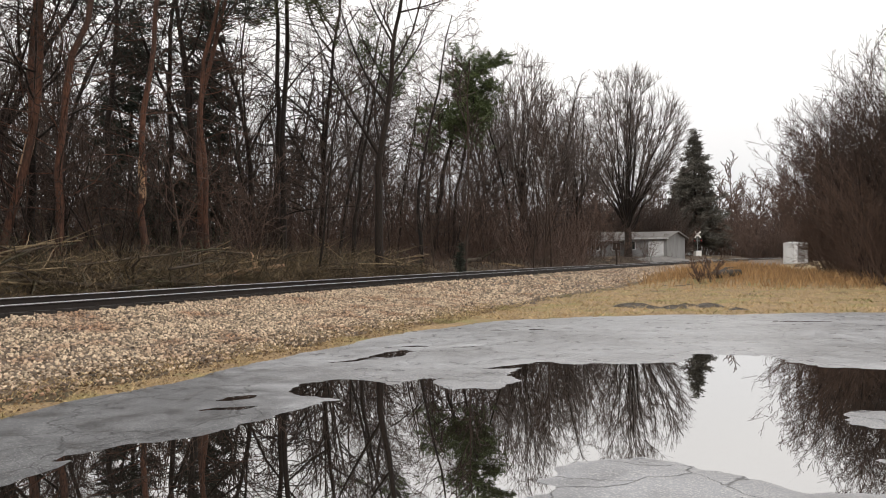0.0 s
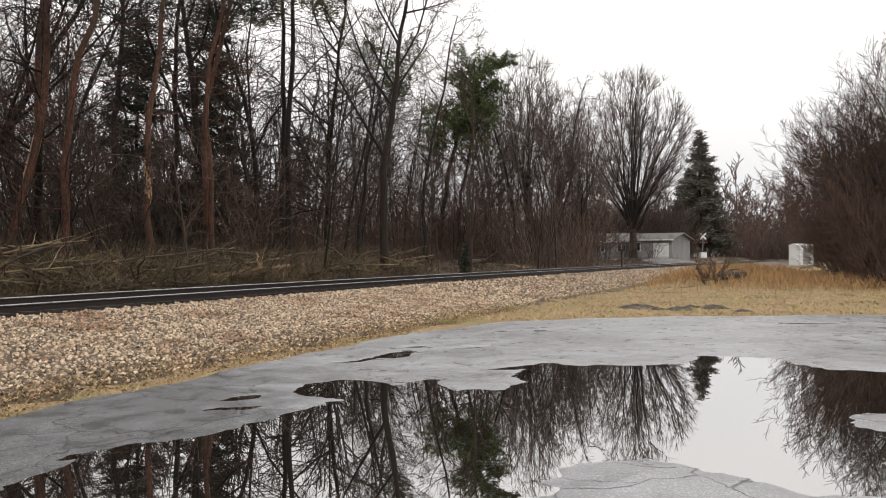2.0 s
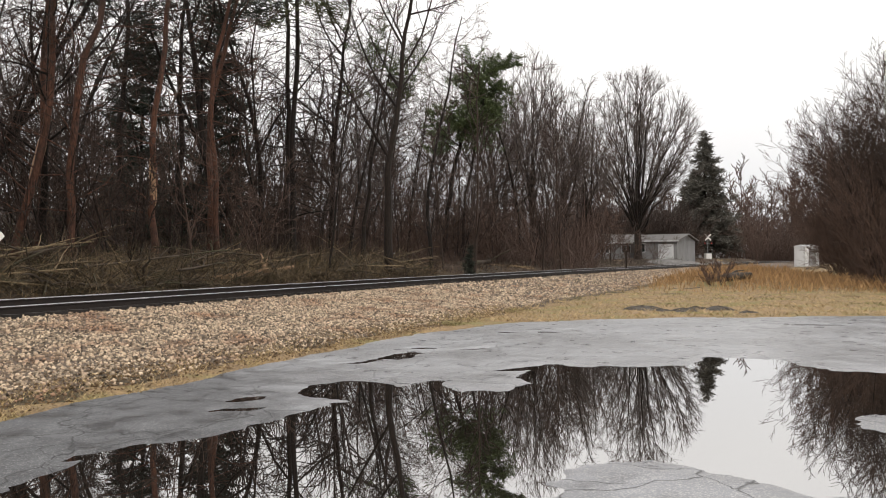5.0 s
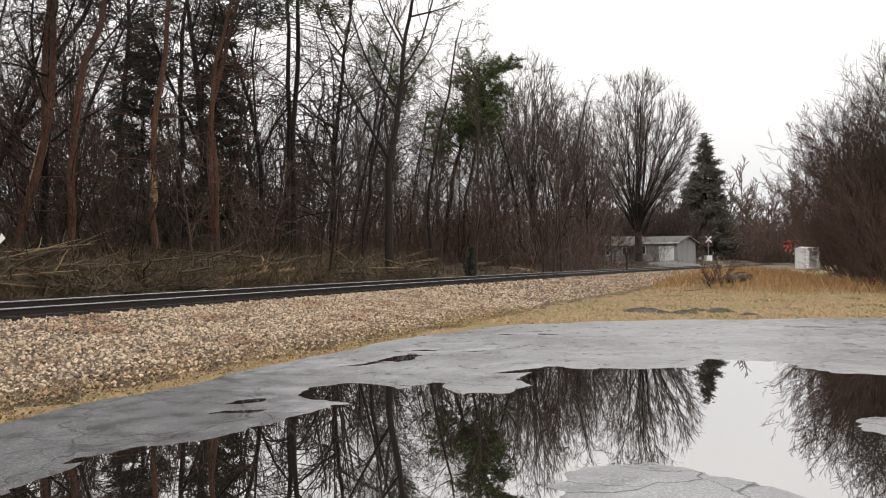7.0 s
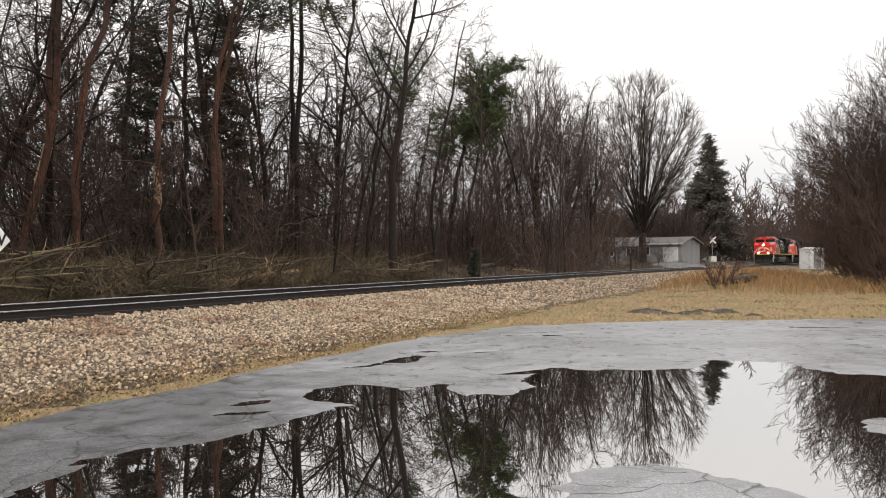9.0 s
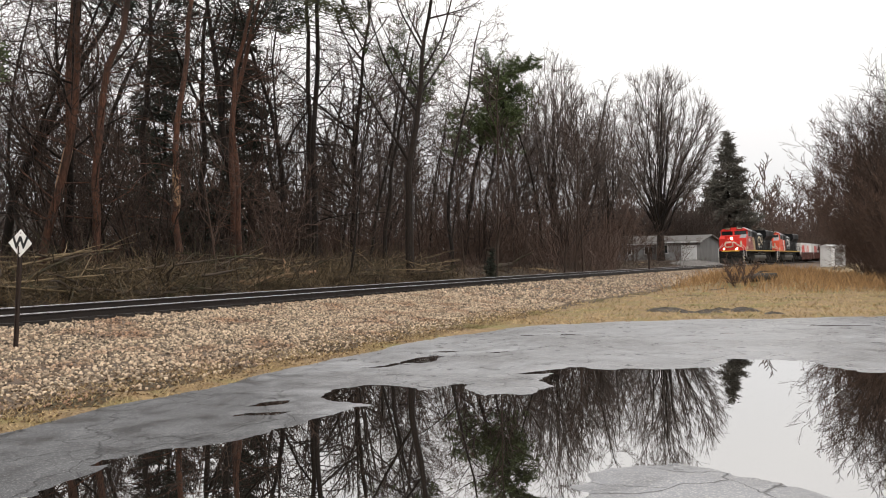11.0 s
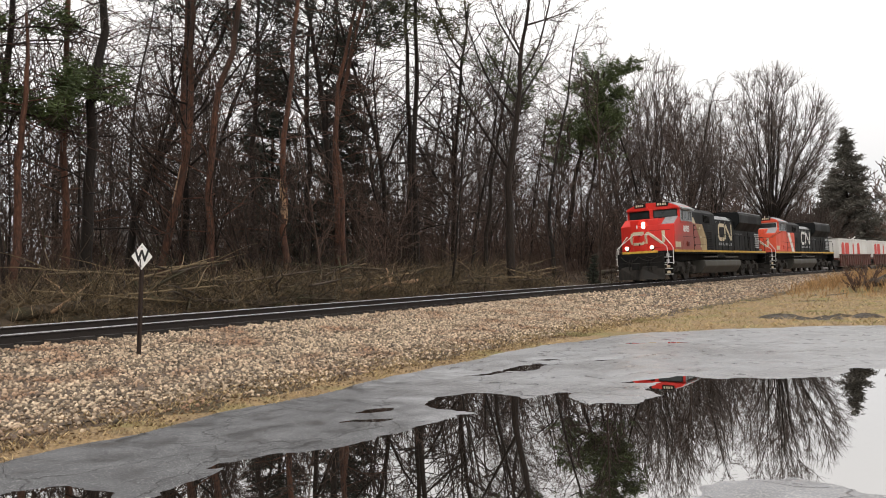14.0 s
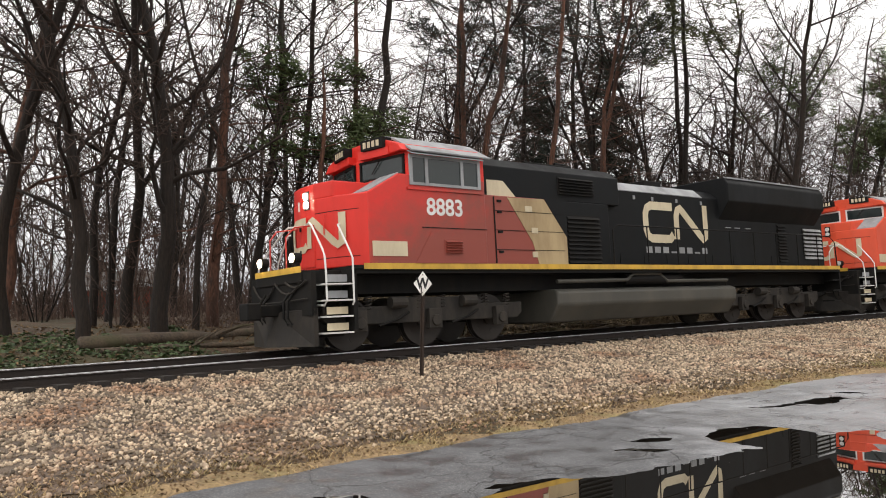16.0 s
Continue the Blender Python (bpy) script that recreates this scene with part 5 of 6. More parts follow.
# ---------- whistle post ----------
def letters(name, words, size, depth, material, parent, m):
    """Raised painted characters as a mesh."""
    cu = bpy.data.curves.new(name, "FONT")
    cu.body, cu.size, cu.extrude, cu.align_x, cu.align_y, cu.offset = words, size, depth, "CENTER", "CENTER", size * (0.018 if len(words) > 1 else 0.03)
    tmp = new(name, cu)
    me = bpy.data.meshes.new_from_object(tmp.evaluated_get(bpy.context.evaluated_depsgraph_get()))
    bpy.data.objects.remove(tmp)
    bpy.data.curves.remove(cu)
    me.materials.clear()
    me.materials.append(material)
    ob = new(name, me)
    ob.parent, ob.matrix_basis = parent, m
    return ob


post = tagged(new("whistle_post"), "white diamond whistle sign with black letter on dark post", "sign")
part("post", Shape().box(-0.028, 0.028, -0.012, 0.012, -0.35, 1.62).box(-0.028, -0.016, -0.035, 0.012, -0.35, 1.62), POST_STEEL, post)
half, r = 0.222, 0.02
diamond = [(0, -half), (r, -half + r), (half - r, -r), (half, 0), (half - r, r), (r, half - r), (0, half), (-r, half - r), (-half + r, r), (-half, 0), (-half + r, -r), (-r, -half + r)]
plate = part("sign_plate", Shape().prism([(a * 0.93, b + 1.66) for a, b in diamond], "y", -0.020, -0.014), SIGN_WHITE, post)
letters("letter", "W", 0.265, 0.002, SIGN_BLACK, plate, pose(0, -0.0225, 1.66, 90, 0, 0))
for z in (1.50, 1.82):
    part("bolt", Shape().disc((0, -0.023, z), "y", 0.009, 0.006, 8), POST_STEEL, post)
post.matrix_basis = pose(-7.23, 12.29, 0.40, 0, 3.4, -8) 

# ---------- heap of mud, stump, gravel pile, marker ----------
clod_rng = np.random.default_rng(91)
for cx, cy, k in ((5.9, 24.8, 1.0), (7.0, 24.3, 0.8), (8.3, 24.9, 0.9), (8.7, 23.6, 0.6), (7.6, 25.0, 0.7), (6.4, 24.4, 0.6)):
    n = 26
    a, rr = np.linspace(0, 2 * np.pi, n, endpoint=False), np.linspace(0, 1, 7)
    verts, faces = [], []
    for j, q in enumerate(rr):
        for i, w in enumerate(a):
            wob = 1 + 0.25 * math.sin(3 * w + cx) + 0.12 * math.sin(7 * w + cy)
            x, y = cx + math.cos(w) * q * 0.62 * k * wob, cy + math.sin(w) * q * 0.34 * k * wob
            verts.append((x, y, stand(x, y, 0.03) + (1 - q * q) * 0.16 * k + clod_rng.uniform(-0.025, 0.03) * (1 - q)))
    faces = [(j * n + i, j * n + (i + 1) % n, (j + 1) * n + (i + 1) % n, (j + 1) * n + i) for j in range(6) for i in range(n)]
    tagged(part("mud_clod", Shape().add(verts, faces), MUD), "dark wet clods of churned mud in the grass", "mud", "clods of mud")
logpile = tagged(new("rotten_log"), "short dark rotten log lying in the grass", "log")
part("trunk", Shape().tube([(-0.9, 0, 0.12), (-0.3, 0.05, 0.2), (0.3, 0, 0.24), (0.9, -0.05, 0.3)], [0.12, 0.2, 0.2, 0.13], 9), MUD, logpile, smooth=True)
part("branch", Shape().tube([(-0.2, 0, 0.3), (0.2, 0.1, 0.5), (0.6, 0.1, 0.52)], [0.07, 0.05, 0.02], 6), MUD, logpile)
logpile.matrix_basis = pose(13.6, 38.6, stand(13.6, 38.6, 0.0), 0, 0, 12)


def mound(name, az, dist, rx, ry, h, material, label, category, seed):
    rng = np.random.default_rng(seed)
    x0, y0 = polar(az, dist)
    n, verts = 30, []
    for q in np.linspace(0, 1, 9):
        for w in np.linspace(0, 2 * np.pi, n, endpoint=False):
            wob = 1 + 0.12 * math.sin(3 * w + seed)
            x, y = x0 + math.cos(w) * q * rx * wob, y0 + math.sin(w) * q * ry * wob
            verts.append((x, y, stand(x, y, 0.1) + h * (1 - q) ** 0.9 + rng.uniform(-0.06, 0.06) * h * (1 - q)))
    faces = [(j * n + i, j * n + (i + 1) % n, (j + 1) * n + (i + 1) % n, (j + 1) * n + i) for j in range(8) for i in range(n)]
    tagged(part(name, Shape().add(verts, faces), material), label, category)


mound("gravel_heap", -15.7, 100, 4.2, 3.0, 1.1, GREY_PILE, "heap of grey gravel beyond the track", "gravel heap", 3)
mound("gravel_heap", -18.2, 112, 2.5, 2.0, 0.7, GREY_PILE, "small heap of grey gravel beyond the track", "gravel heap", 5)
marker = tagged(new("marker_post"), "thin dark marker post beside the track", "post")
part("post", Shape().box(-0.06, 0.06, -0.05, 0.05, -0.3, 1.55).prism([(-0.06, 1.55), (0.06, 1.55), (0.0, 1.63)], "y", -0.05, 0.05), POST_STEEL, marker)
mx, my = polar(-12.3, 66)
marker.matrix_basis = pose(mx, my, stand(mx, my, 0.0))


# ---------- houses and sheds behind the wood and by the crossing ----------
def house(name, az, dist, turn, width, depth, wall, roof, siding, shingle, label, windows=(), doors=(), z=None):
    """A low house: walls of lapped siding, a gabled roof with eaves; openings on its front (-y)."""
    base = tagged(new(name), label, "house")
    body = Shape().box(-width / 2, width / 2, -depth / 2, depth / 2, -0.6, wall)
    body.prism([(-depth / 2, wall), (depth / 2, wall), (0, wall + roof)], "x", -width / 2 + 0.02, width / 2 - 0.02)
    w = part("wall", body, siding, base)
    for k in range(int(wall / 0.3)):
        part("siding_board", Shape().prism([(-depth / 2 - 0.03, 0.3 * k), (-depth / 2, 0.3 * k), (-depth / 2, 0.3 * k + 0.28)], "x", -width / 2, width / 2), siding, w)
    e = 0.45
    slope = roof / (depth / 2)
    top = Shape()
    for sgn in (-1, 1):
        top.prism([(0, wall + roof + 0.02), (0, wall + roof + 0.16), (sgn * (depth / 2 + e), wall - e * slope + 0.14), (sgn * (depth / 2 + e), wall - e * slope)][::sgn], "x", -width / 2 - e, width / 2 + e)
    part("roof", top, shingle, base)
    part("fascia", Shape().box(-width / 2 - e, width / 2 + e, -depth / 2 - e - 0.03, -depth / 2 - e, wall - e * slope - 0.06, wall - e * slope + 0.13), SIDING_WHITE, base, "white eaves board")
    for cx, cz, ww, hh in windows:
        win = part("window", Shape().box(cx - ww / 2, cx + ww / 2, -depth / 2 - 0.05, -depth / 2 - 0.035, cz - hh / 2, cz + hh / 2), GLASS, base)
        fr = Shape()
        for a, b, c, dd in ((cx - ww / 2 - 0.08, cx + ww / 2 + 0.08, cz + hh / 2, cz + hh / 2 + 0.08), (cx - ww / 2 - 0.08, cx + ww / 2 + 0.08, cz - hh / 2 - 0.08, cz - hh / 2),
                            (cx - ww / 2 - 0.08, cx - ww / 2, cz - hh / 2, cz + hh / 2), (cx + ww / 2, cx + ww / 2 + 0.08, cz - hh / 2, cz + hh / 2), (cx - 0.03, cx + 0.03, cz - hh / 2, cz + hh / 2)):
            fr.box(a, b, -depth / 2 - 0.09, -depth / 2 - 0.03, c, dd)
        part("window_frame", fr, SIDING_WHITE, win)
    for cx, ww, hh in doors:
        door = part("door", Shape().box(cx - ww / 2, cx + ww / 2, -depth / 2 - 0.07, -depth / 2 - 0.03, 0, hh), SIDING_WHITE, base, "white door")
        for k in range(1, 4):
            part("door_panel", Shape().box(cx - ww / 2 + 0.1, cx + ww / 2 - 0.1, -depth / 2 - 0.09, -depth / 2 - 0.07, hh * k / 4 - hh * 0.2, hh * k / 4 + hh * 0.02), SIDING_WHITE, door)
    x, y = polar(az, dist)
    base.matrix_basis = pose(x, y, stand(x, y, 0.0) if z is None else z, 0, 0, turn)
    return base


house("house", -14.9, 118, -38, 6.4, 6.5, 2.7, 0.8, SIDING, SHINGLE, "low grey-sided house with a pale garage door", [(-2.0, 1.7, 1.0, 1.1)], [(1.6, 2.2, 2.2)], 1.25)
house("house", -11.4, 121, 10, 9.0, 7.0, 2.5, 1.1, SIDING, SHINGLE, "low grey house with a shingle roof behind the trees", [(-2.6, 1.5, 1.2, 1.0), (0.6, 1.5, 1.2, 1.0)], [(3.0, 1.0, 2.05)], 1.3)
house("mobile_home", -18.3, 172, 25, 13, 4.2, 2.7, 0.6, SIDING_WHITE, SHINGLE, "white mobile home beyond the crossing", [(-4.5, 1.6, 1.2, 1.0), (0, 1.6, 1.6, 1.0), (4, 1.6, 1.2, 1.0)], [(2.2, 0.9, 2.05)], 1.4)
house("white_house", 26.2, 74, 20, 12, 7, 2.7, 1.3, SIDING_WHITE, SHINGLE, "white house glimpsed through the trunks", [(-4, 1.5, 1.6, 1.2), (0, 1.5, 1.6, 1.2), (4, 1.5, 1.6, 1.2)], [(2, 1.0, 2.05)], 1.75)
house("white_house", 31.5, 70, 30, 10, 7, 2.7, 1.3, SIDING_WHITE, SHINGLE, "white house with a low roof behind the wood", [(-3, 1.5, 1.6, 1.2), (2, 1.5, 1.6, 1.2)], [], 1.75)
house("white_house", 2.2, 100, 0, 7, 6, 2.6, 1.2, SIDING_WHITE, SHINGLE, "small white house seen between far trunks", [(-1.5, 1.5, 1.2, 1.1)], [], 1.75)
house("red_shed", 52.4, 52, 48, 2.2, 2.6, 2.0, 0.7, SIDING_RED, SHINGLE, "red wooden shed seen through the trunks", [], [], 1.5)
house("red_shed", 49.4, 53, 48, 1.8, 2.6, 2.2, 0.7, SIDING_RED, SHINGLE, "small red wooden shed behind the trees", [], [], 1.5)
cabin = tagged(new("relay_cabinet"), "white steel equipment cabinet beside the line", "cabinet")
part("body", Shape().box(-1.0, 1.0, -1.0, 1.0, 0, 2.5), SIDING_WHITE, cabin, bevel=0.03)
part("roof", Shape().prism([(-1.1, 2.5), (1.1, 2.5), (0, 2.72)], "x", -1.1, 1.1), SIDING_WHITE, cabin)
part("door", Shape().box(-0.5, 0.5, -1.03, -1.0, 0.2, 2.2), SIDING, cabin)
kx, ky = polar(-23.9, 108)
cabin.matrix_basis = pose(kx, ky, 0.35, 0, 0, 15)

signal = tagged(new("crossing_signal"), "railway crossing signal with a white crossbuck and lamps", "signal")
part("mast", Shape().tube([(0, 0, -0.5), (0, 0, 4.4)], 0.07, 8), SILVER, signal)
for a in (42, -42):
    c, s_ = math.cos(radians(a)), math.sin(radians(a))
    board = Shape().add([(c * u - s_ * v, yy, 3.7 + s_ * u + c * v) for yy in (-0.12, -0.09) for u, v in ((-0.75, -0.12), (0.75, -0.12), (0.75, 0.12), (-0.75, 0.12))],
                        [(0, 1, 2, 3), (7, 6, 5, 4), (0, 4, 5, 1), (1, 5, 6, 2), (2, 6, 7, 3), (3, 7, 4, 0)])
    part("crossbuck_board", board, SIGN_WHITE, signal)
part("lamp_bar", Shape().box(-0.75, 0.75, -0.06, 0.0, 2.65, 2.75), SILVER, signal)
for x in (-0.6, 0.6):
    lamp = part("lamp", Shape().disc((x, -0.12, 2.7), "y", 0.28, 0.06, 16), STEEL_DARK, signal)
    part("lens", Shape().disc((x, -0.17, 2.7), "y", 0.11, 0.04, 12), BOX_RED, lamp)
part("base", Shape().box(-0.5, 0.5, -0.4, 0.4, -0.4, 1.0), SIGN_WHITE, signal, "white relay box at the foot of the mast")
gx, gy = polar(-17.75, 140)
signal.matrix_basis = pose(gx, gy, 1.2, 0, 0, 12)


# ---------- the train ----------
def band(path, width, place, thick=0.004):
    """A flat stripe of even width along a path in two dimensions, set on a wall by place(p, q, proud)."""
    dense = []
    for (a, b), (c, e) in zip(path, path[1:]):
        k = max(1, int(math.hypot(c - a, e - b) / 0.12))
        dense += [(a + (c - a) * i / k, b + (e - b) * i / k) for i in range(k)]
    dense.append(path[-1])
    pts = np.array(dense)
    way = np.gradient(pts, axis=0)
    way /= np.linalg.norm(way, axis=1)[:, None]
    side = np.column_stack([-way[:, 1], way[:, 0]]) * width / 2
    ring = []
    for (l, r) in zip(pts + side, pts - side):
        ring += [place(*l, 0.0), place(*l, thick), place(*r, thick), place(*r, 0.0)]
    n = len(pts)
    faces = [(4 * i + j, 4 * i + (j + 1) % 4, 4 * i + 4 + (j + 1) % 4, 4 * i + 4 + j) for i in range(n - 1) for j in range(4)]
    return Shape().add(ring, faces + [(0, 1, 2, 3), (4 * n - 1, 4 * n - 2, 4 * n - 3, 4 * n - 4)])


def emblem(parent, width, height, stroke, place, material):
    """Two linked rounded strips: an open ring, and a strip that goes up, slants down and turns up again; p from 0 to width."""
    w, h, r = width * 0.44, height, stroke * 1.1
    lo, hi, e = stroke / 2, h - stroke / 2, stroke / 2
    k = r * 0.3
    ring = [(w, hi), (e + r, hi), (e + k, hi - k), (e, hi - r), (e, lo + r), (e + k, lo + k), (e + r, lo), (w - r * 0.6, lo), (w, lo + r * 0.5)]
    part("emblem_ring", band(ring, stroke, place), material, parent)
    x0, x1 = w + stroke * 0.75, width - stroke / 2
    strip_path = [(x0, lo), (x0, hi - r), (x0 + k, hi - k), (x0 + r * 0.8, hi - stroke * 0.1), (x0 + r * 1.3, hi - k * 1.6), (x1 - r * 1.1, lo + k * 1.6), (x1 - r * 0.6, lo + stroke * 0.1), (x1 - k * 0.3, lo + k * 1.4), (x1, lo + r), (x1, h)]
    part("emblem_strip", band(strip_path, stroke, lambda p, q, d: place(p, q, d + 0.001)), material, parent)


def nose_x(y):
    """How far forward the blunt, slightly pointed nose stands at this distance from the middle."""
    return float(np.interp(abs(y), [0, 0.30, 0.85, 1.53], [0.52, 0.50, 0.36, 0.0]))


def slats(parent, name, x0, x1, z0, z1, n, y, material, frame_material):
    """A louvred opening on a side wall."""
    g = part(name, Shape().box(x0, x1, y, y + 0.012, z0, z1), frame_material, parent)
    step = (z1 - z0) / n
    for k in range(n):
        z = z0 + k * step
        part("slat", Shape().prism([(y + 0.012, z + step * 0.05), (y + 0.07, z + step * 0.05), (y + 0.012, z + step * 0.72)], "x", x0 + 0.03, x1 - 0.03), material, g)
    return g


WHEEL_R = 0.53
WHEELS = []


def wheelset(parent, x, r=WHEEL_R):
    s = Shape()
    for y in (-GAUGE / 2, GAUGE / 2):
        o = 1 if y > 0 else -1
        s.disc((0, y, 0), "y", r, 0.12, 28).disc((0, y - o * 0.075, 0), "y", r + 0.028, 0.03, 28).disc((0, y + o * 0.07, 0), "y", r * 0.3, 0.06, 12)
        for k in range(5):
            a = k * 2 * math.pi / 5
            s.disc((math.cos(a) * r * 0.6, y + o * 0.062, math.sin(a) * r * 0.6), "y", r * 0.13, 0.01, 8)
    s.disc((0, 0, 0), "y", 0.09, 1.5, 10)
    w = part("wheelset", s, WHEEL_STEEL, parent)
    w.matrix_basis = pose(x, 0, r)
    return w


def locomotive_truck(parent, x, spread):
    """A three-axle truck; x: its middle, behind the cab's front edge."""
    t = new("truck")
    t.parent, t.matrix_basis = parent, pose(x, 0, 0)
    for y in (-1, 1):
        yy = sorted((y * 0.98, y * 1.16))
        f = Shape().prism([(-spread - 0.75, 0.62), (-spread - 0.6, 0.50), (spread + 0.6, 0.50), (spread + 0.75, 0.62), (spread + 0.75, 0.86), (spread * 0.55, 0.86), (spread * 0.45, 1.02), (-spread * 0.45, 1.02), (-spread * 0.55, 0.86), (-spread - 0.75, 0.86)], "y", *yy)
        part("side_frame", f, TRUCK_STEEL, t, bevel=0.02)
        for ax in (-spread, 0, spread):
            o = sorted((y * 1.16, y * 1.30))
            part("axle_box", Shape().box(ax - 0.17, ax + 0.17, *o, 0.36, 0.78).disc((ax, y * 1.32, 0.53), "y", 0.12, 0.06, 12), TRUCK_STEEL, t, bevel=0.015)
            for dx in (-0.32, 0.32):
                coil = [(ax + dx + 0.075 * math.cos(q), y * 1.10 + 0.075 * math.sin(q), 0.80 + 0.012 * q) for q in np.arange(0, 22, 0.9)]
                part("spring", Shape().tube(coil, 0.018, 5), TRUCK_STEEL, t)
        for dx in (-spread * 0.5, spread * 0.5):
            part("brake_cylinder", Shape().disc((dx, y * 1.26, 0.92), "x", 0.12, 0.38, 12), TRUCK_STEEL, t)
            part("brake_rod", Shape().tube([(dx - 0.3, y * 1.22, 0.72), (dx, y * 1.24, 0.58), (dx + 0.45, y * 1.22, 0.46)], 0.028, 6), STEEL_DARK, t)
        part("sand_pipe", Shape().tube([(spread + 0.65, y * 1.1, 1.2), (spread + 0.72, y * 1.05, 0.6), (spread + 0.55, y * 0.85, 0.15)], 0.02, 6), TRUCK_STEEL, t)
    for ax in (-spread, 0, spread):
        WHEELS.append(wheelset(t, ax))


def handrail(parent, points, material, r=0.020):
    part("handrail", Shape().tube(points, r, 7), material, parent)


def locomotive(name, label, paint, nose_paint, lead):
    """x forward from the front edge of the cab's side, y to the train's left, z up from the rail."""
    L = tagged(new(name), label, "locomotive")
    back = -19.3 if lead else -19.6
    part("underframe", Shape().prism([(-0.95, 1.12), (0.95, 1.12), (0.95, 1.50), (1.50, 1.50), (1.50, 1.598), (-1.50, 1.598), (-1.50, 1.50), (-0.95, 1.50)], "x", back, 0.36), STEEL_DARK, L)
    part("walkway", Shape().box(back, 0.36, -1.54, 1.54, 1.60, 1.66), STEEL_DARK, L)
    part("sill_stripe", Shape().box(back, 0.15, 1.54, 1.552, 1.58, 1.70).box(back, 0.15, -1.552, -1.54, 1.58, 1.70).box(back - 0.012, back, -1.35, 1.35, 1.58, 1.70), YELLOW, L, "dirty yellow stripe along the sill")
    # cab
    cab = part("cab", Shape().prism([(0.0, 1.66), (0.0, 3.12), (-0.75, 3.54), (-3.08, 3.54), (-3.08, 1.66)], "y", -1.55, 1.55), paint, L, bevel=0.03)
    fore = [(-3.08, -1.545), (-1.06, -1.545), (-0.80, -0.2), (-0.80, 0.2), (-1.06, 1.545), (-3.08, 1.545)]
    part("cab_upper", Shape().prism(fore, "z", 3.36, 4.06), nose_paint if lead else paint, cab, bevel=0.02)
    part("anti_glare_panel", Shape().add([(-0.04, 0.82, 3.162), (-0.04, 1.51, 3.162), (-0.78, 1.51, 3.572), (-0.78, 0.82, 3.572), (-0.04, 0.82, 3.06), (-0.04, 1.51, 3.06), (-0.78, 1.51, 3.50), (-0.78, 0.82, 3.50)],
         [(0, 1, 2, 3), (7, 6, 5, 4), (0, 4, 5, 1), (1, 5, 6, 2), (2, 6, 7, 3), (3, 7, 4, 0)]), ROOF_GREY, cab, "grey anti-glare panel before the windshield")
    part("cab_roof", Shape().prism([(-1.56, 4.04), (1.56, 4.04), (1.42, 4.20), (0.9, 4.38), (0.35, 4.44), (-0.35, 4.44), (-0.9, 4.38), (-1.42, 4.20)], "x", -3.05, -0.86), nose_paint if lead else paint, cab, bevel=0.02)
    part("roof_sheet", Shape().prism([(1.70, 4.00), (1.71, 4.03), (1.05, 4.40), (0.75, 4.50), (0.75, 4.46), (1.03, 4.36)], "x", -3.14, -1.02), ROOF_GREY, cab, "weathered grey roof sheet")
    for sgn in (1, -1):
        def brow(y0, y1, z0, z1, out, deep):
            pts = []
            for off in (out, out - deep):
                pts += [(-0.72 - 0.19 * (abs(y) - 0.2) + off, sgn * y, z) for y, z in ((y0, z0), (y1, z0), (y1, z1), (y0, z1))]
            return Shape().add(pts, [(0, 1, 2, 3), (7, 6, 5, 4), (0, 4, 5, 1), (1, 5, 6, 2), (2, 6, 7, 3), (3, 7, 4, 0)])
        board = part("number_board", brow(0.34, 0.98, 4.20, 4.42, 0.10, 0.30), STEEL_DARK, cab)
        for k in range(4):
            part("number_bar", brow(0.42 + 0.13 * k, 0.50 + 0.13 * k, 4.245, 4.375, 0.108, 0.01), CREAM, board)
        part("brow", brow(0.20, 1.10, 4.03, 4.19, 0.05, 0.25), nose_paint if lead else paint, cab)

    def shield(sgn, low=3.60, high=3.95):
        def at(y, off):
            return -0.80 - 0.193 * (y - 0.2) + off
        def pane_shape(y0, y1, z0, z1, off, deep):
            pts = [(at(y, off - d), sgn * y, z) for d in (0, deep) for y, z in ((y0, z0), (y1, z0), (y1, z1), (y0, z1))]
            return [pts, [(0, 1, 2, 3), (7, 6, 5, 4), (0, 4, 5, 1), (1, 5, 6, 2), (2, 6, 7, 3), (3, 7, 4, 0)]]
        pane = part("windshield", Shape().add(*pane_shape(0.16, 1.36, low, high, 0.014, 0.02)), GLASS, cab)
        fr = Shape()
        for a, b, c, d in ((0.11, 1.41, high, high + 0.05), (0.11, 1.41, low - 0.05, low), (0.11, 0.16, low, high), (1.36, 1.41, low, high)):
            fr.add(*pane_shape(a, b, c, d, 0.035, 0.04))
        part("window_frame", fr, STEEL_DARK if lead else WHITE, pane)
        part("wiper", Shape().tube([(at(0.75, 0.05), sgn * 0.75, high), (at(0.5, 0.05), sgn * 0.5, low + 0.1)], 0.012, 5), STEEL_DARK, pane)
    shield(1)
    shield(-1)
    for sgn in (1, -1):
        y = sgn * 1.55
        ys = sorted((y, y + sgn * 0.012))
        yf = sorted((y, y + sgn * 0.035))
        for a, b in ((-1.42, -1.10), (-2.38, -1.50), (-2.86, -2.46)):
            part("side_window", Shape().box(a, b, *ys, 3.38, 3.90), GLASS, cab)
        fr = Shape()
        for a, b, c, d in ((-2.94, -1.02, 3.90, 3.96), (-2.94, -1.02, 3.32, 3.38), (-2.94, -2.86, 3.38, 3.90), (-1.10, -1.02, 3.38, 3.90), (-2.46, -2.38, 3.38, 3.90), (-1.50, -1.42, 3.38, 3.90)):
            fr.box(a, b, *yf, c, d)
        part("window_frame", fr, ROOF_GREY, cab)
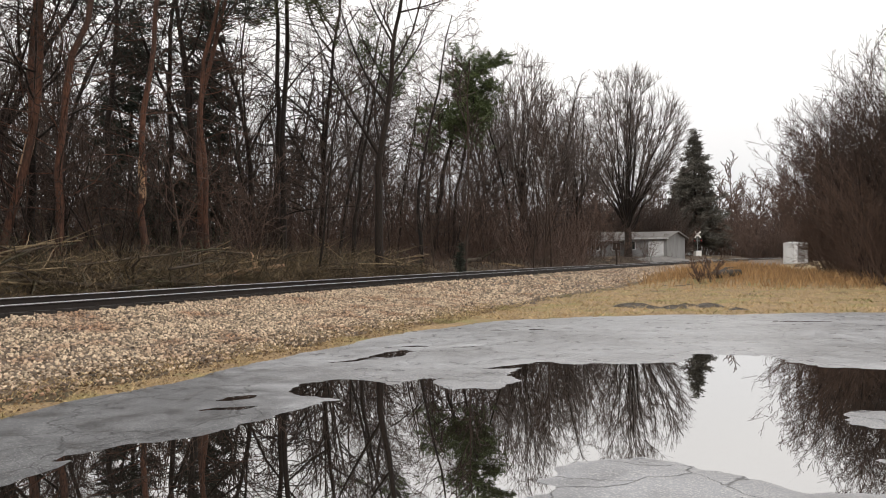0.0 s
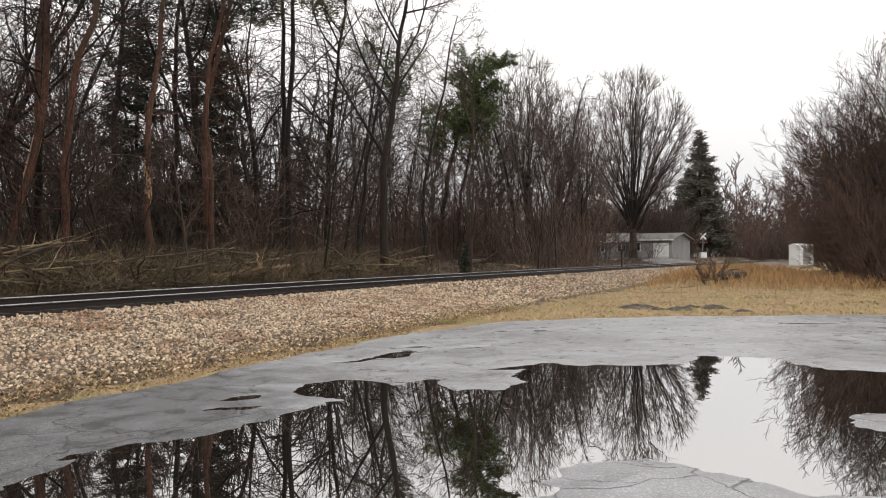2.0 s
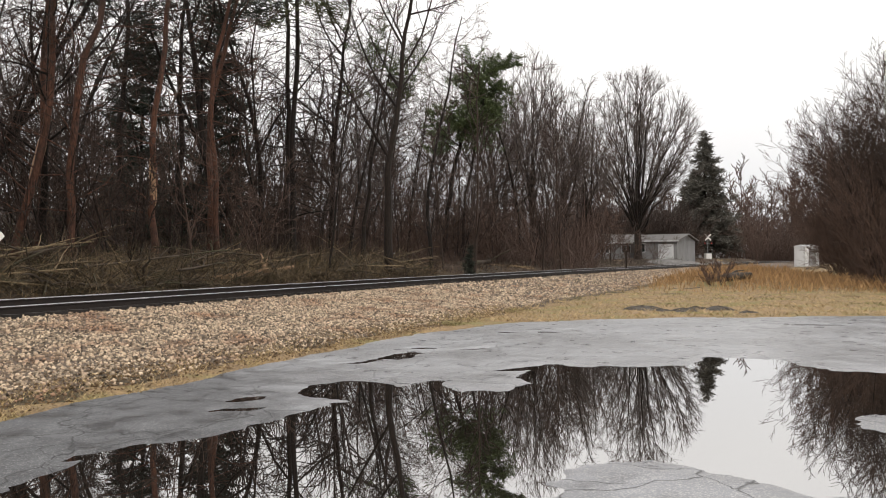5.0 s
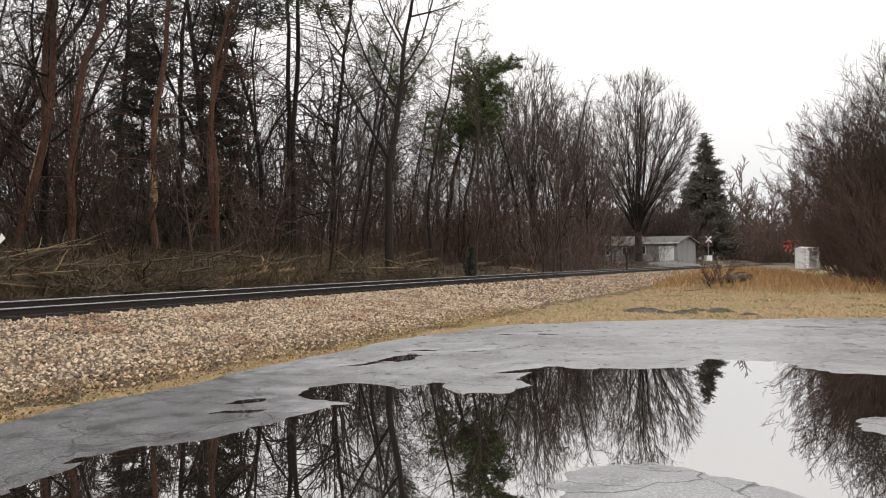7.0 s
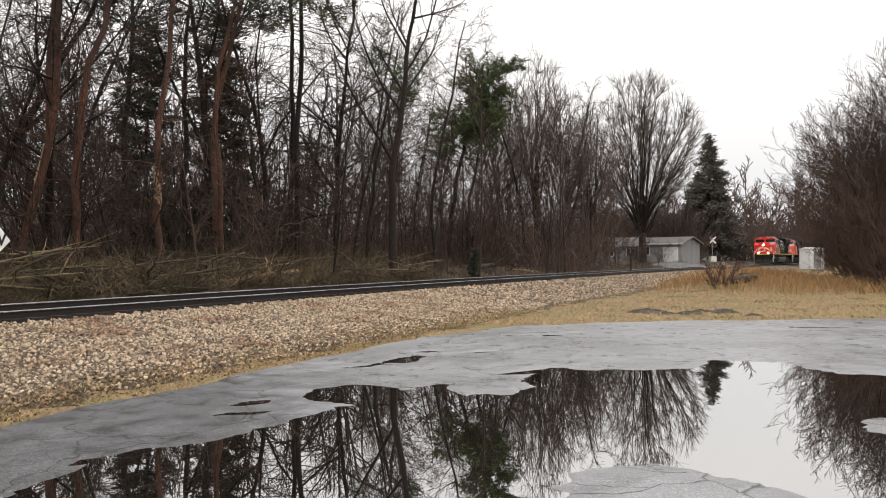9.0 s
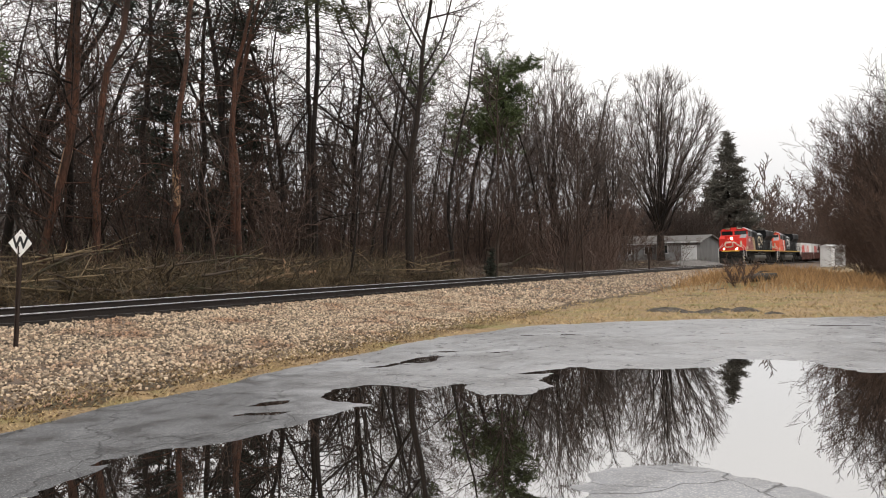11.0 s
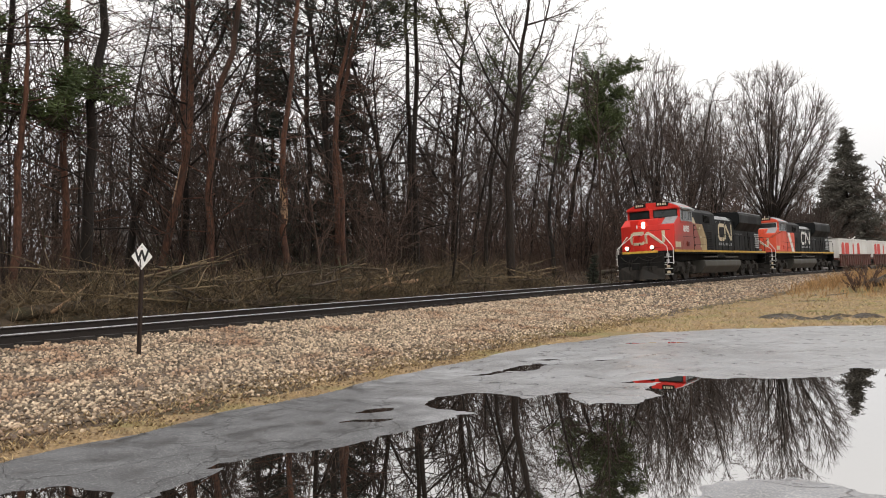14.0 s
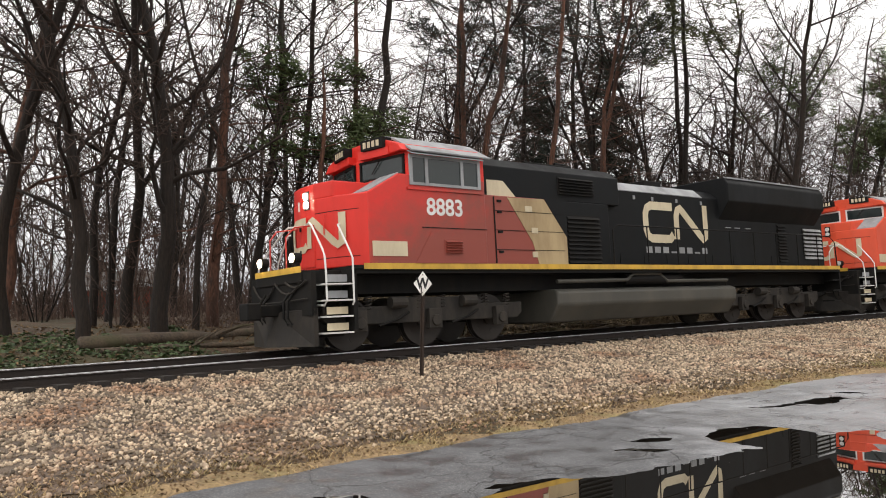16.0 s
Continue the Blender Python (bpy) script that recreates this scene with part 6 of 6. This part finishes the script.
        part("sun_visor", Shape().prism([(y, 4.02), (y + sgn * 0.16, 3.94), (y + sgn * 0.16, 3.955), (y, 4.04)][::sgn], "x", -2.95, -1.0), ROOF_GREY, cab)
        part("drip_rail", Shape().box(-3.0, -0.95, *yf, 3.22, 3.27), paint, cab)
        part("builders_panel", Shape().box(-0.90, -0.06, *ys, 1.84, 2.14), CREAM, cab, "soiled cream panel on the cab side")
        hatch = part("hatch", Shape().prism([(-1.10, 1.70), (-1.52, 2.34), (-3.04, 2.34), (-3.04, 1.70)], "y", *ys), paint, cab)
        if sgn > 0:
            slats(hatch, "vent", -2.36, -1.86, 1.92, 2.20, 5, y + 0.012, paint, paint)
        part("seam", Shape().box(-3.08, -1.3, *ys, 2.44, 2.455), STEEL_DARK, cab)
    if lead:
        letters("road_number", "8883", 0.50, 0.003, WHITE, cab, pose(-1.93, 1.556, 2.87, 90, 0, 180))
    # nose
    plan = [(0.0, -1.53), (0.36, -0.85), (0.50, -0.30), (0.50, 0.30), (0.36, 0.85), (0.0, 1.53)]
    nose_ob = part("nose", Shape().prism(plan + [(-0.2, 1.53), (-0.2, -1.53)], "z", 1.66, 3.12), nose_paint, L, bevel=0.03)
    part("headlight_housing", Shape().prism([(-0.7, -0.82), (0.37, -0.82), (0.505, -0.28), (0.505, 0.28), (0.37, 0.82), (-0.7, 0.82)], "z", 3.10, 3.44), nose_paint, nose_ob, bevel=0.03)
    part("housing_top", Shape().box(-0.7, 0.30, -0.74, 0.74, 3.442, 3.45), ROOF_GREY, nose_ob)
    part("nose_door", Shape().box(0.49, 0.525, -0.29, 0.29, 1.72, 2.62), nose_paint, nose_ob, bevel=0.012)
    for z in (2.00, 2.50):
        part("door_hinge", Shape().box(0.52, 0.54, -0.30, -0.24, z, z + 0.10), STEEL_DARK, nose_ob)
    for z in (2.80, 1.86):
        part("seam", Shape().add([(nose_x(y) + 0.006, y, z + dz) for y in (0.32, 0.85, 1.35) for dz in (0, 0.014)], [(0, 2, 3, 1), (2, 4, 5, 3)]), STEEL_DARK, nose_ob)
    bezel = part("headlight_bezel", Shape().box(0.50, 0.522, -0.10, 0.10, 2.93, 3.31), STEEL_DARK, nose_ob)
    for z in (3.03, 3.21):
        part("headlight", Shape().disc((0.53, 0.0, z), "x", 0.075, 0.05, 16), HEADLIGHT if lead else WHITE, bezel, "lit round headlight" if lead else "")
    part("grab_iron", Shape().tube([(0.42, 0.62, 2.75), (0.48, 0.62, 2.75), (0.48, 0.62, 2.35), (0.42, 0.62, 2.35)], 0.012, 6), nose_paint, nose_ob)
    part("notice", Shape().box(nose_x(0.4) - 0.02, nose_x(0.4) + 0.012, -0.42, -0.36, 2.95, 3.15), WHITE, nose_ob)
    emblem(nose_ob, 1.95, 0.74, 0.15, lambda p, q, d: (nose_x(p - 0.85) + 0.030 + d, p - 0.85, q + 2.03), CREAM)
    # front platform, lamps, steps, plough and rails
    part("front_platform", Shape().box(0.3, 1.23, -1.0, 1.0, 1.36, 1.60), STEEL_DARK, L, bevel=0.02)
    part("front_stripe", Shape().box(1.23, 1.242, -1.0, 1.0, 1.56, 1.68), YELLOW, L)
    part("end_plate", Shape().box(1.08, 1.2, -1.30, 1.30, 0.72, 1.56), STEEL_DARK, L)
    part("plough", Shape().add(
        [(1.16, -1.30, 0.86), (1.30, 0, 0.80), (1.16, 1.30, 0.86), (1.16, -1.30, 0.14), (1.52, 0, 0.14), (1.16, 1.30, 0.14), (1.06, -1.30, 0.86), (1.06, 1.30, 0.86), (1.06, -1.30, 0.14), (1.06, 1.30, 0.14)],
        [(0, 3, 4, 1), (1, 4, 5, 2), (6, 8, 3, 0), (2, 5, 9, 7), (6, 0, 1, 2, 7), (8, 9, 5, 4, 3), (6, 7, 9, 8)]), TRUCK_STEEL, L, "worn dark steel snow plough")
    coupler = part("coupler", Shape().box(1.5, 2.1, -0.12, 0.12, 0.74, 0.98).box(2.0, 2.3, -0.20, 0.20, 0.68, 1.02), STEEL_DARK, L, bevel=0.03)
    part("cut_lever", Shape().tube([(1.55, -1.2, 1.05), (1.62, -0.4, 1.02), (1.62, 0.4, 1.02), (1.55, 1.2, 1.05)], 0.015, 6), TRUCK_STEEL, coupler)
    for ya, yb, sag in ((-1.1, -0.1, 0.30), (-0.1, 1.0, 0.24), (0.35, 1.2, 0.12)):
        part("brake_hose", Shape().tube([(1.56, ya + (yb - ya) * q, 1.40 - sag * 4 * q * (1 - q)) for q in np.linspace(0, 1, 9)], 0.022, 6), TRUCK_STEEL, L)
    for yy in (-0.62, -0.45, 0.45, 0.62):
        part("air_hose", Shape().tube([(1.52, yy, 1.2), (1.66, yy, 1.02), (1.68, yy + 0.03, 0.7), (1.62, yy + 0.1, 0.56)], 0.026, 6), STEEL_DARK, L)
    for sgn in (1, -1):
        lamp = part("ditch_light", Shape().disc((1.18, sgn * 0.71, 1.86), "x", 0.105, 0.16, 16).box(1.12, 1.22, sgn * 0.71 - 0.05, sgn * 0.71 + 0.05, 1.60, 1.78), STEEL_DARK, L)
        part("lens", Shape().disc((1.27, sgn * 0.71, 1.86), "x", 0.085, 0.03, 16), DITCH_LIGHT if lead else WHITE, lamp, "lit ditch light" if lead else "")
        ys = sorted((sgn * 1.02, sgn * 1.5))
        well = part("step_well", Shape().box(0.36, 1.06, *sorted((sgn * 1.0, sgn * 1.06)), 0.30, 1.58).box(0.30, 0.38, *ys, 0.42, 1.58), STEEL_DARK, L)
        for k in range(4):
            part("step", Shape().box(0.40, 0.98, *ys, 0.36 + 0.31 * k, 0.39 + 0.31 * k), WHITE, well)
            part("riser", Shape().box(0.44, 0.90, *sorted((sgn * 1.34, sgn * 1.37)), 0.42 + 0.31 * k, 0.56 + 0.31 * k), CREAM if k < 2 else ROOF_GREY, well)
        y = sgn * 1.5
        handrail(L, [(0.60, sgn * 0.05, 2.58), (0.72, sgn * 0.45, 2.60), (0.76, sgn * 0.62, 2.52), (0.92, sgn * 1.30, 1.98), (0.95, sgn * 1.42, 1.86), (0.95, sgn * 1.46, 1.5), (0.95, sgn * 1.46, 0.98), (0.96, sgn * 1.38, 0.90), (0.98, sgn * 1.10, 0.92)], WHITE)
        handrail(L, [(0.36, sgn * 1.02, 2.52), (0.42, sgn * 1.06, 2.50), (0.44, sgn * 1.50, 1.95), (0.42, sgn * 1.57, 1.80), (0.42, sgn * 1.57, 0.95), (0.42, sgn * 1.52, 0.90)], WHITE)
        handrail(L, [(1.20, sgn * 0.35, 1.60), (1.20, sgn * 0.35, 2.30), (1.02, sgn * 0.40, 2.50), (0.56, sgn * 0.36, 2.56)], RED if lead else WHITE, 0.016)
        handrail(L, [(-7.4, y, 1.66), (-7.4, y, 2.60), (-7.6, y, 2.72), (back + 0.5, y, 2.72), (back + 0.15, y, 2.5), (back + 0.1, y, 1.66)], STEEL_DARK)
        for k in range(8):
            part("stanchion", Shape().tube([(-8.8 - 1.3 * k, y, 1.62), (-8.8 - 1.3 * k, y, 2.72)], 0.018, 6), STEEL_DARK, L)
        # lockers behind the cab
        yl = sgn * 1.48
        wide = sorted((0.0, yl))
        part("locker", Shape().box(-5.72, -3.10, *wide, 1.66, 3.25), paint, L, bevel=0.02)
        yo, yp = sorted((yl, yl + sgn * 0.010)), sorted((yl, yl + sgn * 0.016))
        if lead:
            part("tan_band", Shape().prism([(-3.80, 3.22), (-4.98, 3.24), (-5.70, 2.35), (-5.70, 1.70), (-4.72, 1.70), (-4.55, 2.2)], "y", *yo), TAN, L, "dirty tan slanting band")
            part("pale_band", Shape().prism([(-3.30, 3.25), (-3.30, 3.62), (-3.80, 3.62), (-4.20, 3.25)], "y", *sorted((sgn * 1.36, sgn * 1.372))), CREAM, L)
            part("black_corner", Shape().prism([(-4.99, 3.25), (-5.73, 3.25), (-5.73, 2.33)], "y", *yo), BLACK, L)
        else:
            part("pale_band", Shape().prism([(-3.6, 3.24), (-4.3, 3.24), (-5.5, 1.70), (-4.8, 1.70)], "y", *yo), WHITE, L)
        for zz in (2.02, 2.46, 2.90):
            part("door_seam", Shape().box(-5.60, -3.40, *yp, zz, zz + 0.012), STEEL_DARK, L)
        part("door_edge", Shape().box(-3.40, -3.37, *yp, 1.72, 3.22), STEEL_DARK, L)
        for zz in (1.95, 2.4, 2.85, 3.1):
            part("latch", Shape().box(-3.60, -3.48, *sorted((yl, yl + sgn * 0.03)), zz, zz + 0.05), STEEL_DARK, L)
        if sgn > 0:
            for zz, xx, ww in ((2.92, -4.45, 0.22), (2.42, -4.62, 0.2), (1.86, -4.6, 0.16)):
                part("notice", Shape().box(xx - ww / 2, xx + ww / 2, yl, yl + 0.02, zz, zz + 0.13), CREAM, L)
    part("upper_hood", Shape().prism([(-1.36, 3.25), (1.36, 3.25), (1.36, 3.95), (1.0, 4.20), (-1.0, 4.20), (-1.36, 3.95)], "x", -7.9, -3.09), BLACK, L, bevel=0.02)
    part("filter_box", Shape().box(-7.4, -5.72, -1.40, 1.40, 1.66, 3.25), BLACK, L, bevel=0.02)
    part("engine_hood", Shape().prism([(-1.18, 1.66), (1.18, 1.66), (1.18, 3.72), (0.90, 3.96), (-0.90, 3.96), (-1.18, 3.72)], "x", back + 0.3, -7.4), BLACK, L, bevel=0.03)
    part("hood_shoulder", Shape().prism([(1.185, 3.70), (1.195, 3.72), (0.91, 3.975), (0.90, 3.965)], "x", -11.9, -8.1), ROOF_GREY, L, "pale grey strip along the edge of the hood top")
    rad = part("radiator_house", Shape().prism([(-1.18, 3.10), (1.18, 3.10), (1.56, 3.62), (1.56, 4.16), (1.44, 4.34), (-1.44, 4.34), (-1.56, 4.16), (-1.56, 3.62)], "x", -18.5, -12.7), BLACK, L, bevel=0.03)
    part("radiator_edge", Shape().box(-18.4, -12.8, 1.40, 1.50, 4.31, 4.352).box(-18.4, -12.8, -1.50, -1.40, 4.31, 4.352), ROOF_GREY, rad)
    part("sloped_end", Shape().prism([(-18.5, 3.2), (-18.5, 4.3), (-19.0, 3.6), (-19.0, 3.2)], "y", -1.15, 1.15), BLACK, L)
    for k in range(3):
        fan = part("radiator_fan", Shape().disc((-13.9 - 1.7 * k, 0, 4.38), "z", 0.72, 0.12, 24), STEEL_DARK, rad)
        part("fan_hub", Shape().disc((-13.9 - 1.7 * k, 0, 4.46), "z", 0.16, 0.06, 12), STEEL_DARK, fan)
    part("exhaust_stack", Shape().box(-11.2, -10.4, -0.3, 0.3, 3.9, 4.28), STEEL_DARK, L, bevel=0.03)
    part("roof_vent", Shape().box(-6.8, -5.2, -0.7, 0.7, 4.19, 4.32), STEEL_DARK, L, bevel=0.03)
    horn = part("horn", Shape().disc((-6.9, 0.4, 4.36), "x", 0.06, 0.5, 10).disc((-6.6, 0.55, 4.36), "x", 0.05, 0.4, 10), STEEL_DARK, L)
    part("antenna", Shape().tube([(-2.2, 0.2, 4.42), (-2.2, 0.2, 4.62)], 0.03, 8), WHITE, L)
    slats(L, "grille", -7.02, -5.78, 1.74, 2.92, 11, 1.40, STEEL_DARK, STEEL_DARK)
    slats(L, "rear_grille", -18.85, -17.6, 1.95, 3.02, 8, 1.18, SILVER, STEEL_DARK)
    slats(L, "side_grille", -16.5, -15.95, 1.85, 3.08, 12, 1.18, STEEL_DARK, STEEL_DARK)
    slats(L, "upper_grille", -6.9, -5.6, 3.42, 3.86, 6, 1.36, STEEL_DARK, STEEL_DARK)
    emblem(L, 3.02, 1.14, 0.23, lambda p, q, d: (-9.08 - p, 1.182 + d, 2.34 + q), CREAM if lead else WHITE)
    for k in range(8):
        part("lettering_bar", Shape().box(-9.15 - 0.37 * (k + 1) + 0.12, -9.15 - 0.37 * k, 1.18, 1.184, 2.06, 2.06 + (0.17 if k not in (3, 6) else 0.05)), ROOF_GREY, L)
    for xx in (-8.0, -9.0, -10.0, -11.0, -12.2, -13.3, -14.4, -15.5, -17.2):
        part("hood_door", Shape().box(xx - 0.96, xx - 0.02, 1.18, 1.192, 1.74, 2.02), BLACK, L)
    for xx in (-8.7, -9.5, -10.6, -11.8):
        part("hood_latch", Shape().box(xx - 0.08, xx, 1.18, 1.2, 3.50, 3.60), ROOF_GREY, L)
    for xx in (-13.0, -13.5, -14.1):
        part("handle", Shape().box(xx - 0.3, xx, 1.18, 1.205, 2.86, 2.885), ROOF_GREY, L)
    part("rear_plate", Shape().box(back - 0.06, back + 0.02, -1.5, 1.5, 0.85, 1.66), STEEL_DARK, L)
    part("rear_coupler", Shape().box(back - 0.75, back, -0.14, 0.14, 0.72, 1.0), STEEL_DARK, L)
    for sgn in (1, -1):
        part("rear_steps", Shape().box(back, back + 0.5, *sorted((sgn * 1.1, sgn * 1.5)), 0.5, 0.54).box(back, back + 0.5, *sorted((sgn * 1.1, sgn * 1.5)), 0.85, 0.89).box(back, back + 0.5, *sorted((sgn * 1.1, sgn * 1.5)), 1.2, 1.24), STEEL_DARK, L)
    part("fuel_tank", Shape().prism([(-1.46, 1.06), (-1.30, 1.12), (1.30, 1.12), (1.46, 1.06), (1.46, 0.74), (1.16, 0.32), (-1.16, 0.32), (-1.46, 0.74)], "x", -12.9, -5.3), TANK_STEEL, L, "dusty olive-black fuel tank", bevel=0.05)
    part("air_pipe", Shape().tube([(-5.4, 1.36, 1.30), (-8.0, 1.36, 1.32), (-8.3, 1.34, 1.48), (-9.4, 1.34, 1.48), (-9.7, 1.36, 1.28), (-12.6, 1.36, 1.28)], 0.05, 8), TANK_STEEL, L)
    part("air_tank", Shape().disc((-9.2, 1.25, 1.34), "x", 0.14, 2.4, 14), STEEL_DARK, L)
    for o in L.children:
        if o.name.split(".")[0] in ("coupler", "brake_hose", "air_hose"):
            o.location.x = -0.32
    locomotive_truck(L, -1.75, 1.88)
    locomotive_truck(L, -15.6, 2.0)
    return L


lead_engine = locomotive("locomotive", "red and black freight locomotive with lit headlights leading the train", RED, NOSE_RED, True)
second_engine = locomotive("locomotive", "orange-red and black freight locomotive coupled behind the first", ORANGE, ORANGE, False)


def well_car(label):
    C = tagged(new("well_car"), label, "freight car", "well cars of the train")
    ln = 15.2
    part("end_deck", Shape().box(-1.6, 0, -1.4, 1.4, 0.95, 1.15).box(-ln, -ln + 1.6, -1.4, 1.4, 0.95, 1.15), CAR_BROWN, C)
    part("well_floor", Shape().box(-ln + 1.5, -1.5, -1.3, 1.3, 0.30, 0.40), CAR_BROWN, C)
    for sgn in (1, -1):
        part("side_sill", Shape().box(-ln + 0.8, -0.8, *sorted((sgn * 1.36, sgn * 1.48)), 0.35, 1.42), CAR_BROWN, C)
        part("top_rail", Shape().box(-ln + 0.8, -0.8, *sorted((sgn * 1.34, sgn * 1.54)), 1.40, 1.52), CAR_BROWN, C)
        for k in range(14):
            part("rib", Shape().box(-1.4 - k * 0.96, -1.32 - k * 0.96, *sorted((sgn * 1.48, sgn * 1.56)), 0.35, 1.40), CAR_BROWN, C)
    for x in (-0.3, -ln + 0.3):
        b = part("bogie", Shape().box(x - 1.2, x + 1.2, 1.0, 1.15, 0.35, 0.75).box(x - 1.2, x + 1.2, -1.15, -1.0, 0.35, 0.75).box(x - 0.25, x + 0.25, -1.0, 1.0, 0.5, 0.95), TRUCK_STEEL, C)
        for ax in (x - 0.85, x + 0.85):
            wheelset(b, ax, 0.42)
    return C


def container(label, red):
    B = tagged(new("shipping_container"), label, "container", "containers of the train")
    ln, z0, z1 = 12.6, 0.42, 3.12
    part("frame", Shape().box(-ln, 0, -1.22, 1.22, z0, z0 + 0.15).box(-ln, 0, -1.22, 1.22, z1 - 0.12, z1).box(-ln, -ln + 0.15, -1.22, 1.22, z0, z1).box(-0.15, 0, -1.22, 1.22, z0, z1), BOX_WHITE, B)
    wall = Shape()
    n = 44
    for sgn in (1, -1):
        prof = []
        for k in range(n):
            x = -0.15 - (ln - 0.3) * k / n
            w = (ln - 0.3) / n
            prof += [(x, 1.20), (x - w * 0.4, 1.20), (x - w * 0.5, 1.165), (x - w * 0.9, 1.165)]
        o = [(x, sgn * y) for x, y in prof] + [(-ln + 0.15, sgn * 1.0), (-0.15, sgn * 1.0)]
        wall.prism(o if sgn > 0 else o[::-1], "z", z0 + 0.15, z1 - 0.12)
    part("wall", wall, BOX_WHITE, B)
    if red:
        for a, b in ((-2.4, -1.2), (-4.4, -2.7), (-6.6, -6.0), (-9.2, -8.0)):
            part("marking", Shape().prism([(a, z0 + 1.0), (b, z0 + 1.0), (b, z0 + 2.05), (b - 0.3, z0 + 2.3), (a + 0.2, z0 + 2.3), (a, z0 + 2.0)], "y", 1.202, 1.207), BOX_RED, B)
    return B


cars, boxes = [], []
first_car, first_box, second_box = well_car("brown well car carrying one container"), container("white shipping container with red markings in a well car", True), container("plain white shipping container in a well car", False)
for k in range(7):
    cars.append(first_car if k == 0 else copy_thing(first_car, Matrix()))
    boxes.append(first_box if k == 0 else second_box if k == 2 else copy_thing(second_box if k in (4, 5) else first_box, Matrix()))

# metres along the line at which the cab's front edge stands, second by second
TRAIN = [(0.0, 299.0), (4.0, 227.0), (6.0, 191.0), (6.5, 182.0), (7.0, 173.0), (7.5, 164.0), (8.0, 155.0), (9.0, 137.0), (10.0, 118.9), (10.5, 109.7), (11.0, 100.4), (11.5, 91.2), (12.0, 82.0),
         (12.5, 72.7), (13.0, 63.2), (13.5, 53.3), (14.0, 43.9), (14.5, 34.4), (15.0, 25.25), (15.5, 17.0), (16.0, 8.95)]


def train_at(t):
    return float(np.interp(t, [a for a, _ in TRAIN], [b for _, b in TRAIN]))


def on_rails(s, front, rear):
    """The pose of a vehicle whose origin stands s along the line and which rides on two trucks."""
    mid = -GAUGE / 2
    a, b = np.array(on_track(s + front, mid)), np.array(on_track(s + rear, mid))
    way = (a - b) / np.linalg.norm(a - b)
    o = a + way * front
    return Matrix.Translation((o[0], o[1], RAIL_Z + 0.02)) @ Matrix.Rotation(math.atan2(way[1], way[0]), 4, "Z") @ Matrix.Rotation(radians(1.2), 4, "X")


def motions():
    times = sorted({a for a, _ in TRAIN} | {1.0, 2.0, 3.0, 5.0})
    walk(lead_engine, [(t, on_rails(train_at(t), 1.75, 15.6)) for t in times])
    walk(second_engine, [(t, on_rails(train_at(t) + 22.2, 1.75, 15.6)) for t in times])
    for k, (car, load) in enumerate(zip(cars, boxes)):
        rows = [(t, on_rails(train_at(t) + 43.6 + 15.4 * k, 0.3, 14.9)) for t in times]
        walk(car, rows)
        walk(load, [(t, m @ Matrix.Translation((-1.3, 0, 0))) for t, m in rows])
    ticks = np.arange(0, 481) / 30
    for w in WHEELS:
        x, _, z = w.matrix_basis.translation
        walk(w, [(float(t), pose(x, 0, z) @ Matrix.Rotation((train_at(0) - train_at(t)) / WHEEL_R, 4, "Y")) for t in ticks])


motions()
